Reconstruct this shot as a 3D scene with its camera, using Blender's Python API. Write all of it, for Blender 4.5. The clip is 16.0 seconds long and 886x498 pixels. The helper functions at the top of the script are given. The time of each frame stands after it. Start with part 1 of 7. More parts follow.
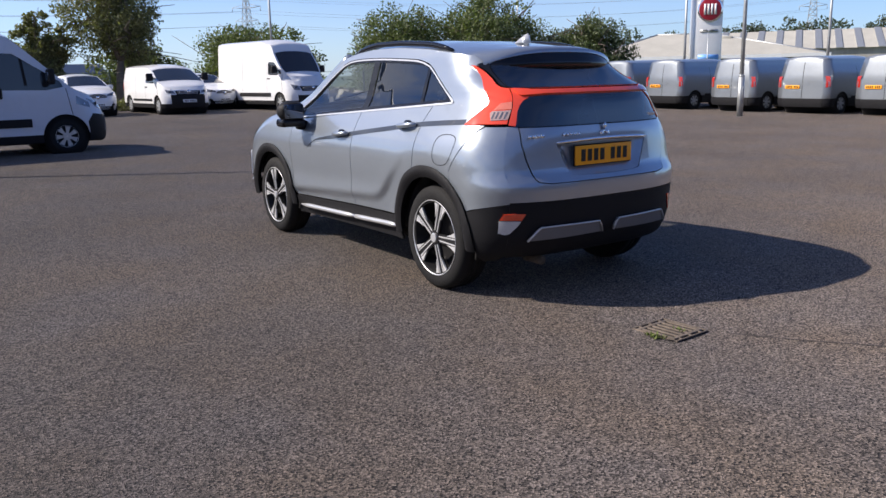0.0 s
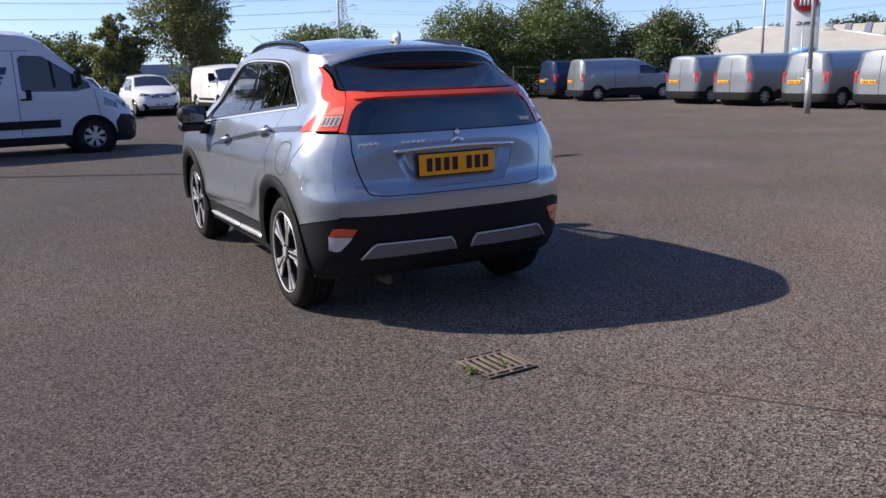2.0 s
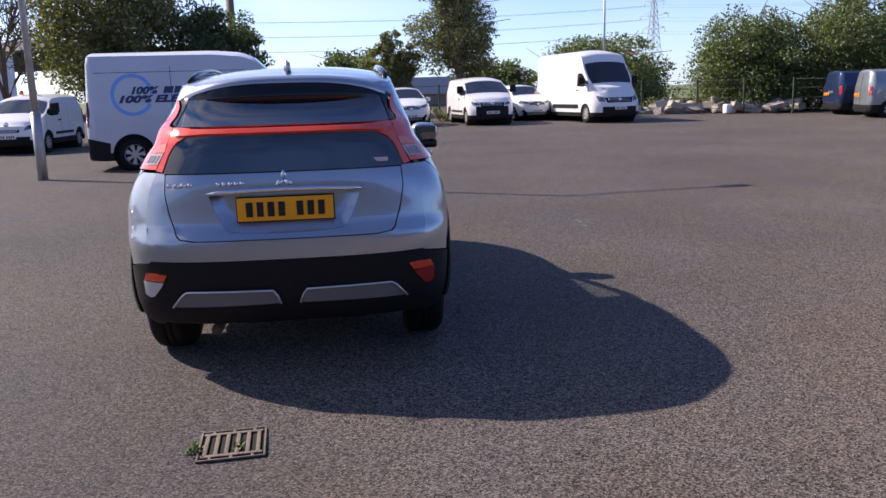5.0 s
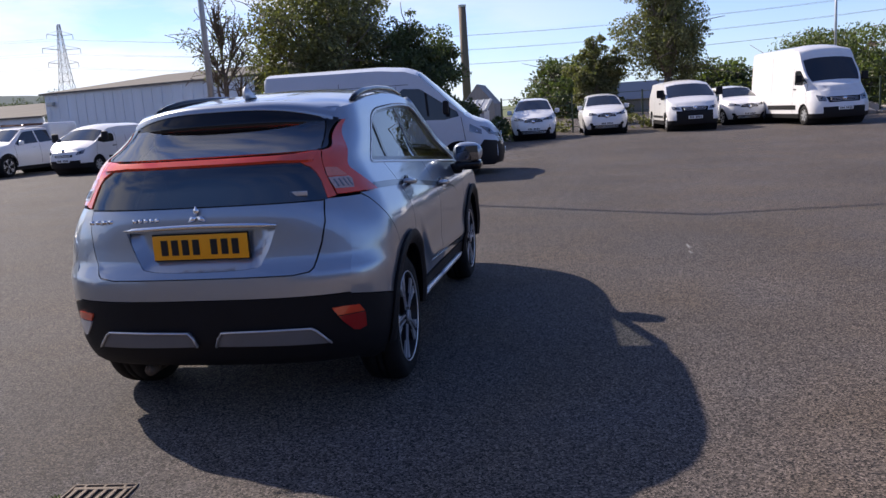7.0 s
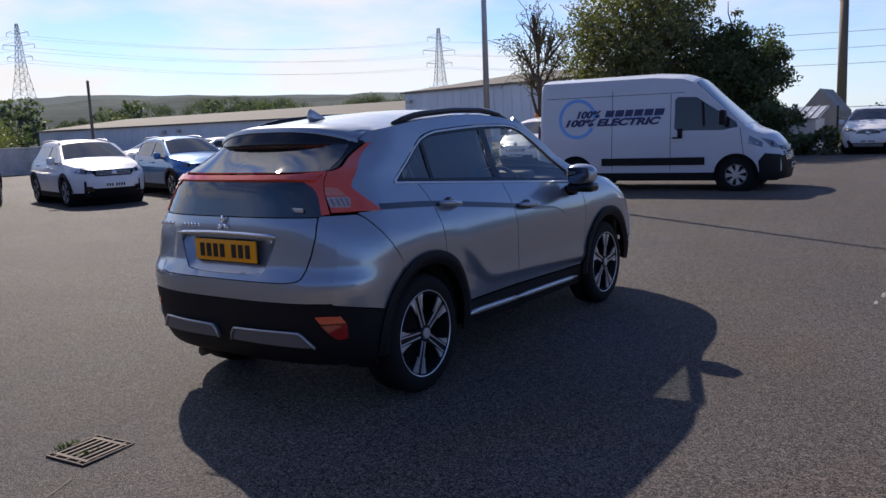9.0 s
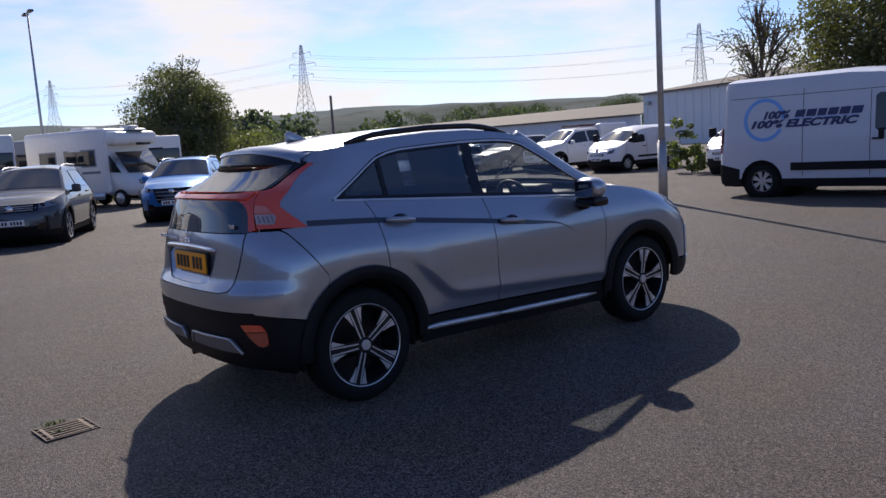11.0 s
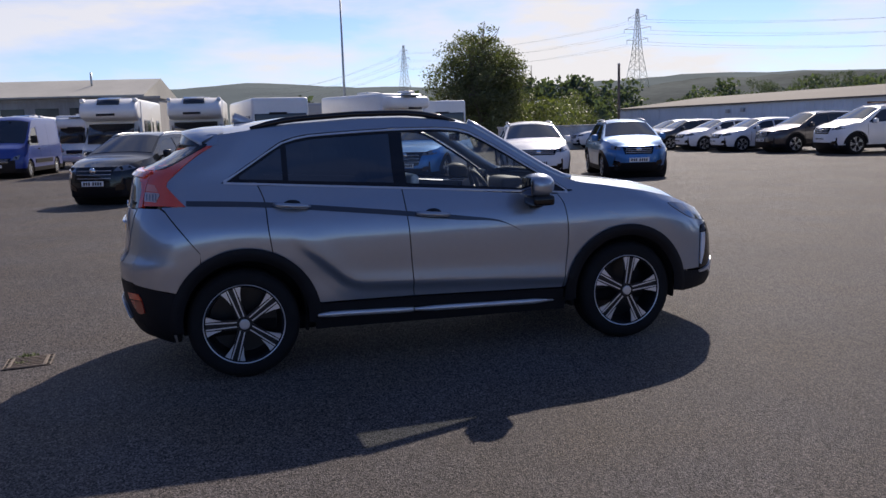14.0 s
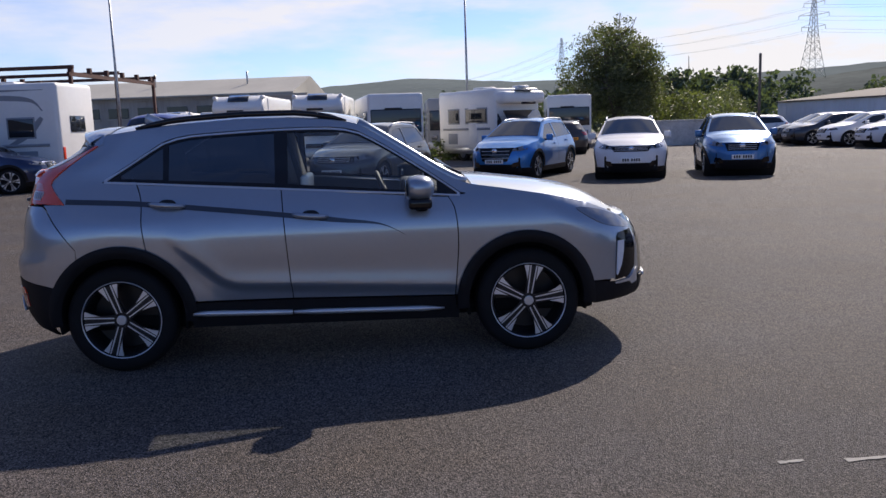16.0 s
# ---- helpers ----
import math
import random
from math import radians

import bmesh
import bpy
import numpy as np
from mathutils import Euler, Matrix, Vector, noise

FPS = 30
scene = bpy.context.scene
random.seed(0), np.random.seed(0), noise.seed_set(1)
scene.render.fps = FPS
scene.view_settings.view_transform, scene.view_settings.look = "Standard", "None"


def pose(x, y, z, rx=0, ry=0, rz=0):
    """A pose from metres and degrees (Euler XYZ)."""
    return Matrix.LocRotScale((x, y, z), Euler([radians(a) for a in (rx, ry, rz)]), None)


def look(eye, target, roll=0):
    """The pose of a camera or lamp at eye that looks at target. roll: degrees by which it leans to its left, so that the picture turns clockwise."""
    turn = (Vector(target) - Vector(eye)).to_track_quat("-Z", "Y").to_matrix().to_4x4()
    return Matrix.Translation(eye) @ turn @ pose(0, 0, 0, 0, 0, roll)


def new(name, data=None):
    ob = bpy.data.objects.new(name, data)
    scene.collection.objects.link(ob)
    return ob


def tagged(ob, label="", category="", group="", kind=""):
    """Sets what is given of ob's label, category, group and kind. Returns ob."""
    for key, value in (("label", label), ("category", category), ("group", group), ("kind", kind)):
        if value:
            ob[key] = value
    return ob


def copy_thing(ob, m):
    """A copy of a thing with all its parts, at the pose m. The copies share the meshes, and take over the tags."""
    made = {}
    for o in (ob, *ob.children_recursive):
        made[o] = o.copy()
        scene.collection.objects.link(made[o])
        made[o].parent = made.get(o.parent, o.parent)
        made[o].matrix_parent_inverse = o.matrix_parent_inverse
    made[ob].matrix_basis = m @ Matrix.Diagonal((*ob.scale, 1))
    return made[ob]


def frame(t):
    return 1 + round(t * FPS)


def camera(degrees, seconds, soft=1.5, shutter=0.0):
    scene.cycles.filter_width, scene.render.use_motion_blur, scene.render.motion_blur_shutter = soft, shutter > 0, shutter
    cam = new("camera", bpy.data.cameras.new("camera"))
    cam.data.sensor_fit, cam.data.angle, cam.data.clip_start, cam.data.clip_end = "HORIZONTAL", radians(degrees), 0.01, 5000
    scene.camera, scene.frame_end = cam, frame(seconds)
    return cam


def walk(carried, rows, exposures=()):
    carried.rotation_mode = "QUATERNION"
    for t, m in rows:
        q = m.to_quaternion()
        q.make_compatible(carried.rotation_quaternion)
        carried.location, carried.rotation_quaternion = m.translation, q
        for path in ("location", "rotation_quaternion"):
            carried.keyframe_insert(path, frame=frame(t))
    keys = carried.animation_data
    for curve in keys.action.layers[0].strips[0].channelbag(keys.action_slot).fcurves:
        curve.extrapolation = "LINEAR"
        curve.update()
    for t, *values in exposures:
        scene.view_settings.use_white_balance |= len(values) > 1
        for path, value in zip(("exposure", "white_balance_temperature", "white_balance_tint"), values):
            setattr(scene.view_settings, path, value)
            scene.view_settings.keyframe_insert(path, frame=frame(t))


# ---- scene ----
cam = camera(57.2, 16.0)
PATH = [
    (0, (-3.798, -4.462, 1.429), (-2.703, -2.842, 1.006), -1.2),
    (0.5, (-3.429, -4.582, 1.431), (-2.348, -2.953, 1.007), -1.2),
    (1, (-3.057, -4.745, 1.44), (-2.091, -3.044, 1.022), -2.1),
    (1.5, (-2.66, -4.779, 1.432), (-1.734, -3.057, 1.015), -1.9),
    (2, (-2.261, -4.863, 1.42), (-1.362, -3.127, 0.995), -1.7),
    (2.5, (-1.863, -4.941, 1.432), (-1.093, -3.144, 1.01), -2.3),
    (3, (-1.443, -4.946, 1.442), (-0.757, -3.113, 1.028), -0.1),
    (3.5, (-1.004, -4.993, 1.439), (-0.458, -3.11, 1.04), 0.9),
    (3.7, (-0.841, -5.024, 1.449), (-0.353, -3.125, 1.05), 0.7),
    (5.8, (0.977, -4.818, 1.48), (1.001, -2.854, 1.115), -2.2),
    (6, (1.101, -4.758, 1.462), (1.063, -2.792, 1.102), -2.1),
    (6.5, (1.491, -4.611, 1.46), (1.304, -2.652, 1.11), -3.0),
    (7, (1.855, -4.377, 1.49), (1.51, -2.439, 1.152), -3.8),
    (7.5, (2.334, -4.31, 1.514), (1.707, -2.441, 1.194), -5.0),
    (8, (2.69, -4.106, 1.505), (1.993, -2.26, 1.196), -1.2),
    (8.5, (3.105, -3.93, 1.509), (2.269, -2.141, 1.206), -1.6),
    (8.7, (3.291, -3.874, 1.54), (2.331, -2.148, 1.239), -2.0),
    (10.8, (4.854, -2.718, 1.54), (3.349, -1.425, 1.283), -3.1),
    (11, (4.981, -2.576, 1.532), (3.417, -1.357, 1.277), -3.7),
    (11.5, (5.297, -2.262, 1.554), (3.64, -1.171, 1.296), -3.8),
    (12, (5.452, -1.832, 1.552), (3.749, -0.819, 1.28), -3.0),
    (12.5, (5.676, -1.411, 1.541), (3.87, -0.597, 1.27), -4.0),
    (13, (5.828, -0.995, 1.532), (3.962, -0.331, 1.249), -4.2),
    (13.5, (5.919, -0.552, 1.55), (4.05, 0.096, 1.251), -2.2),
    (14, (6.022, -0.098, 1.556), (4.114, 0.423, 1.256), -1.7),
    (14.5, (6.056, 0.35, 1.546), (4.131, 0.799, 1.246), -0.8),
    (15, (6.131, 0.799, 1.538), (4.175, 1.088, 1.238), -1.6),
    (15.5, (6.176, 1.24, 1.537), (4.207, 1.423, 1.237), -2.0),
    (16, (6.145, 1.711, 1.537), (4.174, 1.857, 1.235), -1.9),
]
EXPOSURES = [(0.0, 0.6, 6500, 12), (3.5, 0.82, 6600, 14), (6.0, 0.92, 6700, 18), (7.0, 0.7, 6700, 15), (8.5, 0.46, 6650, 13), (11.0, 0.42, 6650, 15), (14.5, 0.31, 6650, 15), (16.0, 0.4, 6650, 15)]
walk(cam, [(t, look(eye, target, roll)) for t, eye, target, roll in PATH], EXPOSURES)

# ---- light ----
SUN = Vector((-1.09, 0.70, 1.0)).normalized()
sun = new("sun", bpy.data.lights.new("sun", "SUN"))
sun.data.energy, sun.data.angle, sun.data.color = 5.0, radians(0.6), (1.0, 0.91, 0.80)
sun.matrix_world = look(SUN * 60, (0, 0, 0))

world = bpy.data.worlds.new("sky")
scene.world = world
world.use_nodes = True
wn, wl = world.node_tree.nodes, world.node_tree.links
background = wn["Background"]
sky = wn.new("ShaderNodeTexSky")
sky.sky_type, sky.sun_disc = "NISHITA", False
sky.sun_elevation, sky.sun_rotation = math.asin(SUN.z), math.atan2(SUN.x, SUN.y)
sky.air_density, sky.dust_density, sky.ozone_density = 1.0, 0.25, 3.0
# thin high cloud and haze, denser towards the sun's side of the sky
coord = wn.new("ShaderNodeTexCoord")
stretch = wn.new("ShaderNodeMapping")
stretch.inputs["Scale"].default_value = (2.2, 2.2, 9.0)
wl.new(coord.outputs["Generated"], stretch.inputs["Vector"])
puffs = wn.new("ShaderNodeTexNoise")
puffs.inputs["Scale"].default_value, puffs.inputs["Detail"].default_value, puffs.inputs["Roughness"].default_value = 1.5, 7.0, 0.55
wl.new(stretch.outputs["Vector"], puffs.inputs["Vector"])
cover = wn.new("ShaderNodeMapRange")
cover.inputs["From Min"].default_value, cover.inputs["From Max"].default_value = 0.37, 0.58
wl.new(puffs.outputs["Fac"], cover.inputs["Value"])
side_of = wn.new("ShaderNodeVectorMath")
side_of.operation = "DOT_PRODUCT"
side_of.inputs[1].default_value = (-0.93, 0.36, 0.0)
wl.new(coord.outputs["Generated"], side_of.inputs[0])
side_amount = wn.new("ShaderNodeMapRange")
side_amount.inputs["From Min"].default_value, side_amount.inputs["From Max"].default_value = 0.25, 0.95
side_amount.inputs["To Min"].default_value, side_amount.inputs["To Max"].default_value = 0.05, 0.95
wl.new(side_of.outputs["Value"], side_amount.inputs["Value"])
cloud_amount = wn.new("ShaderNodeMath")
cloud_amount.operation = "MULTIPLY"
wl.new(cover.outputs["Result"], cloud_amount.inputs[0])
wl.new(side_amount.outputs["Result"], cloud_amount.inputs[1])
cloud_mix = wn.new("ShaderNodeMix")
cloud_mix.data_type = "RGBA"
cloud_mix.inputs["B"].default_value = (11.4, 11.4, 11.4, 1)
wl.new(cloud_amount.outputs["Value"], cloud_mix.inputs["Factor"])
clear = wn.new("ShaderNodeVectorMath")
clear.operation = "MULTIPLY"
clear.inputs[1].default_value = (0.68, 0.95, 1.48)
wl.new(sky.outputs["Color"], clear.inputs[0])
height = wn.new("ShaderNodeSeparateXYZ")
wl.new(coord.outputs["Generated"], height.inputs["Vector"])
low = wn.new("ShaderNodeMapRange")
low.inputs["From Min"].default_value, low.inputs["From Max"].default_value = 0.0, 0.32
low.inputs["To Min"].default_value, low.inputs["To Max"].default_value = 1.0, 0.0
wl.new(height.outputs["Z"], low.inputs["Value"])
haze = wn.new("ShaderNodeVectorMath")
haze.operation = "MULTIPLY_ADD"
haze.inputs[1].default_value = (3.6, 3.9, 4.3)
sunward = wn.new("ShaderNodeMapRange")
sunward.inputs["From Min"].default_value, sunward.inputs["From Max"].default_value = -1.0, 1.0
sunward.inputs["To Min"].default_value, sunward.inputs["To Max"].default_value = 0.42, 1.15
wl.new(side_of.outputs["Value"], sunward.inputs["Value"])
thick = wn.new("ShaderNodeMath")
thick.operation = "MULTIPLY"
wl.new(low.outputs["Result"], thick.inputs[0])
wl.new(sunward.outputs["Result"], thick.inputs[1])
wl.new(thick.outputs["Value"], haze.inputs[0])
wl.new(clear.outputs["Vector"], haze.inputs[2])
wl.new(haze.outputs["Vector"], cloud_mix.inputs["A"])
wl.new(cloud_mix.outputs["Result"], background.inputs["Color"])
background.inputs["Strength"].default_value = 0.06


# ---- materials ----
def mat(name, color, rough=0.5, metal=0.0, vary=0.0, scale=6.0, bump=0.0, bump_scale=60.0, coat=0.0, trans=0.0, ior=1.45, alpha=1.0, rnd=0.0, emit=0.0, streak=False):
    """A procedural surface: a base colour varied at two scales, fine relief, optional clear coat or glass."""
    m = bpy.data.materials.new(name)
    m.use_nodes = True
    n, l = m.node_tree.nodes, m.node_tree.links
    b = n["Principled BSDF"]
    b.inputs["Base Color"].default_value = (*color, 1)
    b.inputs["Roughness"].default_value = rough
    b.inputs["Metallic"].default_value = metal
    b.inputs["IOR"].default_value = ior
    b.inputs["Coat Weight"].default_value = coat
    b.inputs["Coat Roughness"].default_value = 0.03
    b.inputs["Coat IOR"].default_value = 1.5 if coat < 1 else 1.75
    b.inputs["Transmission Weight"].default_value = trans
    b.inputs["Alpha"].default_value = alpha
    if emit:
        b.inputs["Emission Color"].default_value = (*color, 1)
        b.inputs["Emission Strength"].default_value = emit
    tc = n.new("ShaderNodeTexCoord")
    if vary or rnd:
        big, fine = n.new("ShaderNodeTexNoise"), n.new("ShaderNodeTexNoise")
        src = tc.outputs["Object"]
        if streak:
            mp = n.new("ShaderNodeMapping")
            mp.inputs["Scale"].default_value = (1, 1, 0.12)
            l.new(src, mp.inputs["Vector"])
            src = mp.outputs["Vector"]
        for t, s, d in ((big, scale, 4), (fine, scale * 9, 3)):
            t.inputs["Scale"].default_value, t.inputs["Detail"].default_value = s, d
            l.new(src, t.inputs["Vector"])
        add = n.new("ShaderNodeMath")
        add.operation = "MULTIPLY_ADD"
        add.inputs[1].default_value = 0.55
        l.new(fine.outputs["Fac"], add.inputs[0])
        l.new(big.outputs["Fac"], add.inputs[2])
        last = add.outputs["Value"]
        info = n.new("ShaderNodeObjectInfo")
        if rnd:
            r = n.new("ShaderNodeMath")
            r.operation = "MULTIPLY_ADD"
            r.inputs[1].default_value = rnd
            l.new(info.outputs["Random"], r.inputs[0])
            l.new(last, r.inputs[2])
            last = r.outputs["Value"]
        rng = n.new("ShaderNodeMapRange")
        rng.inputs["From Min"].default_value, rng.inputs["From Max"].default_value = 0.45, 1.1 + rnd
        rng.inputs["To Min"].default_value, rng.inputs["To Max"].default_value = 1 - vary, 1 + vary
        l.new(last, rng.inputs["Value"])
        mul = n.new("ShaderNodeVectorMath")
        mul.operation = "SCALE"
        mul.inputs[0].default_value = color
        l.new(rng.outputs["Result"], mul.inputs["Scale"])
        l.new(mul.outputs["Vector"], b.inputs["Base Color"])
        rr = n.new("ShaderNodeMapRange")
        rr.inputs["From Min"].default_value, rr.inputs["From Max"].default_value = 0.4, 1.2
        rr.inputs["To Min"].default_value, rr.inputs["To Max"].default_value = max(0.02, rough - 0.25 * vary), min(1, rough + 0.25 * vary)
        l.new(add.outputs["Value"], rr.inputs["Value"])
        l.new(rr.outputs["Result"], b.inputs["Roughness"])
    if bump:
        bt, bp = n.new("ShaderNodeTexNoise"), n.new("ShaderNodeBump")
        bt.inputs["Scale"].default_value, bt.inputs["Detail"].default_value = bump_scale, 4
        bp.inputs["Strength"].default_value, bp.inputs["Distance"].default_value = bump, 0.02
        l.new(tc.outputs["Object"], bt.inputs["Vector"])
        l.new(bt.outputs["Fac"], bp.inputs["Height"])
        l.new(bp.outputs["Normal"], b.inputs["Normal"])
    return m


def flakes(m, amount=0.12):
    """Metallic flake sparkle and a faint orange peel for car paint."""
    n, l = m.node_tree.nodes, m.node_tree.links
    b = n["Principled BSDF"]
    tc = n.new("ShaderNodeTexCoord")
    v = n.new("ShaderNodeTexNoise")
    v.inputs["Scale"].default_value, v.inputs["Detail"].default_value = 9.0, 2
    bp = n.new("ShaderNodeBump")
    bp.inputs["Strength"].default_value, bp.inputs["Distance"].default_value = amount, 0.003
    l.new(tc.outputs["Object"], v.inputs["Vector"])
    l.new(v.outputs["Fac"], bp.inputs["Height"])
    l.new(bp.outputs["Normal"], b.inputs["Normal"])
    return m


GREY_PAINT = flakes(mat("grey_metallic_paint", (0.325, 0.367, 0.424), 0.29, 0.62, 0.03, 3, coat=1.0), 0.08)
WHITE_PAINT = mat("white_paint", (0.70, 0.71, 0.73), 0.3, 0, 0.05, 1.5, coat=0.6)
VAN_WHITE = mat("van_white_paint", (0.52, 0.56, 0.63), 0.35, 0, 0.04, 1.2, coat=0.5)
SILVER_PAINT = flakes(mat("silver_van_paint", (0.27, 0.295, 0.325), 0.38, 0.7, 0.06, 1.5, coat=0.7))
BLUE_PAINT = flakes(mat("bright_blue_paint", (0.03, 0.20, 0.52), 0.3, 0.4, 0.04, 2, coat=0.9))
CROSS_BLUE = flakes(mat("mid_blue_paint", (0.035, 0.15, 0.36), 0.3, 0.4, 0.04, 2, coat=0.9))
NAVY_PAINT = flakes(mat("navy_paint", (0.02, 0.035, 0.09), 0.3, 0.4, 0.04, 2, coat=0.9))
VAN_BLUE = mat("van_blue_paint", (0.015, 0.04, 0.22), 0.35, 0, 0.05, 2, coat=0.7)
DARK_PAINT = flakes(mat("black_green_paint", (0.008, 0.010, 0.013), 0.28, 0.0, 0.04, 2, coat=0.9))
# slate car paint; also colours the strips that stand for crease shade
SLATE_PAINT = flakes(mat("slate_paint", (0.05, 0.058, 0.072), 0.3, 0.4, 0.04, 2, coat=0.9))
BROWN_PAINT = flakes(mat("bronze_paint", (0.065, 0.06, 0.06), 0.3, 0.4, 0.04, 2, coat=0.9))
BLACK_PLASTIC = mat("black_plastic", (0.010, 0.010, 0.012), 0.6, 0, 0.2, 8, 0.15, 300)
GLOSS_BLACK = mat("gloss_black", (0.008, 0.008, 0.01), 0.08, 0, 0.0)
RUBBER = mat("tyre_rubber", (0.012, 0.012, 0.013), 0.75, 0, 0.35, 14, 0.3, 160)
for m in (BLUE_PAINT, CROSS_BLUE, NAVY_PAINT, DARK_PAINT, SLATE_PAINT, BROWN_PAINT):
    m.node_tree.nodes["Principled BSDF"].inputs["Specular IOR Level"].default_value = 0.15
ALLOY = mat("machined_alloy", (0.74, 0.75, 0.77), 0.3, 0.55, 0.06, 12)
ALLOY_DARK = mat("dark_alloy", (0.03, 0.03, 0.033), 0.35, 0.5, 0.1, 12)
for m in (BLACK_PLASTIC, RUBBER):
    m.node_tree.nodes["Principled BSDF"].inputs["Specular IOR Level"].default_value = 0.25
SILVER_WHEEL = mat("silver_wheel_cover", (0.5, 0.52, 0.54), 0.35, 0.5, 0.1, 10)
STEEL = mat("galvanised_steel", (0.42, 0.44, 0.45), 0.5, 0.7, 0.2, 5)
CHROME = mat("chrome", (0.82, 0.83, 0.85), 0.08, 1.0)
SATIN = mat("satin_silver_trim", (0.62, 0.63, 0.65), 0.3, 0.6, 0.05, 10)
SKID = mat("grey_skid_plate", (0.16, 0.16, 0.165), 0.5, 0.2, 0.06, 10)
RED_LENS = mat("red_lens", (0.76, 0.065, 0.02), 0.12, 0, 0.05, 20, coat=1.0)
PINK_LENS = mat("pale_red_lens", (0.72, 0.2, 0.13), 0.12, 0, 0.1, 60, coat=1.0)
DEEP_RED = mat("deep_red_lens", (0.35, 0.01, 0.008), 0.1, 0, 0.05, 20, coat=1.0)
TAIL_RED = mat("dark_red_lens", (0.38, 0.02, 0.015), 0.15, 0, 0.1, 30, coat=0.9)
CLEAR_LENS = mat("clear_lens", (0.17, 0.18, 0.2), 0.12, 0.3, 0.1, 90, coat=1.0)
FOG_CLEAR = mat("clear_fog_lens", (0.55, 0.55, 0.56), 0.15, 0.1, 0.15, 120, coat=1.0)
LAMP_WHITE = mat("white_lamp_lens", (0.8, 0.82, 0.85), 0.2, 0, 0.04, 60, coat=1.0)
AMBER_LENS = mat("smoked_lens", (0.5, 0.36, 0.32), 0.12, 0.2, 0.3, 90, coat=1.0)
CAR_GLASS = mat("dark_car_glass", (0.02, 0.024, 0.03), 0.03, 0, 0.0, coat=0.5, ior=1.45)
YELLOW_PLATE = mat("yellow_plate", (1.0, 0.40, 0.012), 0.35, 0, 0.04, 20)
WHITE_PLATE = mat("white_plate", (0.75, 0.76, 0.76), 0.35, 0, 0.04, 20)
INK = mat("black_ink", (0.01, 0.01, 0.012), 0.5)
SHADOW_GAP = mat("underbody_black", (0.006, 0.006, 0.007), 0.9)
SEAT = mat("dark_seat_fabric", (0.025, 0.026, 0.03), 0.85, 0, 0.3, 30, 0.3, 400)
DASH = mat("dashboard_plastic", (0.03, 0.03, 0.034), 0.6, 0, 0.1, 20)
MIRROR = mat("mirror_glass", (0.16, 0.18, 0.22), 0.01, 1.0)
DECAL_BLUE = mat("decal_blue", (0.16, 0.38, 0.78), 0.4)
DECAL_DARK = mat("decal_navy", (0.03, 0.04, 0.12), 0.4)
SIGN_WHITE = mat("sign_white", (0.78, 0.79, 0.8), 0.4, 0, 0.05, 2)
SIGN_RED = mat("sign_red", (0.35, 0.015, 0.03), 0.35)
CAST_IRON = mat("cast_iron", (0.115, 0.09, 0.068), 0.75, 0.2, 0.4, 40, 0.4, 150)
UNSEEN_WALL_GREY = mat("unseen_wall_dark_grey", (0.055, 0.06, 0.068), 0.6, 0, 0.15, 0.5, streak=True)
GRATE_IRON = mat("dusty_grate_iron", (0.14, 0.113, 0.092), 0.8, 0.1, 0.45, 30, 0.4, 150)
PIT_SHADE = mat("drain_pit_shade", (0.004, 0.004, 0.004), 0.9)
WEED = mat("weed_green", (0.10, 0.13, 0.03), 0.8, 0, 0.3, 60)
LINE_PAINT = mat("worn_white_paint", (0.2, 0.2, 0.195), 0.8, 0, 0.3, 25)
CLADDING = mat("pale_blue_grey_cladding", (0.60, 0.66, 0.73), 0.5, 0.1, 0.10, 0.6, streak=True)
SHED_ROOF = mat("weathered_roof_sheet", (0.135, 0.13, 0.12), 0.8, 0, 0.18, 0.5, streak=False)
PALE_ROOF = mat("pale_roof_sheet", (0.40, 0.39, 0.35), 0.6, 0, 0.12, 0.4)
OLD_WALL = mat("old_render", (0.33, 0.32, 0.30), 0.85, 0, 0.25, 0.8, streak=True)
for m in (SHED_ROOF, PALE_ROOF):
    m.node_tree.nodes["Principled BSDF"].inputs["Specular IOR Level"].default_value = 0.1
WINDOW_DARK = mat("dark_window", (0.03, 0.035, 0.04), 0.08, 0, 0.0)
CONCRETE = mat("concrete", (0.52, 0.51, 0.49), 0.85, 0, 0.35, 1.5, 0.3, 40)
RUST = mat("rusty_steel", (0.085, 0.042, 0.034), 0.75, 0.2, 0.35, 4)
WOOD = mat("weathered_wood", (0.17, 0.13, 0.10), 0.85, 0, 0.3, 6, streak=True)
BARK = mat("bark", (0.13, 0.105, 0.085), 0.9, 0, 0.35, 8, 0.5, 40)
PYLON_STEEL = mat("pylon_steel", (0.36, 0.38, 0.40), 0.6, 0.3, 0.1, 1)
CABLE = mat("cable", (0.30, 0.32, 0.35), 0.6)
FENCE_GREEN = mat("green_mesh_fence", (0.03, 0.05, 0.035), 0.6)
MH_WHITE = mat("motorhome_white", (0.76, 0.76, 0.74), 0.35, 0, 0.06, 0.8, coat=0.3)
MH_GREY = mat("motorhome_grey_stripe", (0.25, 0.27, 0.30), 0.45)
RUBBLE = mat("rubble", (0.36, 0.33, 0.29), 0.9, 0, 0.35, 6, 0.5, 20, rnd=0.4)
ORANGE = mat("orange_beacon", (0.8, 0.2, 0.02), 0.3)


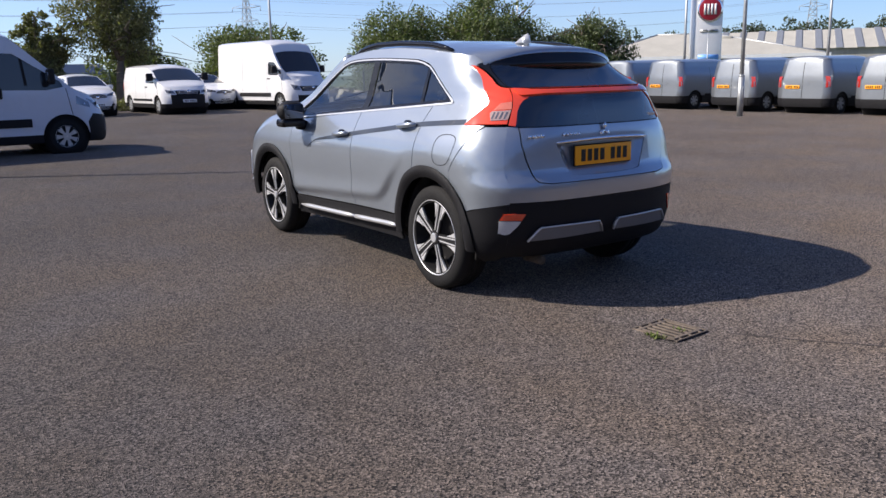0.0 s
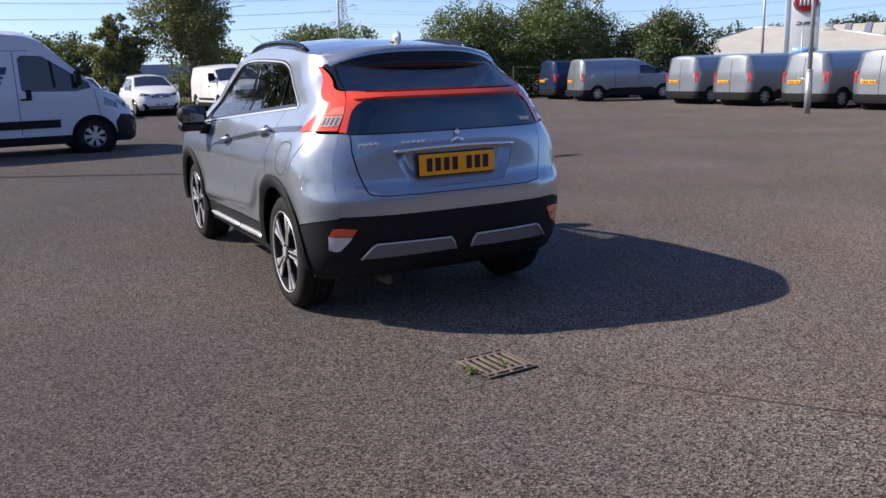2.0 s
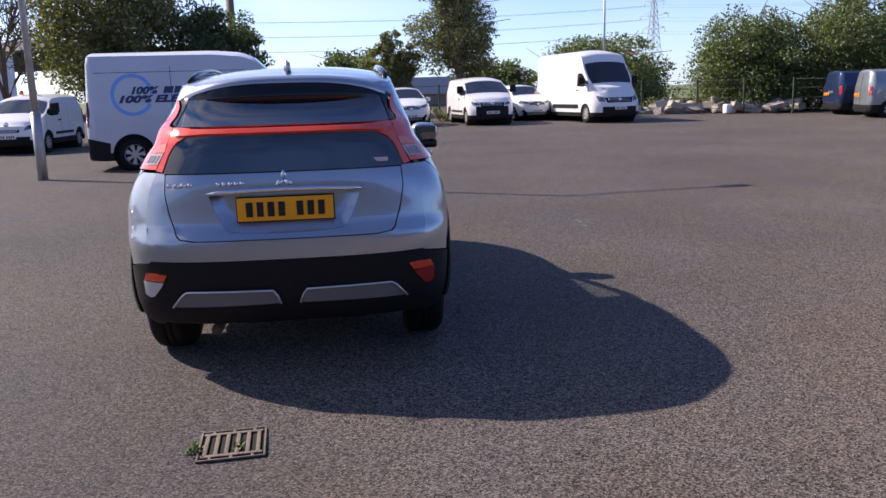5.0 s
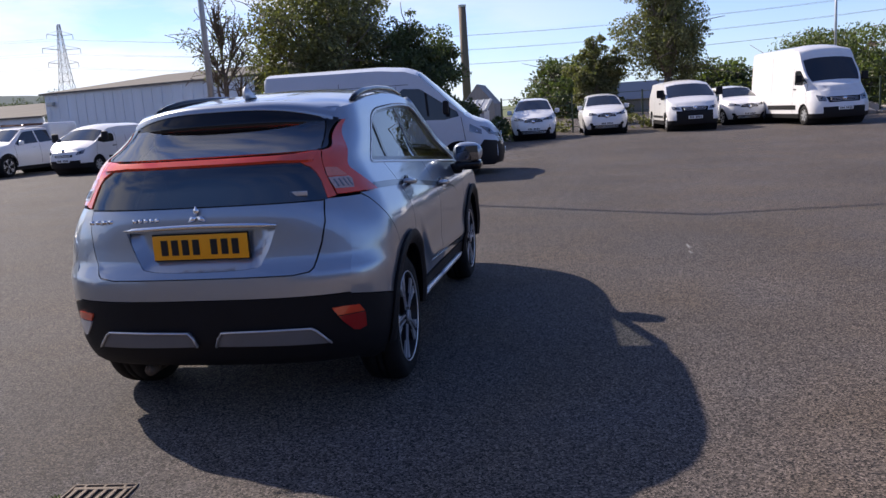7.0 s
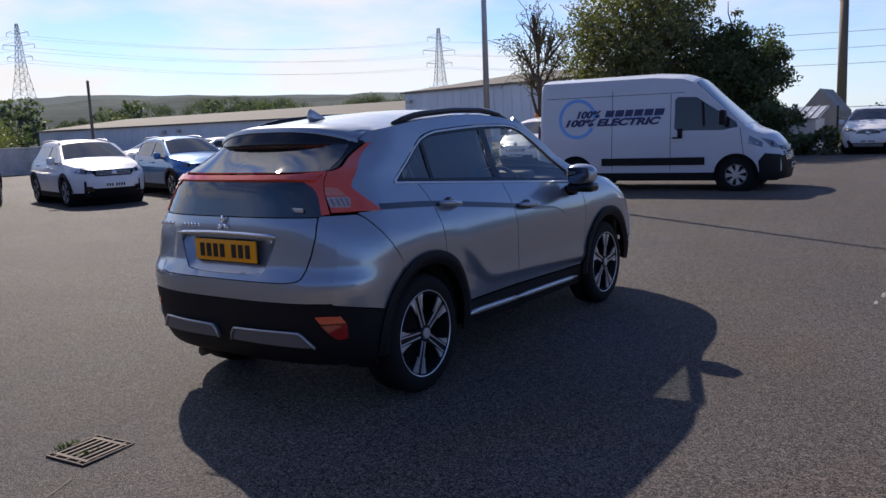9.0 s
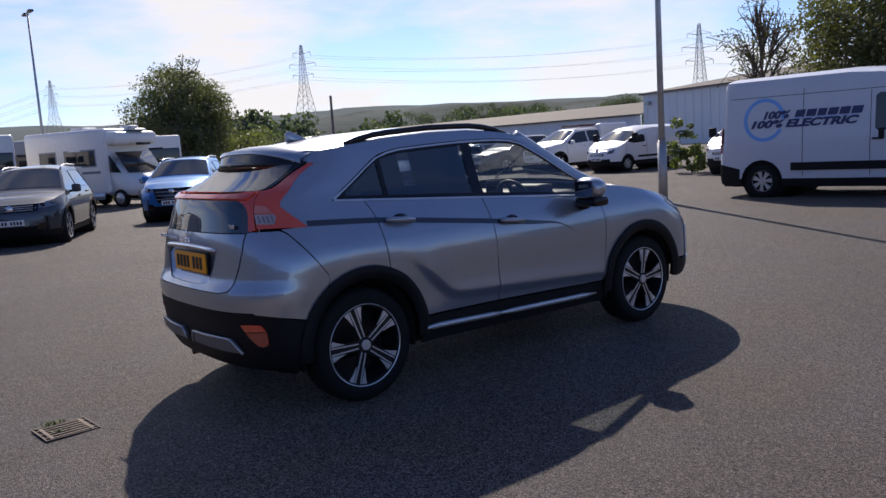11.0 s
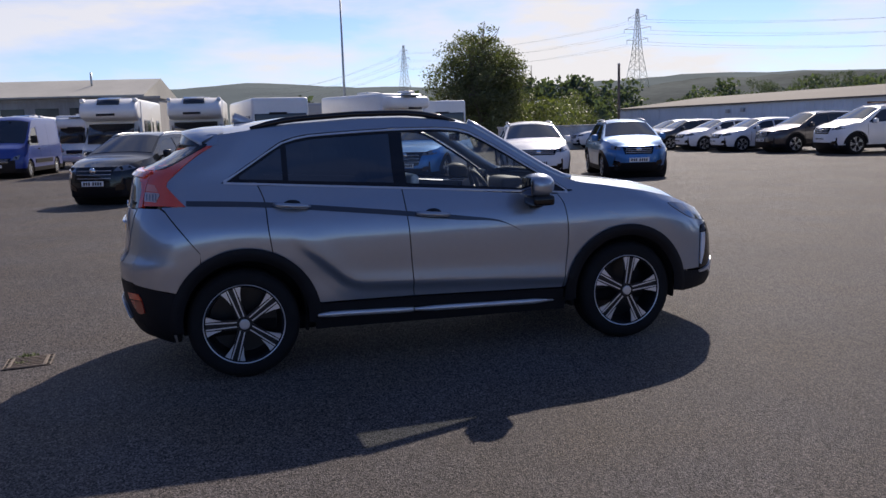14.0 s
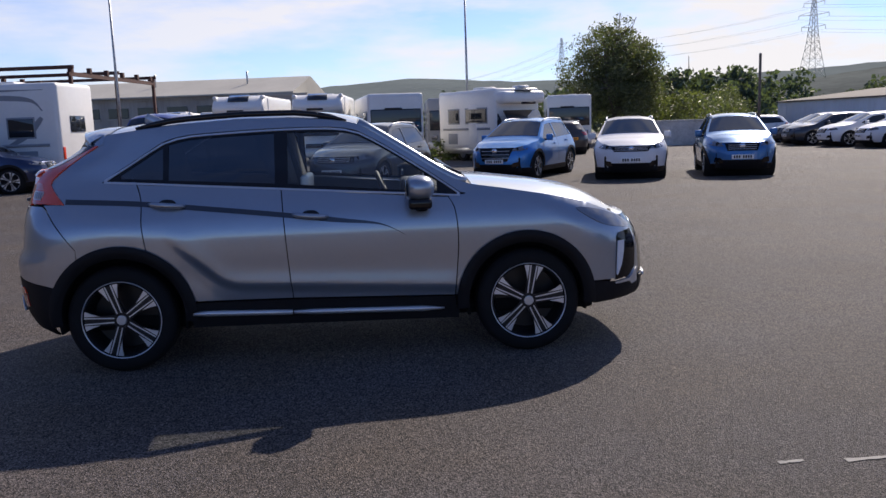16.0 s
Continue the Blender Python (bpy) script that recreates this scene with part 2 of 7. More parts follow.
def leaf_mat(name, color, spread=0.45):
    """Leaf colour that differs from leaf to leaf, with some light let through."""
    m = bpy.data.materials.new(name)
    m.use_nodes = True
    n, l = m.node_tree.nodes, m.node_tree.links
    b = n["Principled BSDF"]
    geo = n.new("ShaderNodeNewGeometry")
    rng = n.new("ShaderNodeMapRange")
    rng.inputs["To Min"].default_value, rng.inputs["To Max"].default_value = 1 - spread, 1 + spread
    mul = n.new("ShaderNodeVectorMath")
    mul.operation = "SCALE"
    mul.inputs[0].default_value = color
    l.new(geo.outputs["Random Per Island"], rng.inputs["Value"])
    l.new(rng.outputs["Result"], mul.inputs["Scale"])
    l.new(mul.outputs["Vector"], b.inputs["Base Color"])
    b.inputs["Roughness"].default_value = 0.55
    tr = n.new("ShaderNodeBsdfTranslucent")
    tint = n.new("ShaderNodeVectorMath")
    tint.operation = "MULTIPLY"
    tint.inputs[1].default_value = (1.3, 1.5, 0.5)
    l.new(mul.outputs["Vector"], tint.inputs[0])
    l.new(tint.outputs["Vector"], tr.inputs["Color"])
    mix = n.new("ShaderNodeMixShader")
    mix.inputs["Fac"].default_value = 0.3
    l.new(b.outputs["BSDF"], mix.inputs[1])
    l.new(tr.outputs["BSDF"], mix.inputs[2])
    l.new(mix.outputs["Shader"], n["Material Output"].inputs["Surface"])
    return m


LEAF_OLIVE = leaf_mat("olive_leaves", (0.135, 0.14, 0.066))
LEAF_DARK = leaf_mat("dark_leaves", (0.075, 0.098, 0.042))
LEAF_MID = leaf_mat("mid_green_leaves", (0.105, 0.132, 0.05))
LEAF_SYC = leaf_mat("sycamore_leaves", (0.115, 0.128, 0.062))
# paler and bluer than the near leaves: distance haze put into the colour
LEAF_FAR = leaf_mat("hazy_far_leaves", (0.092, 0.112, 0.096), 0.3)
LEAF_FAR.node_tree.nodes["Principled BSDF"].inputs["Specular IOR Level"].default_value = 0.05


def asphalt():
    """Coarse tarmac: pale and dark chippings in a dark binder, worn patches, faint tracks."""
    m = bpy.data.materials.new("asphalt")
    m.use_nodes = True
    n, l = m.node_tree.nodes, m.node_tree.links
    b = n["Principled BSDF"]
    tc = n.new("ShaderNodeTexCoord")

    def tex(kind, scale, detail=3.0):
        t = n.new(kind)
        t.inputs["Scale"].default_value = scale
        if kind == "ShaderNodeTexNoise":
            t.inputs["Detail"].default_value = detail
        l.new(tc.outputs["Object"], t.inputs["Vector"])
        return t

    chips = tex("ShaderNodeTexVoronoi", 132.0)
    grit = tex("ShaderNodeTexNoise", 300.0, 2)
    clump = tex("ShaderNodeTexNoise", 9.0, 6)
    patch = tex("ShaderNodeTexNoise", 0.35, 5)
    ramp = n.new("ShaderNodeValToRGB")
    ramp.color_ramp.elements[0].color, ramp.color_ramp.elements[0].position = (0.008, 0.007, 0.007, 1), 0.12
    ramp.color_ramp.elements[1].color, ramp.color_ramp.elements[1].position = (0.62, 0.53, 0.47, 1), 1.0
    for at, tone in ((0.30, 0.085), (0.62, 0.175), (0.86, 0.33)):
        stop = ramp.color_ramp.elements.new(at)
        stop.color = (tone, tone * 0.835, tone * 0.73, 1)
    bw = n.new("ShaderNodeSeparateColor")
    l.new(chips.outputs["Color"], bw.inputs["Color"])
    mixv = n.new("ShaderNodeMath")
    mixv.operation = "MULTIPLY_ADD"
    mixv.inputs[1].default_value = 0.45
    l.new(grit.outputs["Fac"], mixv.inputs[0])
    l.new(bw.outputs["Red"], mixv.inputs[2])
    sub = n.new("ShaderNodeMath")
    sub.operation = "MULTIPLY_ADD"
    sub.inputs[1].default_value, sub.inputs[2].default_value = 0.86, -0.18
    l.new(mixv.outputs["Value"], sub.inputs[0])
    l.new(sub.outputs["Value"], ramp.inputs["Fac"])
    rng = n.new("ShaderNodeMapRange")
    rng.inputs["From Min"].default_value, rng.inputs["From Max"].default_value = 0.3, 0.7
    rng.inputs["To Min"].default_value, rng.inputs["To Max"].default_value = 0.75, 1.10
    l.new(patch.outputs["Fac"], rng.inputs["Value"])
    rng2 = n.new("ShaderNodeMapRange")
    rng2.inputs["From Min"].default_value, rng2.inputs["From Max"].default_value = 0.3, 0.7
    rng2.inputs["To Min"].default_value, rng2.inputs["To Max"].default_value = 0.93, 1.07
    l.new(clump.outputs["Fac"], rng2.inputs["Value"])
    mm = n.new("ShaderNodeMath")
    mm.operation = "MULTIPLY"
    l.new(rng.outputs["Result"], mm.inputs[0])
    l.new(rng2.outputs["Result"], mm.inputs[1])
    sc = n.new("ShaderNodeVectorMath")
    sc.operation = "SCALE"
    l.new(ramp.outputs["Color"], sc.inputs[0])
    l.new(mm.outputs["Value"], sc.inputs["Scale"])
    stain = tex("ShaderNodeTexNoise", 0.9, 4)
    tone = n.new("ShaderNodeValToRGB")
    tone.color_ramp.elements[0].color, tone.color_ramp.elements[0].position = (0.94, 0.955, 1.0, 1), 0.36
    tone.color_ramp.elements[1].color, tone.color_ramp.elements[1].position = (1.0, 0.92, 0.80, 1), 0.68
    l.new(stain.outputs["Fac"], tone.inputs["Fac"])
    tinted = n.new("ShaderNodeVectorMath")
    tinted.operation = "MULTIPLY"
    l.new(sc.outputs["Vector"], tinted.inputs[0])
    l.new(tone.outputs["Color"], tinted.inputs[1])
    l.new(tinted.outputs["Vector"], b.inputs["Base Color"])
    b.inputs["Roughness"].default_value = 0.78
    b.inputs["Diffuse Roughness"].default_value = 1.0
    b.inputs["Specular IOR Level"].default_value = 0.34
    bp = n.new("ShaderNodeBump")
    bp.inputs["Strength"].default_value, bp.inputs["Distance"].default_value = 0.9, 0.008
    add = n.new("ShaderNodeMath")
    add.operation = "ADD"
    l.new(chips.outputs["Distance"], add.inputs[0])
    l.new(grit.outputs["Fac"], add.inputs[1])
    l.new(add.outputs["Value"], bp.inputs["Height"])
    l.new(bp.outputs["Normal"], b.inputs["Normal"])
    return m


ASPHALT = asphalt()
GRASS = mat("rough_grass", (0.085, 0.11, 0.04), 0.9, 0, 0.35, 0.4, 0.4, 6)


# ---- mesh helpers ----
from mathutils import geometry


def part(name, bm, material, parent=None, label="", smooth=True):
    """Links a bmesh as one mesh object, under a thing or a part if one is given."""
    me = bpy.data.meshes.new(name)
    if smooth:
        for f in bm.faces:
            f.smooth = True
    bm.to_mesh(me)
    bm.free()
    me.materials.append(material)
    ob = new(name, me)
    if parent is not None:
        ob.parent = parent
    if label:
        ob["label"] = label
    return ob


def box(sx, sy, sz, at=(0, 0, 0), bevel=0.0, seg=2, bm=None):
    """A box with rounded edges; at is its centre."""
    one = bmesh.new()
    bmesh.ops.create_cube(one, size=1)
    bmesh.ops.scale(one, vec=(sx, sy, sz), verts=one.verts)
    if bevel:
        bmesh.ops.bevel(one, geom=one.edges[:], offset=min(bevel, 0.45 * min(sx, sy, sz)), segments=seg, profile=0.6, affect="EDGES")
    bmesh.ops.translate(one, vec=at, verts=one.verts)
    return merged(bm, one)


def merged(bm, one):
    if bm is None:
        return one
    me = bpy.data.meshes.new("scratch")
    one.to_mesh(me)
    one.free()
    bm.from_mesh(me)
    bpy.data.meshes.remove(me)
    return bm


def cyl(r, h, at=(0, 0, 0), axis="z", n=24, r2=None, bevel=0.0, bm=None):
    one = bmesh.new()
    bmesh.ops.create_cone(one, cap_ends=True, segments=n, radius1=r, radius2=r if r2 is None else r2, depth=h)
    if bevel:
        edges = [e for e in one.edges if abs(e.verts[0].co.z - e.verts[1].co.z) < 1e-6]
        bmesh.ops.bevel(one, geom=edges, offset=bevel, segments=2, profile=0.6, affect="EDGES")
    turn = {"x": Matrix.Rotation(radians(90), 4, "Y"), "y": Matrix.Rotation(radians(90), 4, "X"), "z": Matrix()}[axis]
    bmesh.ops.transform(one, matrix=Matrix.Translation(at) @ turn, verts=one.verts)
    return merged(bm, one)


def tube(points, r, n=8, bm=None, closed=False):
    """A round bar along points; r is one radius or one for each point."""
    bm = bm or bmesh.new()
    pts = [Vector(p) for p in points]
    radii = r if isinstance(r, (list, tuple)) else [r] * len(pts)
    rings, up = [], Vector((0.3, 0.2, 0.93)).normalized()
    for i, p in enumerate(pts):
        a = pts[(i - 1) % len(pts)] if closed or i else p
        b = pts[(i + 1) % len(pts)] if closed or i < len(pts) - 1 else p
        d = (b - a).normalized()
        u = d.cross(up)
        u = u.normalized() if u.length > 1e-4 else Vector((1, 0, 0))
        v = d.cross(u).normalized()
        rings.append([bm.verts.new(p + radii[i] * (math.cos(k * 2 * math.pi / n) * u + math.sin(k * 2 * math.pi / n) * v)) for k in range(n)])
    for i in range(len(rings) if closed else len(rings) - 1):
        a, b = rings[i], rings[(i + 1) % len(rings)]
        for k in range(n):
            bm.faces.new((a[k], a[(k + 1) % n], b[(k + 1) % n], b[k]))
    if not closed:
        bm.faces.new(rings[0][::-1])
        bm.faces.new(rings[-1])
    return bm


def lathe(profile, n=40, axis="x", bm=None):
    """Turns a profile of (radius, along) round an axis."""
    bm = bm or bmesh.new()
    rings = []
    for r, h in profile:
        ring = []
        for k in range(n):
            a = 2 * math.pi * k / n
            c, s = r * math.cos(a), r * math.sin(a)
            ring.append(bm.verts.new({"x": (h, c, s), "y": (c, h, s), "z": (c, s, h)}[axis]))
        rings.append(ring)
    for a, b in zip(rings, rings[1:]):
        for k in range(n):
            bm.faces.new((a[k], a[(k + 1) % n], b[(k + 1) % n], b[k]))
    return bm


def slab(outline, thick, axis="x", at=0.0, bm=None):
    """A flat outline of (u, v), given depth along an axis; centred on at."""
    one = bmesh.new()
    place = {"x": lambda u, v, h: (h, u, v), "y": lambda u, v, h: (u, h, v), "z": lambda u, v, h: (u, v, h)}[axis]
    lo = [one.verts.new(place(u, v, at - thick / 2)) for u, v in outline]
    hi = [one.verts.new(place(u, v, at + thick / 2)) for u, v in outline]
    one.faces.new(lo)
    one.faces.new(hi[::-1])
    for k in range(len(lo)):
        j = (k + 1) % len(lo)
        one.faces.new((lo[k], hi[k], hi[j], lo[j]))
    bmesh.ops.recalc_face_normals(one, faces=one.faces)
    return merged(bm, one)


def smooth_line(points, per=6, closed=False):
    """A Catmull-Rom curve through points."""
    p = [np.array(q, float) for q in points]
    n, out = len(p), []
    for i in range(n if closed else n - 1):
        a, b, c, d = (p[(i + k) % n] if closed else p[min(max(i + k, 0), n - 1)] for k in (-1, 0, 1, 2))
        for k in range(per):
            t = k / per
            out.append(tuple(0.5 * (2 * b + (c - a) * t + (2 * a - 5 * b + 4 * c - d) * t * t + (3 * b - a - 3 * c + d) * t**3)))
    if not closed:
        out.append(tuple(p[-1]))
    return out


def arc(cy, cz, r, a0, a1, n=16):
    return [(cy + r * math.cos(radians(a0 + (a1 - a0) * k / n)), cz + r * math.sin(radians(a0 + (a1 - a0) * k / n))) for k in range(n + 1)]


def inside(pts, poly):
    """Which of the points lie in a polygon."""
    x, y = pts[:, 0], pts[:, 1]
    p = np.asarray(poly, float)
    hit = np.zeros(len(pts), bool)
    for (x1, y1), (x2, y2) in zip(p, np.roll(p, -1, 0)):
        if y1 == y2:
            continue
        hit ^= ((y1 > y) != (y2 > y)) & (x < (x2 - x1) * (y - y1) / (y2 - y1) + x1)
    return hit


def dense(poly, step):
    out = []
    for a, b in zip(poly, list(poly[1:]) + [poly[0]]):
        n = max(1, int(math.hypot(b[0] - a[0], b[1] - a[1]) / step + 0.5))
        out += [(a[0] + (b[0] - a[0]) * k / n, a[1] + (b[1] - a[1]) * k / n) for k in range(n)]
    return out


def panel(poly, place, step=0.05, holes=(), rim=0.012, flip=False, bm=None):
    """A curved sheet: a flat outline with holes, meshed and laid on a surface by place(u, v); its edges are folded inwards by rim."""
    bm = bm or bmesh.new()
    loops = [dense(q, step) for q in (poly, *holes)]
    pts, edges = [], []
    for q in loops:
        base = len(pts)
        pts += q
        edges += [(base + k, base + (k + 1) % len(q)) for k in range(len(q))]
    border = np.array(pts)
    lo, hi = border.min(0), border.max(0)
    gx, gy = np.meshgrid(np.arange(lo[0] + step / 2, hi[0], step), np.arange(lo[1] + step / 2, hi[1], step))
    grid = np.stack([gx.ravel(), gy.ravel()], 1)
    if len(grid):
        keep = inside(grid, poly)
        for h in holes:
            keep &= ~inside(grid, h)
        grid = grid[keep]
    if len(grid):
        far = np.ones(len(grid), bool)
        for k in range(0, len(border), 400):
            d = ((grid[:, None] - border[None, k : k + 400]) ** 2).sum(-1).min(1)
            far &= d > (0.45 * step) ** 2
        pts += [tuple(g) for g in grid[far]]
    v2, _, tris, *_ = geometry.delaunay_2d_cdt([Vector(p) for p in pts], edges, [], 0, 1e-6)
    arr = np.array([tuple(v) for v in v2])
    mid = np.array([arr[list(t)].mean(0) for t in tris])
    keep = inside(mid, poly)
    for h in holes:
        keep &= ~inside(mid, h)
    tri = np.array([arr[list(t)] for t in tris])
    e1, e2 = tri[:, 1] - tri[:, 0], tri[:, 2] - tri[:, 0]
    keep &= np.abs(e1[:, 0] * e2[:, 1] - e1[:, 1] * e2[:, 0]) > 0.004 * step * step
    made = {}

    def vert(i):
        if i not in made:
            made[i] = bm.verts.new(place(float(arr[i][0]), float(arr[i][1])))
        return made[i]

    faces = []
    for t, k in zip(tris, keep):
        if k:
            ids = [vert(i) for i in (t[::-1] if flip else t)]
            try:
                faces.append(bm.faces.new(ids))
            except ValueError:
                pass
    if rim:
        bm.normal_update()
        mine = set(faces)
        rims = [e for f in faces for e in f.edges if sum(g in mine for g in e.link_faces) == 1]
        inner = {}
        for e in rims:
            for v in e.verts:
                if v not in inner:
                    inner[v] = bm.verts.new(v.co - v.normal * rim)
        for e in rims:
            a, b = e.verts
            l = next(g for g in e.link_faces if g in mine)
            order = [v for v in l.verts]
            i = order.index(a)
            if order[(i + 1) % len(order)] is not b:
                a, b = b, a
            f = bm.faces.new((b, a, inner[a], inner[b]))
            for ed in f.edges:
                ed.smooth = True
            e.smooth = False
    return bm


def interp(table):
    xs, ys = zip(*table)
    return lambda v: float(np.interp(v, xs, ys))


def soft(table, sigma):
    """The table as a smoothed curve."""
    xs, ys = zip(*table)
    g = np.linspace(xs[0], xs[-1], 500)
    h = np.interp(g, xs, ys)
    d = g[1] - g[0]
    n = max(1, int(3 * sigma / d))
    k = np.exp(-0.5 * (np.arange(-n, n + 1) * d / sigma) ** 2)
    k /= k.sum()
    ext = np.concatenate([2 * h[0] - h[n:0:-1], h, 2 * h[-1] - h[-2 : -n - 2 : -1]])
    h = np.convolve(ext, k, "valid")
    return lambda v: float(np.interp(v, g, h))


class Shape:
    """A vehicle's skin: half-width by height, tail and nose by height, and the top line along its length (y ahead)."""

    def __init__(self, width, tail, nose, top, drop, kr=0.5, kf=0.7, p=2.2, q=2.5, pf=2.0, qf=2.3):
        self.w, self.yr, self.yf, self.zt, self.drop = width, tail, nose, top, drop
        self.kr = kr if callable(kr) else lambda z: kr
        self.extra = None
        self.kf, self.p, self.q, self.pf, self.qf = kf, p, q, pf, qf

    def x(self, y, z):
        k = self.kr(z)
        u = min(max((self.yr(z) + k - y) / k, 0), 0.9995)
        v = min(max((y - self.yf(z) + self.kf) / self.kf, 0), 0.9995)
        more = self.extra(y, z) if self.extra else 0.0
        return self.w(z) * (1 - u**self.p) ** (1 / self.q) * (1 - v**self.pf) ** (1 / self.qf) + more

    def rear(self, x, z):
        r = min(abs(x) / self.w(z), 0.9995)
        k = self.kr(z)
        return self.yr(z) + k - k * (1 - r**self.q) ** (1 / self.p)

    def front(self, x, z):
        r = min(abs(x) / self.w(z), 0.9995)
        return self.yf(z) - self.kf + self.kf * (1 - r**self.qf) ** (1 / self.pf)

    def edge(self, y):
        return self.zt(y) - self.drop(y)

    def side(self, sign, off=0.0):
        return lambda y, z: (sign * (self.x(y, z) + off), y, z)

    def back(self, off=0.0):
        return lambda x, z: (x, self.rear(x, z) - off, z)

    def nosed(self, off=0.0):
        return lambda x, z: (x, self.front(x, z) + off, z)

    def over(self, off=0.0):
        def at(s, y):
            e = self.edge(y)
            return (s * self.x(y, e), y, self.zt(y) - (self.zt(y) - e) * abs(s) ** 2.6 + off)
        return at

    def lid(self, y0, z1, u0=0.8, nose=True, off=0.0):
        """A bonnet (or tail lid) from y0 to the curved top edge of the nose at height z1; (s, v) run across and along."""
        end = self.split_f(z1, u0) if nose else self.split_r(z1, u0)
        p, q = (self.pf, self.qf) if nose else (self.p, self.q)
        half = self.w(z1) * (1 - u0**p) ** (1 / q)

        def at(s, v):
            yb = y0 + v * (end - y0)
            tip = self.front(s * half, z1) if nose else self.rear(s * half, z1)
            y = y0 + v * (tip - y0)
            e = self.edge(yb)
            w = max(0.0, (v - 0.7) / 0.3) ** 2
            x = self.x(yb, e) * (1 - w) + half * w
            drop = (self.zt(yb) - e) * abs(s) ** 2.6
            z = min(self.zt(y), self.zt(yb)) - drop
            return (s * x, y, z * (1 - w) + z1 * w + off)
        return at

    def split_r(self, z, u=0.8):
        return self.yr(z) + self.kr(z) * (1 - u)

    def split_f(self, z, u=0.8):
        return self.yf(z) - self.kf * (1 - u)


def thing(name, label, category, at=None, group="", kind=""):
    """An Empty that parents the parts of a thing."""
    ob = new(name)
    ob.empty_display_size = 0.2
    if at is not None:
        ob.matrix_basis = at
    return tagged(ob, label, category, group, kind)


def ground_z(x, y):
    """The car park falls gently towards the drain and the far side."""
    dip = -0.045 * math.exp(-((x + 0.2) ** 2 + (y + 1.7) ** 2) / 0.9)
    return dip - 0.009 * max(0.0, x - 4) + 0.006 * max(0.0, y - 13) if x > 0 else dip + 0.006 * max(0.0, y - 13)


# ---- ground and distance ----
def sheet(name, xs, ys, height, material, **tags):
    bm = bmesh.new()
    rows = [[bm.verts.new((x, y, height(x, y))) for x in xs] for y in ys]
    for a, b in zip(rows, rows[1:]):
        for k in range(len(xs) - 1):
            bm.faces.new((a[k], a[k + 1], b[k + 1], b[k]))
    ob = part(name, bm, material)
    return tagged(ob, kind="structure", **tags)


def steps(lo, hi, fine_lo, fine_hi, fine, coarse):
    return sorted({*np.arange(fine_lo, fine_hi + 1e-6, fine).round(3).tolist(), *np.linspace(lo, fine_lo, coarse).round(2).tolist(), *np.linspace(fine_hi, hi, coarse).round(2).tolist()})


far_steps = [-2600, -1600, -900, -500, -280, -160, -100, -70, -45, -20, 0, 20, 45, 70, 100, 160, 280, 500, 900, 1600, 2600]
sheet("ground", far_steps, far_steps, lambda x, y: -0.5 if max(abs(x), abs(y)) < 300 else -1.5, GRASS, label="rough grassy ground round the car park", category="ground")
sheet("car_park", steps(-95, 60, -8, 8, 0.25, 12), steps(-45, 75, -8, 8, 0.25, 12), ground_z, ASPHALT, label="coarse dark tarmac of the car park with pale chippings", category="tarmac")


def hill(name, a0, a1, dist, heights, material, label):
    """A far ridge along an arc of directions (degrees left of +y), its crest given as heights."""
    bm = bmesh.new()
    n = 90
    rows = []
    for j, (f, g) in enumerate(((0.55, 0.0), (0.7, 0.25), (0.85, 0.65), (1.0, 1.0), (1.25, 0.8))):
        row = []
        for i in range(n + 1):
            a = radians(a0 + (a1 - a0) * i / n)
            h = heights(a0 + (a1 - a0) * i / n) * g + (noise.noise((i * 0.22, j * 0.7, dist * 0.01)) * 0.06 + noise.noise((i * 0.9, j * 1.3, 5.0)) * 0.03) * dist * 0.05 * (g > 0)
            row.append(bm.verts.new((-math.sin(a) * dist * f, math.cos(a) * dist * f, h - 2 if g else -4)))
        rows.append(row)
    for a, b in zip(rows, rows[1:]):
        for k in range(n):
            bm.faces.new((a[k], b[k], b[k + 1], a[k + 1]))
    bmesh.ops.recalc_face_normals(bm, faces=bm.faces)
    return tagged(part(name, bm, material), label, "hill", kind="structure")


# the hills' base colours carry the haze of distance, painted in
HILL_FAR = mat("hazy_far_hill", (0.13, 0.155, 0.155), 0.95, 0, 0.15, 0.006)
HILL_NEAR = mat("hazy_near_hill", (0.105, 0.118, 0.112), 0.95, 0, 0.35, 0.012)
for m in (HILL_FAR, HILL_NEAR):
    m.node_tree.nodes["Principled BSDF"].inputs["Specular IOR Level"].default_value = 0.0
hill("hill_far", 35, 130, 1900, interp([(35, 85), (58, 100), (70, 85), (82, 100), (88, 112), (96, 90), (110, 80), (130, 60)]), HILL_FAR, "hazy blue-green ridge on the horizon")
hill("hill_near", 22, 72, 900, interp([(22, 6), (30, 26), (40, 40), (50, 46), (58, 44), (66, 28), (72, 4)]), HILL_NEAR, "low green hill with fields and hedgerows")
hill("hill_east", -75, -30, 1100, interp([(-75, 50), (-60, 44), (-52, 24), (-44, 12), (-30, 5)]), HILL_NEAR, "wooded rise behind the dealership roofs")


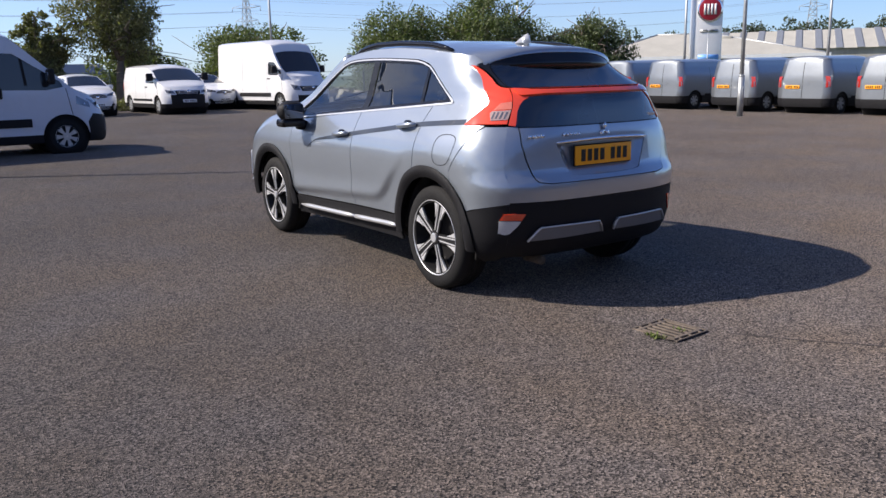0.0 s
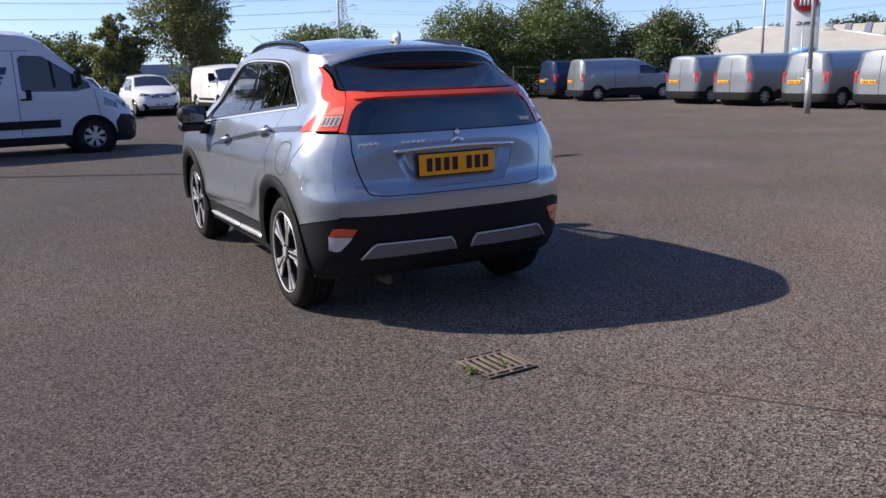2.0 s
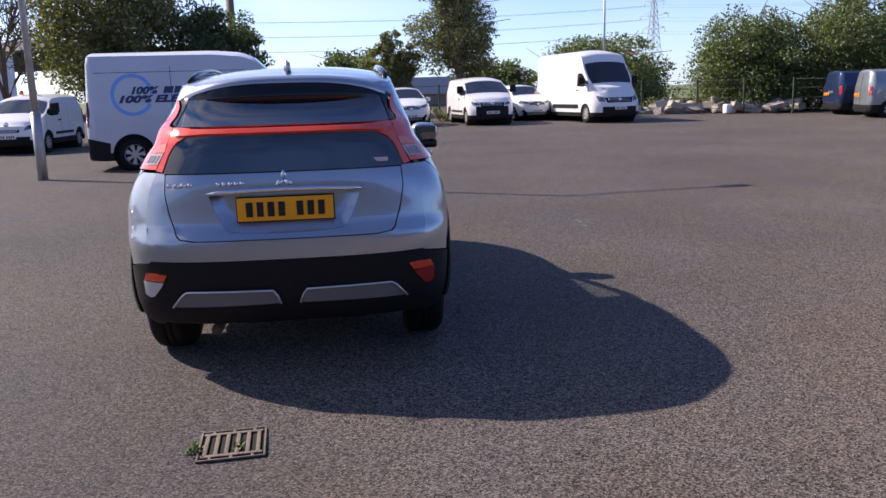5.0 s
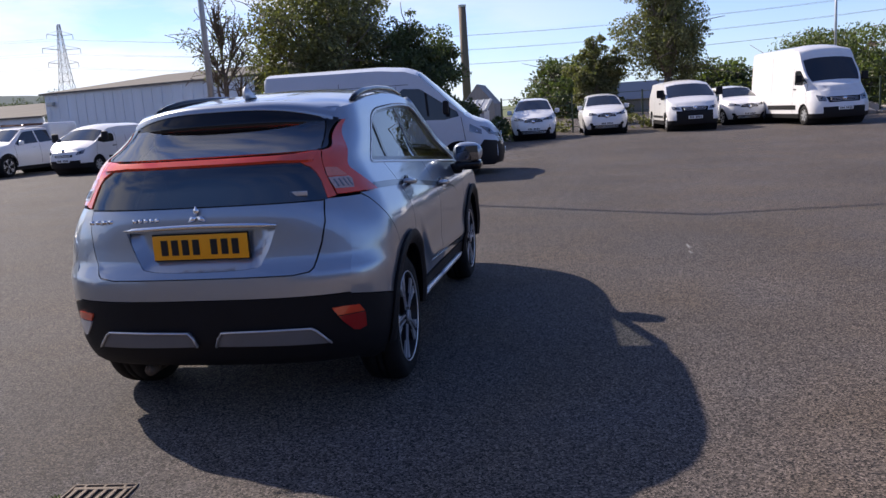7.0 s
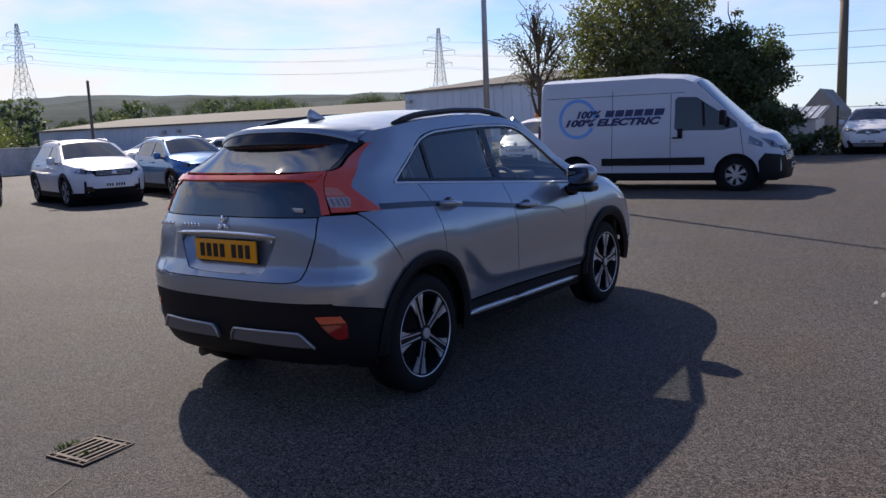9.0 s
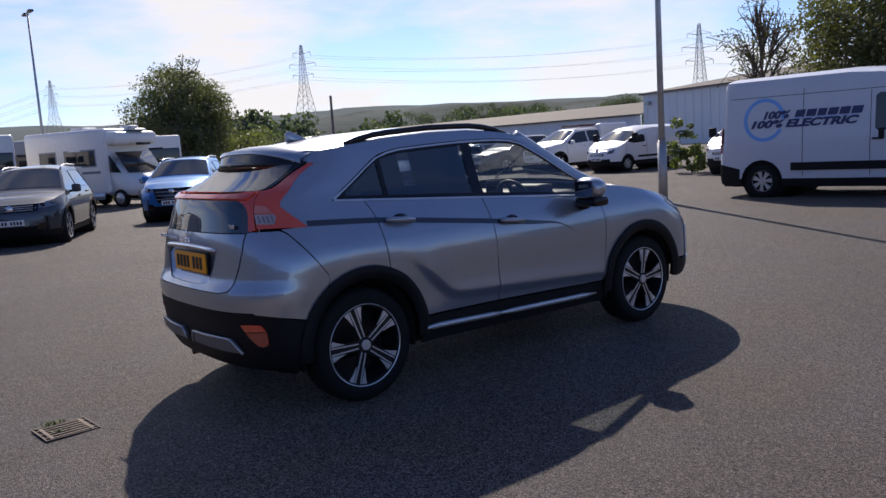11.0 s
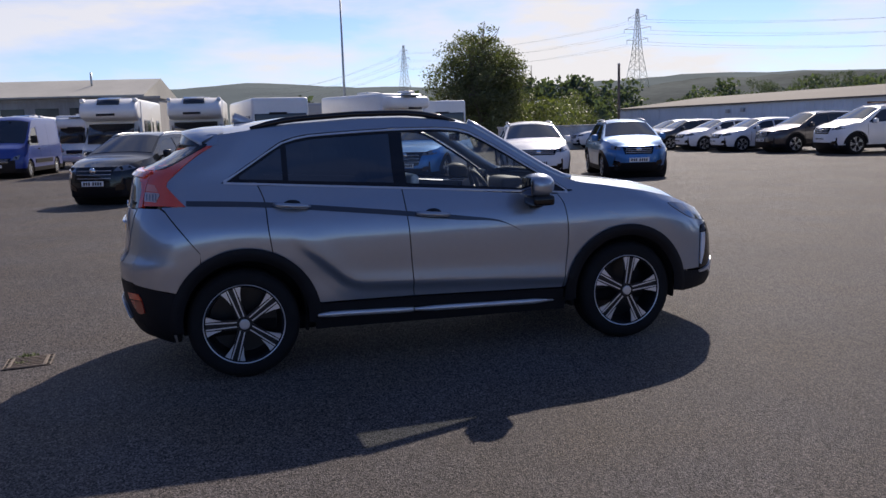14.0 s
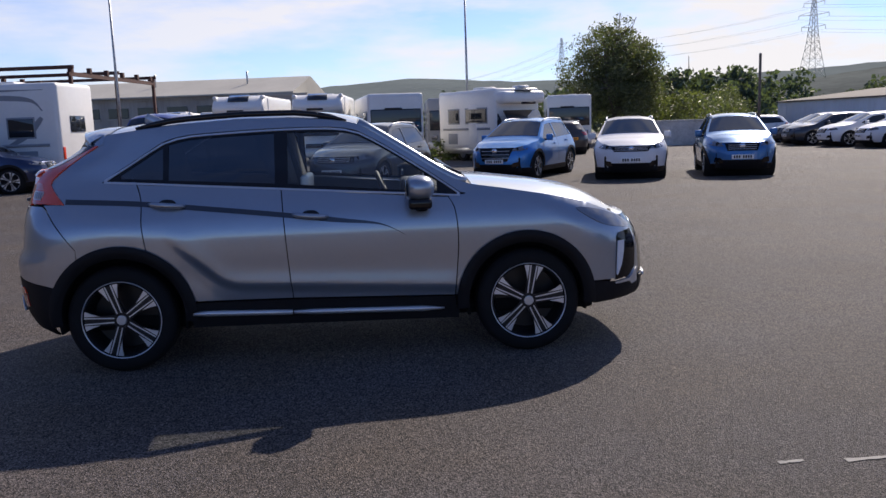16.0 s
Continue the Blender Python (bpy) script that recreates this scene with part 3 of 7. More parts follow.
# ---- trees ----
def leaves(centres, normals_out, size, seed, flat=0.5):
    """Many small leaf sprays, each a bent pair of triangles, as one mesh."""
    rng = np.random.default_rng(seed)
    n = len(centres)
    d = rng.normal(size=(n, 3))
    d /= np.linalg.norm(d, axis=1, keepdims=True)
    up = normals_out * flat + rng.normal(size=(n, 3)) * 0.6
    side = np.cross(d, up)
    side /= np.linalg.norm(side, axis=1, keepdims=True) + 1e-9
    s = size * rng.uniform(0.55, 1.3, (n, 1))
    fold = np.cross(d, side) * s * rng.uniform(-0.25, 0.25, (n, 1))
    a, b = centres - d * s * 0.6, centres + d * s * 0.6
    l, r = centres + side * s * 0.4 + fold, centres - side * s * 0.4 + fold
    verts = np.stack([a, l, b, r], 1).reshape(-1, 3)
    i = np.arange(n)[:, None] * 4
    faces = np.concatenate([i + [0, 1, 2], i + [0, 2, 3]])
    return verts, faces


def crown_points(lobes, count, seed):
    """Points in small clumps that sit about the round lobes (x, y, z, rx, ry, rz) of a crown, with gaps between them."""
    rng = np.random.default_rng(seed)
    big = np.array(lobes)
    vol = big[:, 3] * big[:, 4] + big[:, 4] * big[:, 5]
    clumps = max(len(lobes) * 14, count // 150)
    pick = rng.choice(len(lobes), clumps, p=vol / vol.sum())
    d = rng.normal(size=(clumps, 3))
    d /= np.linalg.norm(d, axis=1, keepdims=True)
    lump = np.array([noise.noise(Vector(v) * 1.9 + Vector((p * 3.1, seed % 17, 0))) for v, p in zip(d, pick)])
    far = (0.92 + 0.4 * lump[:, None]) * rng.uniform(0.3, 1.0, (clumps, 1)) ** 0.45
    centre = big[pick, :3] + d * big[pick, 3:] * far
    size = big[pick, 3:].min(1) * rng.uniform(0.24, 0.58, clumps)
    mine = rng.choice(clumps, count, p=size**1.6 / (size**1.6).sum())
    e = rng.normal(size=(count, 3))
    e /= np.linalg.norm(e, axis=1, keepdims=True)
    reach = rng.uniform(0, 1, (count, 1)) ** 0.45 * size[mine][:, None] * np.array((1.15, 1.15, 0.85))
    return centre[mine] + e * reach, d[mine] + 0.6 * e


def tree(name, label, at, lobes, count, size, material, seed, trunk=0.25, fork=0.35, bare=0, group="trees"):
    """A tapered trunk with limbs reaching into each lobe, and a crown of many leaf sprays."""
    rng = np.random.default_rng(seed + 99)
    root = thing(name, label, "tree", pose(*at), group)
    top = max(l[2] for l in lobes)
    bm = bmesh.new()
    split = Vector((rng.normal() * 0.1, rng.normal() * 0.1, top * fork))
    tube([(0, 0, -0.3), (rng.normal() * 0.05, rng.normal() * 0.05, split.z * 0.5), split], [trunk * 1.25, trunk, trunk * 0.8], 9, bm)
    for l in lobes:
        c = Vector(l[:3])
        mid = split.lerp(c, 0.5) + Vector((rng.normal() * 0.2, rng.normal() * 0.2, 0.15 * l[5]))
        tube([split, mid, c], [trunk * 0.55, trunk * 0.35, trunk * 0.15], 6, bm)
        for k in range(6 + bare):
            e = c + Vector((rng.normal() * l[3] * 0.75, rng.normal() * l[4] * 0.75, rng.normal() * l[5] * 0.6 + 0.2 * l[5]))
            tube([mid.lerp(c, rng.uniform(0.2, 1)), (c + e) / 2 + Vector(rng.normal(size=3) * 0.15), e], [trunk * 0.18, trunk * 0.1, 0.015], 5, bm)
    part("trunk", bm, BARK, root)
    pts, out = crown_points(lobes, int(count * 2.2), seed)
    v, f = leaves(pts, out, size * 0.68, seed)
    me = bpy.data.meshes.new("crown")
    me.from_pydata(v.tolist(), [], f.tolist())
    me.materials.append(material)
    crown = new("crown", me)
    crown.parent = root
    return root


def lobes_for(w, h, base, seed, n=9, squash=0.9):
    """Round lobes that fill a crown of width w from base to h."""
    rng = np.random.default_rng(seed)
    out = []
    for k in range(n):
        t = (k + 0.5) / n
        z = base + (h - base) * (0.12 + 0.76 * t)
        reach = 0.5 * w * math.sqrt(max(0.05, 1 - ((t - 0.35) / 0.75) ** 2))
        a = k * 2.4 + rng.uniform(-0.4, 0.4)
        r = reach * rng.uniform(0.42, 0.62)
        d = max(0, reach - r) * rng.uniform(0.7, 1.05)
        out.append((d * math.cos(a), d * math.sin(a), z, r, r, min(r * squash, (h - z) * 1.05 + 0.1)))
    return out


# tall thin-leaved trees behind the white vans
tree("tree", "tall olive-green tree with an open crown", (-8.6, 29.2, -0.3), lobes_for(6.8, 8.6, 1.6, 1, 13), 22000, 0.17, LEAF_OLIVE, 11, 0.22)
tree("tree", "tall dark tree beside the warehouse gable", (-5.1, 30.0, -0.3), lobes_for(4.8, 5.9, 0.4, 2, 11), 16000, 0.17, LEAF_DARK, 12, 0.22)
tree("tree", "half-bare tree with thin grey branches", (-11.6, 26.0, -0.3), lobes_for(3.4, 6.8, 2.4, 3, 8), 800, 0.12, LEAF_OLIVE, 13, 0.14, 0.3, 16)
tree("tree", "tall feathery tree behind the parked electric cars", (6.0, 38, -0.3), lobes_for(5.2, 8.4, 2.2, 4, 12), 12000, 0.16, LEAF_OLIVE, 14, 0.2)
tree("tree", "slender upright tree beside a taller one", (2.8, 39, -0.3), lobes_for(3.6, 5.2, 0.5, 5, 8), 8000, 0.18, LEAF_OLIVE, 15, 0.15)
tree("tree", "broad dark green tree behind the fence", (17.6, 47.8, -0.4), lobes_for(9.0, 5.2, 0.4, 6, 12), 18000, 0.22, LEAF_MID, 16, 0.25)
tree("tree", "leafy green tree with pale seed heads", (21.3, 35.8, -0.4), lobes_for(7.2, 5.6, 0.3, 7, 12), 21000, 0.17, LEAF_MID, 17, 0.2)
tree("tree", "dense dark tree above the parked vans", (26.0, 34.2, -0.4), lobes_for(7.8, 6.4, 0.5, 8, 13), 21000, 0.18, LEAF_MID, 18, 0.25)
tree("tree", "low spreading tree at the end of the van row", (30.8, 31.0, -0.5), lobes_for(6.0, 4.9, 0.3, 9, 10), 11000, 0.2, LEAF_DARK, 19, 0.18)
tree("tree", "distant round tree by the dealership", (46.5, 47.5, -0.5), lobes_for(5.5, 5.8, 0.6, 10, 9), 4500, 0.3, LEAF_DARK, 20, 0.2)
tree("tree", "dark green tree beyond the boundary fence", (1.0, 58, -0.4), lobes_for(8.5, 5.0, 0.3, 21, 11), 7000, 0.3, LEAF_DARK, 21, 0.25)
tree("tree", "round tree beyond the boundary fence", (11.5, 56, -0.4), lobes_for(7.5, 4.0, 0.3, 22, 10), 6000, 0.3, LEAF_MID, 22, 0.25)
tree("tree", "broad sycamore beside the motorhomes", (-46.6, 17.2, -0.3), lobes_for(7.6, 8.1, 1.4, 23, 14), 22000, 0.18, LEAF_SYC, 23, 0.28)


def thicket(name, label, blobs, count, size, material, seed):
    """Scrub or far woods: one mass of leaf sprays over low mounds (kind: stuff)."""
    pts, out = crown_points(blobs, count, seed)
    pts[:, 2] = np.maximum(pts[:, 2], -1.0)
    v, f = leaves(pts, out, size, seed)
    me = bpy.data.meshes.new(name)
    me.from_pydata(v.tolist(), [], f.tolist())
    me.materials.append(material)
    return tagged(new(name, me), label, "bushes", kind="stuff")


rng = np.random.default_rng(5)
thicket("scrub", "mixed green scrub behind the tree and the wall", [(-50 - 14 * k * 0.4, 21 + 3.1 * k, 1.2 + rng.uniform(-0.3, 0.5), 3.0, 3.0, 2.6 + rng.uniform(-0.5, 0.5)) for k in range(8)], 26000, 0.22, LEAF_SYC, 31)
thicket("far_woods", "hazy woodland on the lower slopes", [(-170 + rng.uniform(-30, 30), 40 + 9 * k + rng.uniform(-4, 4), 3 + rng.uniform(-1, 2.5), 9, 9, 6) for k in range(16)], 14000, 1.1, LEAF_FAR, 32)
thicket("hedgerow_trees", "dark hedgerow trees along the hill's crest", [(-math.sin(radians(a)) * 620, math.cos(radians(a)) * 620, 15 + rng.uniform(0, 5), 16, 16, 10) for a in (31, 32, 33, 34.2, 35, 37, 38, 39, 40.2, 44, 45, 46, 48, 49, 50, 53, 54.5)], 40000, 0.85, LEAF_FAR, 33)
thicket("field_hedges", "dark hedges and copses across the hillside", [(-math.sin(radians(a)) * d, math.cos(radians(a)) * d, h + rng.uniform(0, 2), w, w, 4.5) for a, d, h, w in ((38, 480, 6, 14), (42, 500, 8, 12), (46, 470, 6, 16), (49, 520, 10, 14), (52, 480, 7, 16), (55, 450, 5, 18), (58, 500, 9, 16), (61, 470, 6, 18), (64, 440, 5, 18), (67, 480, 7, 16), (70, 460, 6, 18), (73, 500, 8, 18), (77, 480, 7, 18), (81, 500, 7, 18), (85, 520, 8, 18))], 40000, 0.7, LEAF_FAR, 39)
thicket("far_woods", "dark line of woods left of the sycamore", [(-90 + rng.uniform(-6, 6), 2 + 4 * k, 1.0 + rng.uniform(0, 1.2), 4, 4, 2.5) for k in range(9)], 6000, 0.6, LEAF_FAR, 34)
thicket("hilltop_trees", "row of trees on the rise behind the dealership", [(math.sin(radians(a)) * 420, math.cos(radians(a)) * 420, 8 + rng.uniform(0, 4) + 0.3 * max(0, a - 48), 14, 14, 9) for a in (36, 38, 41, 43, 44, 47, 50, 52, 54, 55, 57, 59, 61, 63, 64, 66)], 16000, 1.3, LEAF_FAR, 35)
thicket("verge_weeds", "tall weeds and brambles along the boundary fence", [(-1 + 1.9 * k + rng.uniform(-0.5, 0.5), 33.2 + 0.35 * k * (k > 7) + rng.uniform(-0.3, 0.5), 0.1 + rng.uniform(0, 0.3), 1.1, 0.6, 0.55) for k in range(14)], 9000, 0.13, LEAF_OLIVE, 36)
thicket("bush", "dark bush beside the white van's nose", [(-2.6, 27.2, 0.7, 1.1, 0.9, 1.2), (-1.6, 27.6, 0.4, 0.8, 0.8, 0.8), (-3.6, 27.8, 0.8, 1.0, 0.9, 1.3)], 3500, 0.16, LEAF_DARK, 37)
thicket("bush", "leafy shrub against the warehouse wall", [(-11.75, 20.9, 1.0, 0.42, 0.4, 0.85), (-11.3, 21.1, 0.5, 0.55, 0.45, 0.5)], 1300, 0.12, LEAF_MID, 38)

thicket("hedge", "low rough hedge in front of the motorhomes", [(-29.5 - 0.4 * k, 4.3 + 0.7 * k, 0.35, 0.6, 0.6, 0.6) for k in range(6)], 3000, 0.12, LEAF_MID, 40)


# ---- buildings ----
def block(name, label, category, at, heading):
    return thing(name, label, category, pose(*at, 0, 0, heading), kind="")


def warehouse():
    """Pale clad warehouse with a shallow pitched roof, and a long low range beside it."""
    hall = block("warehouse", "pale blue-grey metal-clad warehouse with a shallow roof", "building", (-42, 58, -0.3), -14)
    L, D, E, R = 21.0, 30.0, 5.1, 6.8
    part("wall", slab([(0, 0), (L, 0), (L, E), (0, E)], 0.25, "y", 0.125), CLADDING, hall, smooth=False)
    part("gable", slab([(0.26, 0), (D, 0), (D, E), (D / 2, R), (0.26, E)], 0.25, "x", 0.125), CLADDING, hall, smooth=False)
    part("roof", slab([(-0.3, E - 0.05), (D / 2, R + 0.02), (D + 0.2, E), (D + 0.2, E + 0.14), (D / 2, R + 0.2), (-0.3, E + 0.1)], L + 0.6, "x", L / 2), SHED_ROOF, hall, smooth=False)
    for k in range(21):
        part("rib", box(0.05, 0.04, E - 0.1, (0.5 + 1.0 * k, -0.016, E / 2)), CLADDING, hall, smooth=False)
    part("gutter", tube([(0, -0.12, E), (L, -0.12, E)], 0.1, 8), CLADDING, hall)
    part("floodlight", box(0.6, 0.35, 0.3, (0.9, -0.25, E - 0.8), 0.03), STEEL, hall)
    low = block("low_range", "long low grey building with a sloping pale roof", "building", (-42.6, 58.3, -0.3), 192)
    L = 46.0
    part("wall", slab([(0, 0), (L, 0), (L, 3.15), (0, 3.35)], 0.25, "y", -0.125), CLADDING, low, smooth=False)
    bm = bmesh.new()
    v = [bm.verts.new(p) for p in ((0, 0.3, 3.3), (L, 0.3, 3.1), (L, -14, 4.4), (0, -14, 4.9), (0, 0.3, 3.45), (L, 0.3, 3.25), (L, -14, 4.55), (0, -14, 5.05))]
    for f in ((0, 1, 2, 3), (7, 6, 5, 4), (0, 4, 5, 1), (1, 5, 6, 2), (2, 6, 7, 3), (3, 7, 4, 0)):
        bm.faces.new([v[k] for k in f])
    bmesh.ops.recalc_face_normals(bm, faces=bm.faces)
    part("roof", bm, SHED_ROOF, low, smooth=False)
    part("end_wall", slab([(-0.25, 0), (-14, 0), (-14, 4.3), (-0.25, 3.0)], 0.25, "x", L - 0.125), CLADDING, low, smooth=False)
    for k in range(45):
        part("rib", box(0.06, 0.04, 3.0, (0.5 + 1.0 * k, 0.016, 1.55)), CLADDING, low, smooth=False)
    part("vent", box(0.4, 0.3, 0.4, (26, 0.15, 2.6), 0.03), STEEL, low)
    part("vent", box(0.4, 0.3, 0.4, (28, 0.15, 2.5), 0.03), STEEL, low)


def boundary_wall():
    w = block("boundary_wall", "rough pale block wall at the edge of the tarmac", "wall", (-37.5, 15.2, -0.2), 79)
    part("wall", box(8.0, 0.22, 1.5, (4.0, 0, 0.75), 0.02), CONCRETE, w, smooth=False)
    part("coping", box(8.1, 0.3, 0.08, (4.0, 0, 1.545), 0.02), CONCRETE, w, smooth=False)


def old_factory():
    f = block("old_factory", "long old factory with a pale sheet roof and strip windows", "building", (-68.5, -6.0, -0.5), -100)
    L = 46.0
    part("wall", box(L, 12, 5.3, (L / 2, -6.2, 2.65)), OLD_WALL, f, smooth=False)
    part("roof", slab([(0.4, 5.42), (-6, 7.1), (-12.6, 5.42), (-12.6, 5.28), (0.4, 5.28)], L + 0.8, "x", L / 2), PALE_ROOF, f, smooth=False)
    part("gutter", box(L, 0.15, 0.22, (L / 2, -0.12, 5.15)), OLD_WALL, f, smooth=False)
    for k in range(16):
        part("window", box(1.9, 0.1, 0.9, (2.2 + 2.8 * k, -0.18, 4.0), 0.02), WINDOW_DARK, f, smooth=False)
        part("sill", box(2.1, 0.2, 0.12, (2.2 + 2.8 * k, -0.14, 3.46)), PALE_ROOF, f, smooth=False)
    for k in range(5):
        part("loading_door", box(2.6, 0.1, 2.2, (6 + 8.5 * k, -0.17, 1.3)), STEEL, f, smooth=False)
    for k in (5, 14, 30):
        part("flue", cyl(0.09, 1.6, (k, -3.5, 6.8), "z", 8), STEEL, f)
    e = block("factory_office", "flat-roofed grey annexe with a band of windows", "building", (-66.5, -4.4, -0.5), -100)
    part("wall", box(4.4, 5, 5.0, (2.2, -2.5, 2.5)), OLD_WALL, e, smooth=False)
    part("roof", box(4.7, 5.3, 0.2, (2.2, -2.5, 5.1)), PALE_ROOF, e, smooth=False)
    for k in range(3):
        part("window", box(0.95, 0.1, 1.2, (0.9 + 1.25 * k, 0.0, 3.7), 0.02), WINDOW_DARK, e, smooth=False)


def steel_frame():
    f = thing("steel_frame", "rusty red steel canopy frame on posts", "frame", pose(-36.5, -13.45, -0.3, 0, 0, -8))
    for x in (0, -5, -10):
        for y in (0, -7, -14):
            part("post", box(0.16, 0.16, 5.2, (x, y, 2.6)), RUST, f, smooth=False)
        part("beam", box(0.12, 14.4, 0.18, (x, -7, 5.29)), RUST, f, smooth=False)
    for y in (0, -7, -14):
        part("rail", box(10.4, 0.14, 0.2, (-5, y, 4.95)), RUST, f, smooth=False)
        for k in range(6):
            part("stub", box(0.2, 0.2, 0.3, (-0.1 - 1.9 * k, y, 5.2)), RUST, f, smooth=False)
    part("lower_beam", box(0.12, 14.0, 0.14, (0, -7, 4.4)), RUST, f, smooth=False)


def dealership():
    d = block("showroom", "wide low showroom with a pale tent-like hipped roof", "building", (78.5, 60.8, -1.0), -50)
    w, h, top = 28.0, 3.8, 6.7
    part("wall", box(w - 3, 14, h, (0, 8, h / 2)), OLD_WALL, d, smooth=False)
    bm = bmesh.new()
    v = [bm.verts.new(p) for p in ((-w / 2, -1, h), (w / 2, -1, h), (w / 2, 17, h), (-w / 2, 17, h), (-5.5, 8, top), (1.0, 8, top))]
    for q in ((0, 1, 5, 4), (1, 2, 5), (2, 3, 4, 5), (3, 0, 4), (3, 2, 1, 0)):
        bm.faces.new([v[k] for k in q])
    part("roof", bm, PALE_ROOF, d, smooth=False)
    for a, b in (((-w / 2, -1, h), (-5.5, 8, top)), ((w / 2, -1, h), (1.0, 8, top)), ((-5.5, 8, top), (1.0, 8, top))):
        part("ridge_cap", tube([a, b], 0.12, 6), STEEL, d)
    for k in range(11):
        part("window", box(1.9, 0.08, 2.4, (-11 + 2.2 * k, 0.97, 1.7)), WINDOW_DARK, d, smooth=False)
    part("fascia", box(w, 0.2, 0.4, (0, -1.05, h - 0.15)), SIGN_WHITE, d, smooth=False)
    part("roof_vent", box(1.2, 0.8, 0.6, (3, 6, top - 0.75), 0.05), PALE_ROOF, d)
    big = block("sheet_roofed_hall", "large hall with a ribbed grey sheet roof", "building", (112, 60, -1), -57)
    part("wall", box(40, 20, 4.8, (0, 10, 2.4)), OLD_WALL, big, smooth=False)
    part("roof", slab([(-0.5, 4.8), (10, 7.8), (20.5, 4.8)], 41, "x", 0), PALE_ROOF, big, smooth=False)
    for k in range(15):
        part("roof_rib", slab([(-0.5, 4.83), (10, 7.83), (10, 7.93), (-0.5, 4.93)], 0.9, "x", -19 + 2.7 * k), STEEL, big, smooth=False)
    # added wall, out of view, that darkens what the car paint reflects
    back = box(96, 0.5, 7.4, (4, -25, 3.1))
    tagged(part("unseen_wall_south", back, UNSEEN_WALL_GREY, smooth=False), "plain dark grey wall added unseen behind the camera to darken reflections", "wall", kind="structure")


def small_house():
    h = block("gabled_outhouse", "pale rendered outhouse with a steep gable", "building", (-3.6, 40.0, -0.4), 0)
    part("wall", slab([(-0.9, 0), (0.9, 0), (0.9, 2.0), (0, 3.1), (-0.9, 2.0)], 4, "y", 2), OLD_WALL, h, smooth=False)
    s = block("lean_to_shed", "low white shed with a corrugated grey roof", "shed", (-3.35, 31.0, -0.2), 0)
    part("wall", box(2.2, 2.0, 1.5, (0, 1.0, 0.75)), SIGN_WHITE, s, smooth=False)
    part("roof", slab([(-0.2, 1.48), (2.2, 1.95), (2.2, 2.0), (-0.2, 1.53)], 2.5, "x", 0), STEEL, s, smooth=False)
    for k in range(9):
        part("roof_rib", tube([(-1.15 + 0.29 * k, -0.2, 1.54), (-1.15 + 0.29 * k, 2.2, 2.01)], 0.03, 6), STEEL, s)
    c = thing("chimney_stack", "tall slim brown factory chimney far beyond the fence", "chimney", pose(-39.4, 300.0, -1.5))
    part("shaft", cyl(1.6, 39.5, (0, 0, 19.75), "z", 20, 1.35), WOOD, c)
    part("cap", cyl(1.5, 0.8, (0, 0, 39.5), "z", 20), CONCRETE, c, smooth=False)
    b = block("far_roof", "grey roofs of houses beyond the fence", "building", (5.0, 62.0, -0.5), 5)
    part("wall", box(12, 6, 1.8, (0, 3, 0.9)), OLD_WALL, b, smooth=False)
    part("roof", slab([(-0.4, 1.8), (3, 3.2), (6.4, 1.8)], 12.6, "x", 0), SLATE_PAINT, b, smooth=False)


warehouse()
boundary_wall()
old_factory()
steel_frame()
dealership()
small_house()


# ---- pylons and cables ----
def pylon(at, height, heading, label):
    p = thing("pylon", label, "pylon", pose(*at, 0, 0, heading), "pylons")
    prof = interp([(0, 0.115), (0.42, 0.052), (0.62, 0.036), (0.98, 0.012)])
    bm = bmesh.new()
    levels = [0, 0.12, 0.23, 0.33, 0.42, 0.5, 0.57, 0.64, 0.71, 0.78, 0.85, 0.92, 0.99]
    r = height * 0.0032
    for sx in (-1, 1):
        for sy in (-1, 1):
            tube([(sx * prof(l) * height, sy * prof(l) * height, l * height) for l in levels], r, 5, bm)
    for a, b in zip(levels, levels[1:]):
        wa, wb, za, zb = prof(a) * height, prof(b) * height, a * height, b * height
        for s in (-1, 1):
            for p0, p1 in (((-wa, s * wa, za), (wb, s * wb, zb)), ((wa, s * wa, za), (-wb, s * wb, zb)), ((s * wa, -wa, za), (s * wb, wb, zb)), ((s * wa, wa, za), (s * wb, -wb, zb)), ((-wb, s * wb, zb), (wb, s * wb, zb))):
                tube([p0, p1], r * 0.6, 4, bm)
    part("lattice", bm, PYLON_STEEL, p)
    for l, reach in ((0.60, 0.15), (0.74, 0.19), (0.88, 0.13)):
        for s in (-1, 1):
            bm = bmesh.new()
            for off in (-1, 1):
                tube([(s * prof(l) * height, off * prof(l) * height, l * height), (s * reach * height, 0, l * height + 0.012 * height)], r * 0.7, 4, bm)
            tube([(s * prof(l) * height, 0, (l + 0.045) * height), (s * reach * height, 0, l * height + 0.012 * height)], r * 0.7, 4, bm)
            tube([(s * reach * height, 0, l * height + 0.012 * height), (s * reach * height, 0, (l - 0.035) * height)], r * 0.9, 5, bm)
            part("cross_arm", bm, PYLON_STEEL, p)
    return p


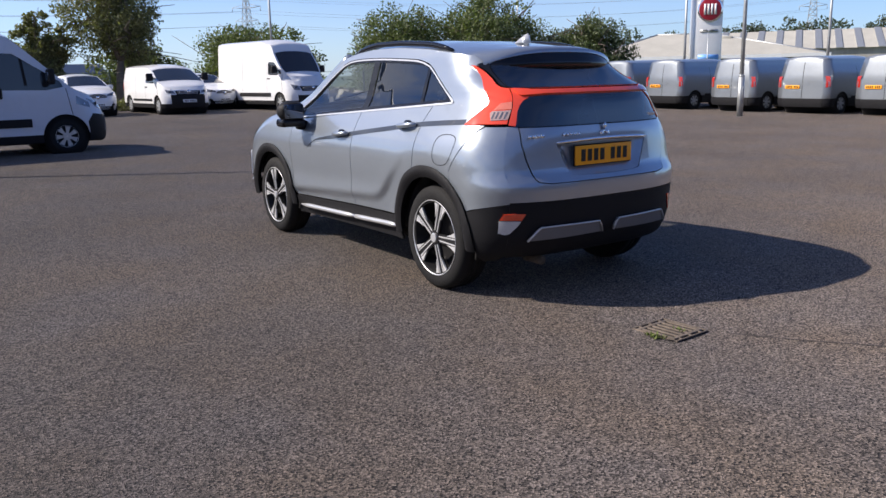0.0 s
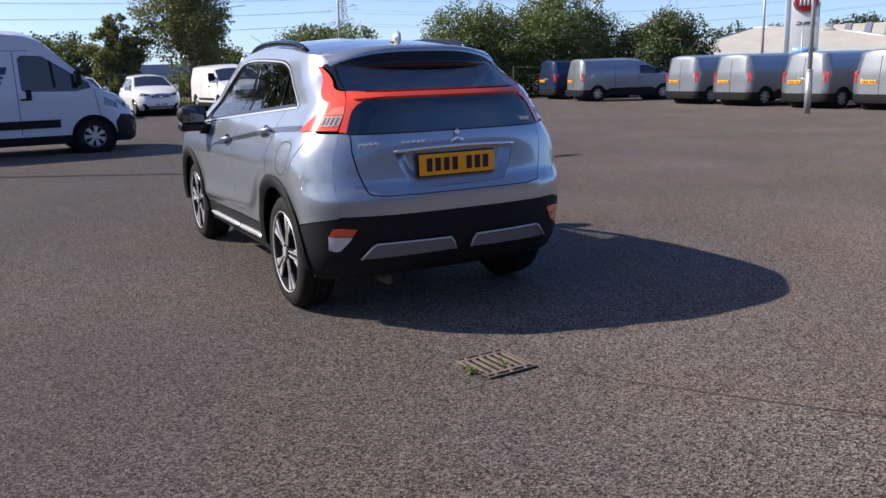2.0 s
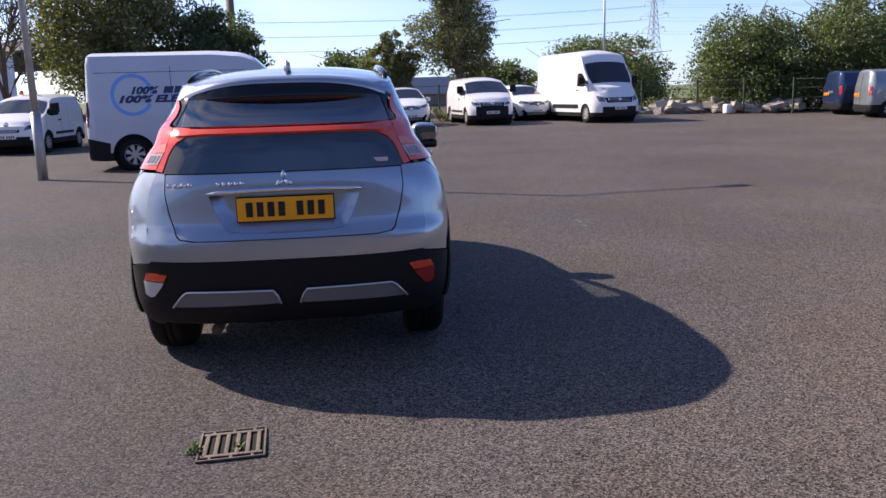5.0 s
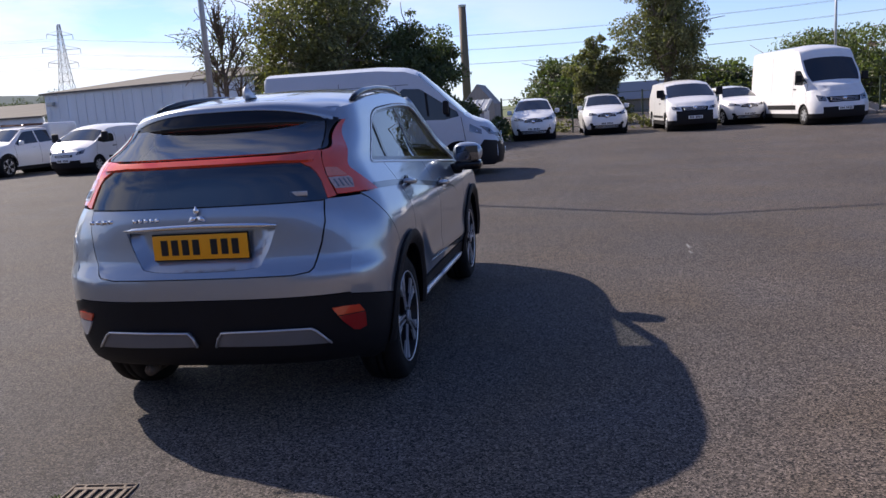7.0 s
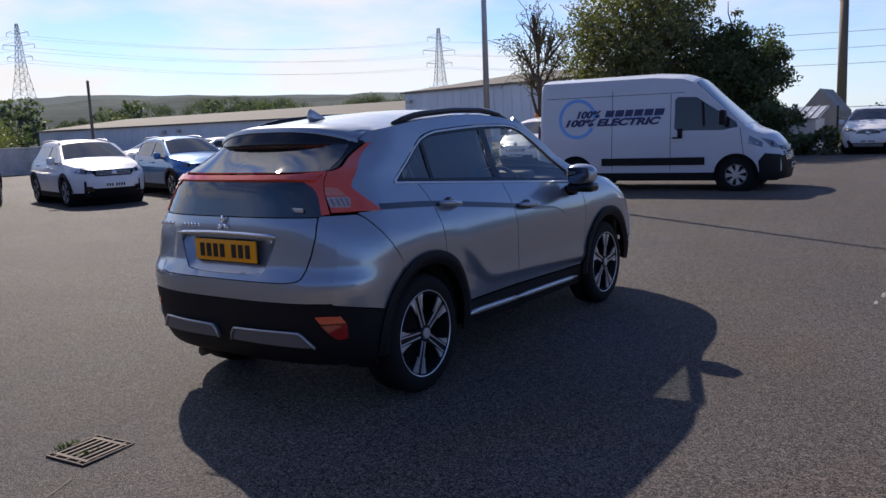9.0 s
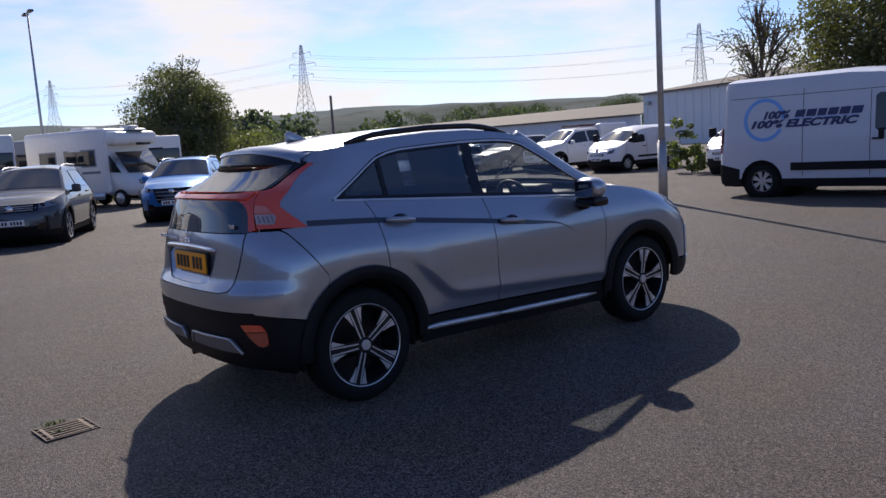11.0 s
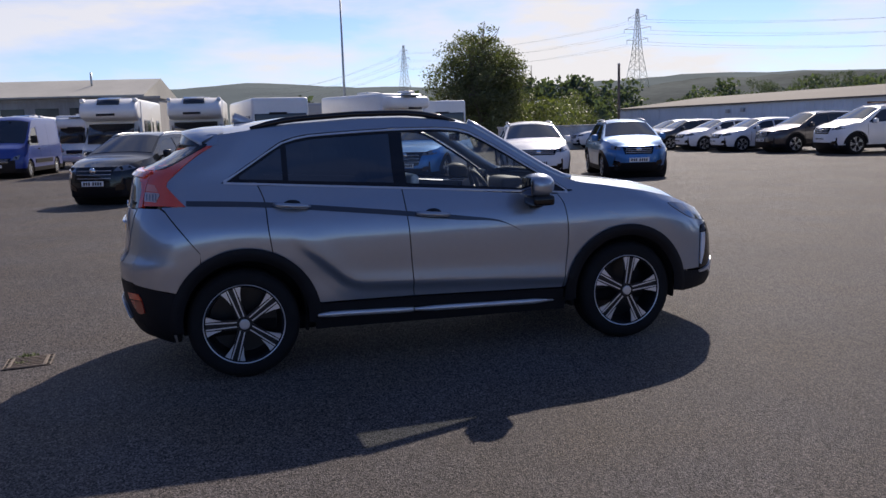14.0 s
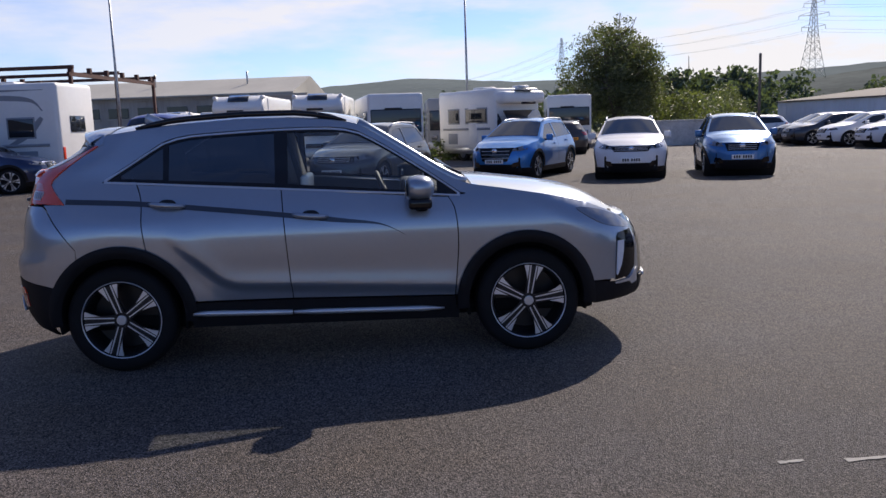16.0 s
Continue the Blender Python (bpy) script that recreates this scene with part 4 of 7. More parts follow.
def cables(a, b, label):
    """The conductors between two pylons (place, height, heading)."""
    bm = bmesh.new()
    for l, reach in ((0.565, 0.15), (0.705, 0.19), (0.845, 0.13)):
        for s in (-1, 1):
            ends = []
            for (x, y, z), h, rz in (a, b):
                ends.append(Vector((x + math.cos(radians(rz)) * s * reach * h, y + math.sin(radians(rz)) * s * reach * h, z + l * h)))
            span = (ends[0] - ends[1]).length
            tube([ends[0].lerp(ends[1], k / 14) - Vector((0, 0, 4 * (k / 14) * (1 - k / 14) * span * 0.022)) for k in range(15)], 0.00009 * span + 0.02, 4, bm)
    return tagged(part("power_line", bm, CABLE), label, "cables", kind="structure")


PYL = {"a": ((-309, 461, 8), 60, 55), "b": ((-380, 212, 18), 40, 32), "c": ((-540, 125.6, 20), 36, 20), "d": ((160, 416, 1), 48, -60), "e": ((-1000, 40, 20), 40, 20), "f": ((420, 260, 5), 46, -60)}
for k, text in (("a", "lattice steel pylon beyond the warehouse"), ("b", "tall lattice pylon on the hillside"), ("c", "distant lattice pylon on the skyline"), ("d", "lattice pylon behind the tree line"), ("f", "lattice pylon beyond the dealership")):
    pylon(*PYL[k], text)
for p, q in (("c", "b"), ("b", "a"), ("a", "d"), ("e", "c"), ("d", "f")):
    cables(PYL[p], PYL[q], "high-voltage conductors sagging between pylons")


# ---- lamp posts, poles, sign ----
def lamp_post(at, height, label, heads=1, lean=0.0, base=True, reach=0.3, turn=0.0):
    p = thing("lamp_post", label, "lamp post", pose(*at, 0, lean, turn), "lamp posts")
    if base:
        part("base_tube", cyl(0.095, 1.3, (0, 0, 0.65), "z", 20), STEEL, p)
        part("collar", cyl(0.105, 0.05, (0, 0, 1.3), "z", 20, 0.07), STEEL, p)
        part("hatch", box(0.09, 0.02, 0.4, (0, -0.093, 0.75), 0.01), STEEL, p)
    part("shaft", cyl(0.075, height, (0, 0, height / 2), "z", 16, 0.04), STEEL, p)
    for k in range(heads):
        s = 1 - 2 * k
        part("arm", tube([(0, 0, height - 0.05), (reach * s, 0, height + 0.06)], 0.03, 8), STEEL, p)
        part("lamp_head", box(0.5, 0.22, 0.1, ((reach + 0.2) * s, 0, height + 0.08), 0.04), SLATE_PAINT, p)
    return p


lamp_post((-5.66, 11.72, 0), 8.3, "galvanised lamp post with a thick base beside the white van", reach=2.3, turn=12.5)
lamp_post((19.2, 12.2, ground_z(19.2, 12.2)), 7.5, "galvanised lamp post in front of the grey vans")
lamp_post((-34.7, 6.2, 0), 8.3, "slim dark lamp post with two flat lanterns among the motorhomes", 2)
lamp_post((-32.1, -9.9, -0.2), 9.0, "slim lamp post beside the motorhomes")
lamp_post((28.5, 22.2, -0.5), 7.5, "lamp post behind the van row")
lamp_post((29.5, 15.5, -0.5), 7.5, "lamp post behind the van row")
lamp_post((13.7, 37.2, 0), 8.5, "lamp post behind the tall white van")
lamp_post((34.4, 42.0, -0.5), 9.0, "lamp post beyond the boundary trees")
lamp_post((58, 44, -1), 5.6, "twin-headed lamp post by the dealership", 2)
for at, h, text in (((-35.3, 21.5, -0.3), 4.9, "weathered wooden telegraph pole behind the scrub"), ((-150, 62, 0), 13, "distant telegraph pole on the slope")):
    p = thing("telegraph_pole", text, "pole", pose(*at))
    part("pole", cyl(0.08, h, (0, 0, h / 2), "z", 10, 0.07), WOOD, p)
    part("cap", cyl(0.09, 0.06, (0, 0, h + 0.03), "z", 10, 0.05), STEEL, p)


def brand_sign():
    s = thing("totem_sign", "tall white totem sign with a round red badge", "sign", pose(64.5, 49.3, -1.2, 0, 0, -44) @ Matrix.Scale(1.64, 4))
    part("panel", box(1.7, 0.5, 6.2, (0, 0, 3.1), 0.05), SIGN_WHITE, s)
    part("side_strip", box(0.22, 0.54, 6.22, (-0.86, 0, 3.11), 0.03), SATIN, s)
    part("ring", cyl(0.74, 0.08, (0.1, -0.27, 5.0), "y", 40, bevel=0.02), CHROME, s)
    part("badge", cyl(0.64, 0.1, (0.1, -0.29, 5.0), "y", 40, bevel=0.02), SIGN_RED, s)
    for k in range(4):
        part("badge_bar", box(0.12, 0.03, 0.62, (-0.2 + 0.2 * k, -0.35, 5.0)), SIGN_WHITE, s)
    part("name_bar", box(1.0, 0.02, 0.16, (0.1, -0.26, 3.75)), STEEL, s)
    part("lower_panel", box(1.2, 0.02, 0.35, (0.1, -0.26, 2.2)), DECAL_BLUE, s)


brand_sign()


def fence():
    """Dark posts with wires and a green mesh along the boundary."""
    f = thing("mesh_fence", "dark wire-mesh fence on slim posts along the boundary", "fence", pose(0, 0, 0))
    line = [(-1.5, 31.2), (1.5, 32.0), (4.6, 33.6), (8.0, 36.5), (12.5, 36.0), (17.5, 34.2), (21.0, 31.5), (24.5, 29.5)]
    for (x0, y0), (x1, y1) in zip(line, line[1:]):
        n = max(1, round(math.hypot(x1 - x0, y1 - y0) / 2.4))
        for k in range(n):
            x, y = x0 + (x1 - x0) * k / n, y0 + (y1 - y0) * k / n
            part("post", box(0.07, 0.07, 1.75, (x, y, ground_z(x, y) + 0.8)), FENCE_GREEN, f, smooth=False)
        for h in (0.25, 0.75, 1.2, 1.6):
            part("wire", tube([(x0, y0, ground_z(x0, y0) + h), (x1, y1, ground_z(x1, y1) + h)], 0.012, 4), FENCE_GREEN, f)


fence()


def rubble(x, y, n, spread, seed):
    """A low heap of pale broken concrete."""
    r = np.random.default_rng(seed)
    heap = thing("rubble_heap", "low heap of pale broken concrete and kerbs", "rubble", pose(x, y, ground_z(x, y)))
    for k in range(n):
        b = box(r.uniform(0.3, 1.3), r.uniform(0.25, 0.6), r.uniform(0.15, 0.4), (0, 0, 0), 0.04)
        for v in b.verts:
            v.co += Vector(r.normal(size=3) * 0.03)
        bmesh.ops.transform(b, matrix=Matrix.Translation((r.uniform(-spread, spread), r.uniform(-0.8, 0.8), r.uniform(0.05, 0.45))) @ Euler(r.normal(size=3) * 0.25 + np.array((0, 0, r.uniform(-0.6, 0.6)))).to_matrix().to_4x4(), verts=b.verts)
        part("broken_slab", b, RUBBLE, heap, smooth=False)


rubble(17.2, 34.9, 30, 2.8, 1)
rubble(20.8, 33.2, 16, 1.6, 2)
part_barrier = thing("road_barrier", "red and white plastic road barrier lying by the fence", "barrier", pose(19.6, 33.6, ground_z(19.6, 33.6), 0, 0, 20))
for k in range(4):
    part("barrier_section", box(0.6, 0.3, 0.45, (-0.9 + 0.6 * k, 0, 0.24), 0.06), RED_LENS if k % 2 else SIGN_WHITE, part_barrier)


# ---- vehicles ----
WHEELS = {}


def wheel_mesh(kind, r, width):
    """Tyre and rim meshes for a kind of wheel, outer face at +x, shared between wheels."""
    key = (kind, r, width)
    if key in WHEELS:
        return WHEELS[key]
    h, rim = width / 2, r * (0.715 if kind in ("two_tone", "alloy", "dark_alloy") else 0.62)
    tyre = bmesh.new()
    lathe([(rim - 0.015, -h * 0.9), (rim + 0.01, -h), (r - 0.035, -h), (r - 0.008, -h * 0.8), (r, -h * 0.5), (r, -h * 0.22), (r - 0.007, -h * 0.2), (r - 0.007, -h * 0.14), (r, -h * 0.12), (r, h * 0.12), (r - 0.007, h * 0.14), (r - 0.007, h * 0.2), (r, h * 0.22), (r, h * 0.5), (r - 0.008, h * 0.8), (r - 0.035, h), (rim + 0.02, h), (rim + 0.005, h * 0.97), (rim - 0.015, h * 0.9)], 48, "x", tyre)
    t = bpy.data.meshes.new("wheel")
    for f in tyre.faces:
        f.smooth = True
    tyre.to_mesh(t)
    tyre.free()
    t.materials.append(RUBBER)
    face, barrel = bmesh.new(), bmesh.new()
    lathe([(rim + 0.002, h * 0.93), (rim + 0.004, h * 0.98), (rim + 0.002, h * 1.0), (rim - 0.002, h * 0.98), (rim - 0.003, h * 0.9)], 48, "x", face)
    lathe([(rim - 0.012, h * 0.9), (rim - 0.03, h * 0.2), (rim - 0.04, -h * 0.4), (0.0, -h * 0.45)], 40, "x", barrel)
    if kind in ("two_tone", "alloy", "dark_alloy"):
        def ray(a, r, o):
            return (r * math.cos(a) - o * math.sin(a), r * math.sin(a) + o * math.cos(a))

        for k in range(5):
            a = radians(72 * k + 90)
            slab([ray(a, rim * 0.1, -0.03), ray(a, rim * 0.6, -0.03), ray(a, rim * 0.97, -0.06), ray(a, rim * 0.97, 0.06), ray(a, rim * 0.6, 0.03), ray(a, rim * 0.1, 0.03)], 0.02, "x", h * 0.78, barrel)
            for s in (-1, 1):
                slab([ray(a, rim * 0.12, s * 0.009), ray(a, rim * 0.985, s * 0.0165), ray(a, rim * 0.985, s * 0.0245), ray(a, rim * 0.12, s * 0.0165)], 0.012, "x", h * 0.86, face)
                slab([ray(a, rim * 0.56, s * 0.030), ray(a, rim * 0.985, s * 0.030), ray(a, rim * 0.965, s * 0.070), ray(a, rim * 0.76, s * 0.046)], 0.012, "x", h * 0.86, face)
        cyl(rim * 0.2, 0.03, (h * 0.8, 0, 0), "x", 24, bm=barrel)
    else:
        for k in range(7):
            a = radians(360 * k / 7)
            pts = [(rim * 0.3 * math.cos(a - 0.3), rim * 0.3 * math.sin(a - 0.3)), (rim * 0.97 * math.cos(a - 0.24), rim * 0.97 * math.sin(a - 0.24)), (rim * 0.97 * math.cos(a + 0.24), rim * 0.97 * math.sin(a + 0.24)), (rim * 0.3 * math.cos(a + 0.3), rim * 0.3 * math.sin(a + 0.3))]
            slab(pts, 0.02, "x", h * 0.8, face)
        cyl(rim * 0.36, 0.05, (h * 0.8, 0, 0), "x", 24, bm=face)
    cap = bmesh.new()
    cyl(rim * 0.13, 0.03, (h * 0.9, 0, 0), "x", 20, bevel=0.006, bm=cap)
    made = [t]
    for name, bm, m in (("rim", face, {"two_tone": ALLOY, "alloy": ALLOY, "dark_alloy": ALLOY_DARK}.get(kind, SILVER_WHEEL)), ("barrel", barrel, ALLOY_DARK), ("hub_cap", cap, SATIN)):
        me = bpy.data.meshes.new(name)
        bmesh.ops.recalc_face_normals(bm, faces=bm.faces)
        bm.to_mesh(me)
        bm.free()
        me.materials.append(m)
        made.append(me)
    WHEELS[key] = made
    return made


def add_wheels(root, kind, r, width, track, ys, spin=0.0):
    for i, y in enumerate(ys):
        for s in (1, -1):
            t, *rest = wheel_mesh(kind, r, width)
            w = new("wheel", t)
            w.parent = root
            w.matrix_basis = pose(s * track, y, r, (spin if i == 0 else spin - 28) * s, 0, 0 if s > 0 else 180)
            for me in rest:
                o = new(me.name.split(".")[0], me)
                o.parent = w


def bars(parent, at, w, h, material, pattern=(4, 3), axis="y", thick=0.004, name="plate_bar"):
    """Plain bars in place of a registration: groups of upright marks."""
    n = sum(pattern) + (len(pattern) - 1) * 0.7
    step, x = w * 0.86 / n, -w * 0.43
    for g in pattern:
        for _ in range(g):
            c = x + step / 2
            p = {"y": (at[0] + c, at[1], at[2])}[axis]
            part(name, box(step * 0.62, thick, h * 0.62, p), material, parent, smooth=False)
            x += step
        x += step * 0.7


def plate(root, at, facing, yellow=False, w=0.52, h=0.111):
    """A number plate with plain bars; facing is -1 for the tail, 1 for the nose."""
    p = part("number_plate", box(w, 0.012, h, at, 0.004), YELLOW_PLATE if yellow else WHITE_PLATE, root)
    bars(p, (at[0], at[1] + facing * 0.0075, at[2]), w, h, INK)
    return p


def bottom_line(zb, wheels, R):
    out = []
    for yw, zw in wheels:
        dz = zb - zw
        a = math.degrees(math.asin(max(-1, min(1, dz / R))))
        out += arc(yw, zw, R, 180 - a, a, 14)
    return out


def vehicle(name, label, category, at, sp, group=""):
    """A car or van from a spec: the skin, the glazing, lamps, grille, wheels and trim as parts."""
    root = thing(name, label, category, at, group)
    sh, paint = sp["shape"], sp["paint"]
    zb, zc, r = sp.get("sill", 0.22), sp.get("clad", 0.22), sp["r"]
    ys = sp["axles"]
    wheels, R = [(y, r) for y in ys], sp.get("arch", r * 1.13)
    step = sp.get("step", 0.14)
    zr_top, zf_top = sp["rear_top"], sp["front_top"]

    def vertical(split, z0, z1, n=8):
        return [(split(z0 + (z1 - z0) * k / n), z0 + (z1 - z0) * k / n) for k in range(n + 1)]

    y_back, y_front = sh.split_r(zr_top), sh.split_f(zf_top)
    roofline = [(y_front + (y_back - y_front) * k / 40, sh.edge(y_front + (y_back - y_front) * k / 40)) for k in range(41)]
    outline = [*bottom_line(zc, wheels, R), *vertical(sh.split_f, zc, min(zf_top, sh.edge(y_front)) - 0.01), *roofline, *vertical(sh.split_r, zr_top - 0.01, zc)]
    for s in (1, -1):
        fl = s < 0
        windows = sp["windows"] if s > 0 or "windows_far" not in sp else sp["windows_far"]
        part("body_side", panel(outline, sh.side(s), step, windows, 0.015, fl), paint, root)
        for w in windows:
            part("window", panel(w, sh.side(s, -0.012), step * 1.5, (), 0, fl), sp.get("glass", CAR_GLASS), root)
        if zc > zb + 0.02:
            low = [*bottom_line(zb, wheels, R), *vertical(sh.split_f, zb, zc - 0.004, 3), *bottom_line(zc - 0.004, wheels, R)[::-1], *vertical(sh.split_r, zc - 0.004, zb, 3)]
            part("sill_cladding", panel(low, sh.side(s, 0.006), step, (), 0.015, fl), BLACK_PLASTIC, root)
        for y, z in wheels if sp.get("flares") else ():
            ring = arc(y, z, R + 0.07, 180, 0, 16) + arc(y, z, R - 0.005, 0, 180, 16)
            part("arch_flare", panel(ring, sh.side(s, 0.012), 0.08, (), 0.02, fl), BLACK_PLASTIC, root)
        for line in sp.get("seams", ()):
            strip = [(y + 0.006, z) for y, z in line] + [(y - 0.006, z) for y, z in line[::-1]]
            part("door_seam", panel(strip, sh.side(s, 0.002), step, (), 0, fl), SHADOW_GAP, root)
        for hy, hz in sp.get("handles", ()):
            x = sh.x(hy, hz)
            part("door_handle", box(0.035, 0.2, 0.035, (s * (x + 0.015), hy, hz), 0.012), sp.get("handle_mat", paint), root)
        for strip in sp.get("side_strips", ()):
            part("rubbing_strip", panel(strip, sh.side(s, 0.018), step, (), 0.02, fl), BLACK_PLASTIC, root)
        my, mz, ms = sp["mirror"]
        x = sh.x(my, mz)
        m = part("mirror", box(0.17 * ms, 0.12, 0.16 * ms if ms < 1.3 else 0.3, (s * (x + 0.14 * ms), my, mz), 0.05, 3), sp.get("mirror_mat", BLACK_PLASTIC), root)
        part("mirror_arm", box(0.12 * ms, 0.05, 0.05, (s * (x + 0.03), my + 0.02, mz - 0.06), 0.015), BLACK_PLASTIC, m)
        part("mirror_face", box(0.13 * ms, 0.01, 0.11 * ms, (s * (x + 0.145 * ms), my - 0.062, mz), 0.004), MIRROR, m)

    def over(name2, y0, y1, m, lab="", off=0.0, inset=1.0, n=14):
        poly = [(-0.8 * inset, y0), (0.8 * inset, y0), *[(0.8 * inset, y0 + (y1 - y0) * k / n) for k in range(1, n)], (0.8 * inset, y1), (-0.8 * inset, y1), *[(-0.8 * inset, y1 + (y0 - y1) * k / n) for k in range(1, n)]]
        place = sh.over(off)
        return part(name2, panel(poly, lambda u, y: place(u / 0.8, y), step, (), 0.0), m, root, lab)

    cowl, screen = sp["screen"]
    def lid(name2, y0, z1, m, nose):
        place = sh.lid(y0, z1, 0.8, nose)
        n = 10
        poly = [(-0.8, 0), (0.8, 0), *[(0.8, 1.2 * k / n) for k in range(1, n + 1)], *[(-0.8, 1.2 - 1.2 * k / n) for k in range(n)]]
        return part(name2, panel(poly, lambda u, v: place(u / 0.8, v / 1.2), step, (), 0.0, not nose), m, root)

    lid("bonnet", cowl, zf_top, paint, True)
    over("windscreen_frame", screen, cowl, paint, off=-0.004)
    over("windscreen", screen + 0.05, cowl - 0.03, CAR_GLASS, off=0.004, inset=0.93)
    hatch = sp["roof_back"] > y_back + 0.05
    over("roof", sp["roof_back"] if hatch else y_back + 0.3, screen, paint)
    if not hatch:
        lid("roof_edge", y_back + 0.302, zr_top, paint, False)
    if hatch:
        lid("tailgate_frame", sp["roof_back"], zr_top, paint, False)
        over("rear_window", y_back + 0.06, sp["roof_back"] - 0.04, CAR_GLASS, off=0.004, inset=0.85)

    # nose
    def edge_x(fn, z, u=0.8):
        k, p, q = (0, sh.p, sh.q) if fn == "r" else (sh.kf, sh.pf, sh.qf)
        return sh.w(z) * (1 - u**p) ** (1 / q)

    def face(fn, z0, z1, n=8):
        right = [(edge_x(fn, z0 + (z1 - z0) * k / n), z0 + (z1 - z0) * k / n) for k in range(n + 1)]
        return right + [(-x, z) for x, z in right[::-1]]

    zn = sp.get("nose_clad", zc)
    part("nose", panel(face("f", max(zn, zc), zf_top), sh.nosed(), step, (), 0.0, True), paint, root)
    part("lower_bumper", panel(face("f", zb, max(zn, zc) - 0.003, 4), sh.nosed(0.004), step, (), 0.015, True), BLACK_PLASTIC, root)
    for poly in sp["grilles"]:
        g = part("grille", panel(poly, sh.nosed(0.008), 0.08, (), 0.02, True), GLOSS_BLACK, root)
        zs = [z for _, z in poly]
        xs = [x for x, _ in poly]
        for k in range(1, 4):
            z = min(zs) + (max(zs) - min(zs)) * k / 4
            half = max(xs) * 0.8
            part("grille_bar", tube([(x, sh.front(x, z) + 0.014, z) for x in np.linspace(-half, half, 7)], 0.007, 5), sp.get("bar_mat", SATIN), g)
    for poly in sp["lamps"]:
        for s in (1, -1):
            l = part("headlight", panel([(s * x, z) for x, z in poly], sh.nosed(0.006), 0.06, (), 0.02, True), CLEAR_LENS, root, "clear headlight")
            cx, cz = s * sum(x for x, _ in poly) / len(poly), sum(z for _, z in poly) / len(poly)
            part("reflector", cyl(0.045, 0.01, (cx, sh.front(cx, cz) + 0.01, cz), "y", 14), GLOSS_BLACK, l)
    for poly, m in sp.get("nose_bits", ()):
        for s in (1, -1):
            part("bumper_insert", panel([(s * x, z) for x, z in poly], sh.nosed(0.007), 0.08, (), 0.015, True), m, root)
    if "lamp_wrap" in sp:
        for s in (1, -1):
            part("lamp_wrap", panel(sp["lamp_wrap"], sh.side(s, 0.004), 0.08, (), 0.015, s < 0), CLEAR_LENS, root)
    if "badge" in sp:
        bz = sp["badge"]
        part("badge", cyl(0.07, 0.02, (0, sh.front(0, bz) + 0.02, bz), "y", 6 if sp.get("badge_hex") else 24), CHROME, root)
    if "plate_f" in sp:
        plate(root, (0, sh.front(0, sp["plate_f"]) + 0.02, sp["plate_f"]), 1)
    # tail
    part("tail", panel(face("r", zc, zr_top), sh.back(), step, (), 0.0, False), paint, root)
    if zc > zb + 0.02:
        part("rear_bumper", panel(face("r", zb, zc - 0.003, 4), sh.back(0.006), step, (), 0.015, False), BLACK_PLASTIC, root)
    for poly in sp.get("tail_lamps", ()):
        for s in (1, -1):
            part("tail_light", panel(poly, sh.side(s, 0.006), 0.08, (), 0.015, s < 0), TAIL_RED, root, "red tail light")
    for poly, m in sp.get("tail_bits", ()):
        part("tail_panel", panel(poly, sh.back(0.007), 0.1, (), 0.012, False), m, root)
    if "plate_r" in sp:
        plate(root, (sp.get("plate_rx", 0), sh.rear(0, sp["plate_r"]) - 0.02, sp["plate_r"]), -1, True)
    L0, L1 = sh.yr(0.5), sh.yf(0.5)
    wmid = sh.w(0.5)
    part("underbody", box(2 * wmid - 0.5, L1 - L0 - 0.35, 0.42, (0, (L0 + L1) / 2, 0.42), 0.05), SHADOW_GAP, root)
    for y, z in wheels:
        part("wheel_well", cyl(R * 0.99, 2 * wmid - 0.1, (0, y, z + 0.01), "x", 24), SHADOW_GAP, root)
    for poly in sp.get("side_black", ()):
        for s in (1, -1):
            part("bumper_side", panel(poly, sh.side(s, 0.008), 0.08, (), 0.015, s < 0), BLACK_PLASTIC, root)
    for s in (1, -1):
        if sp.get("rails"):
            a, b = sp["rails"]
            pts = [(s * (sh.x(y, sh.edge(y)) - 0.02), y, sh.edge(y) + 0.055) for y in np.linspace(a, b, 9)]
            pts[0] = (pts[0][0], pts[0][1] - 0.05, pts[0][2] - 0.05)
            pts[-1] = (pts[-1][0], pts[-1][1] + 0.05, pts[-1][2] - 0.05)
            part("roof_rail", tube(pts, 0.017, 6), sp.get("rail_mat", SATIN), root)
    add_wheels(root, sp.get("wheel", "alloy"), r, sp.get("tyre", 0.21), sp["track"], ys, sp.get("spin", 12))
    return root


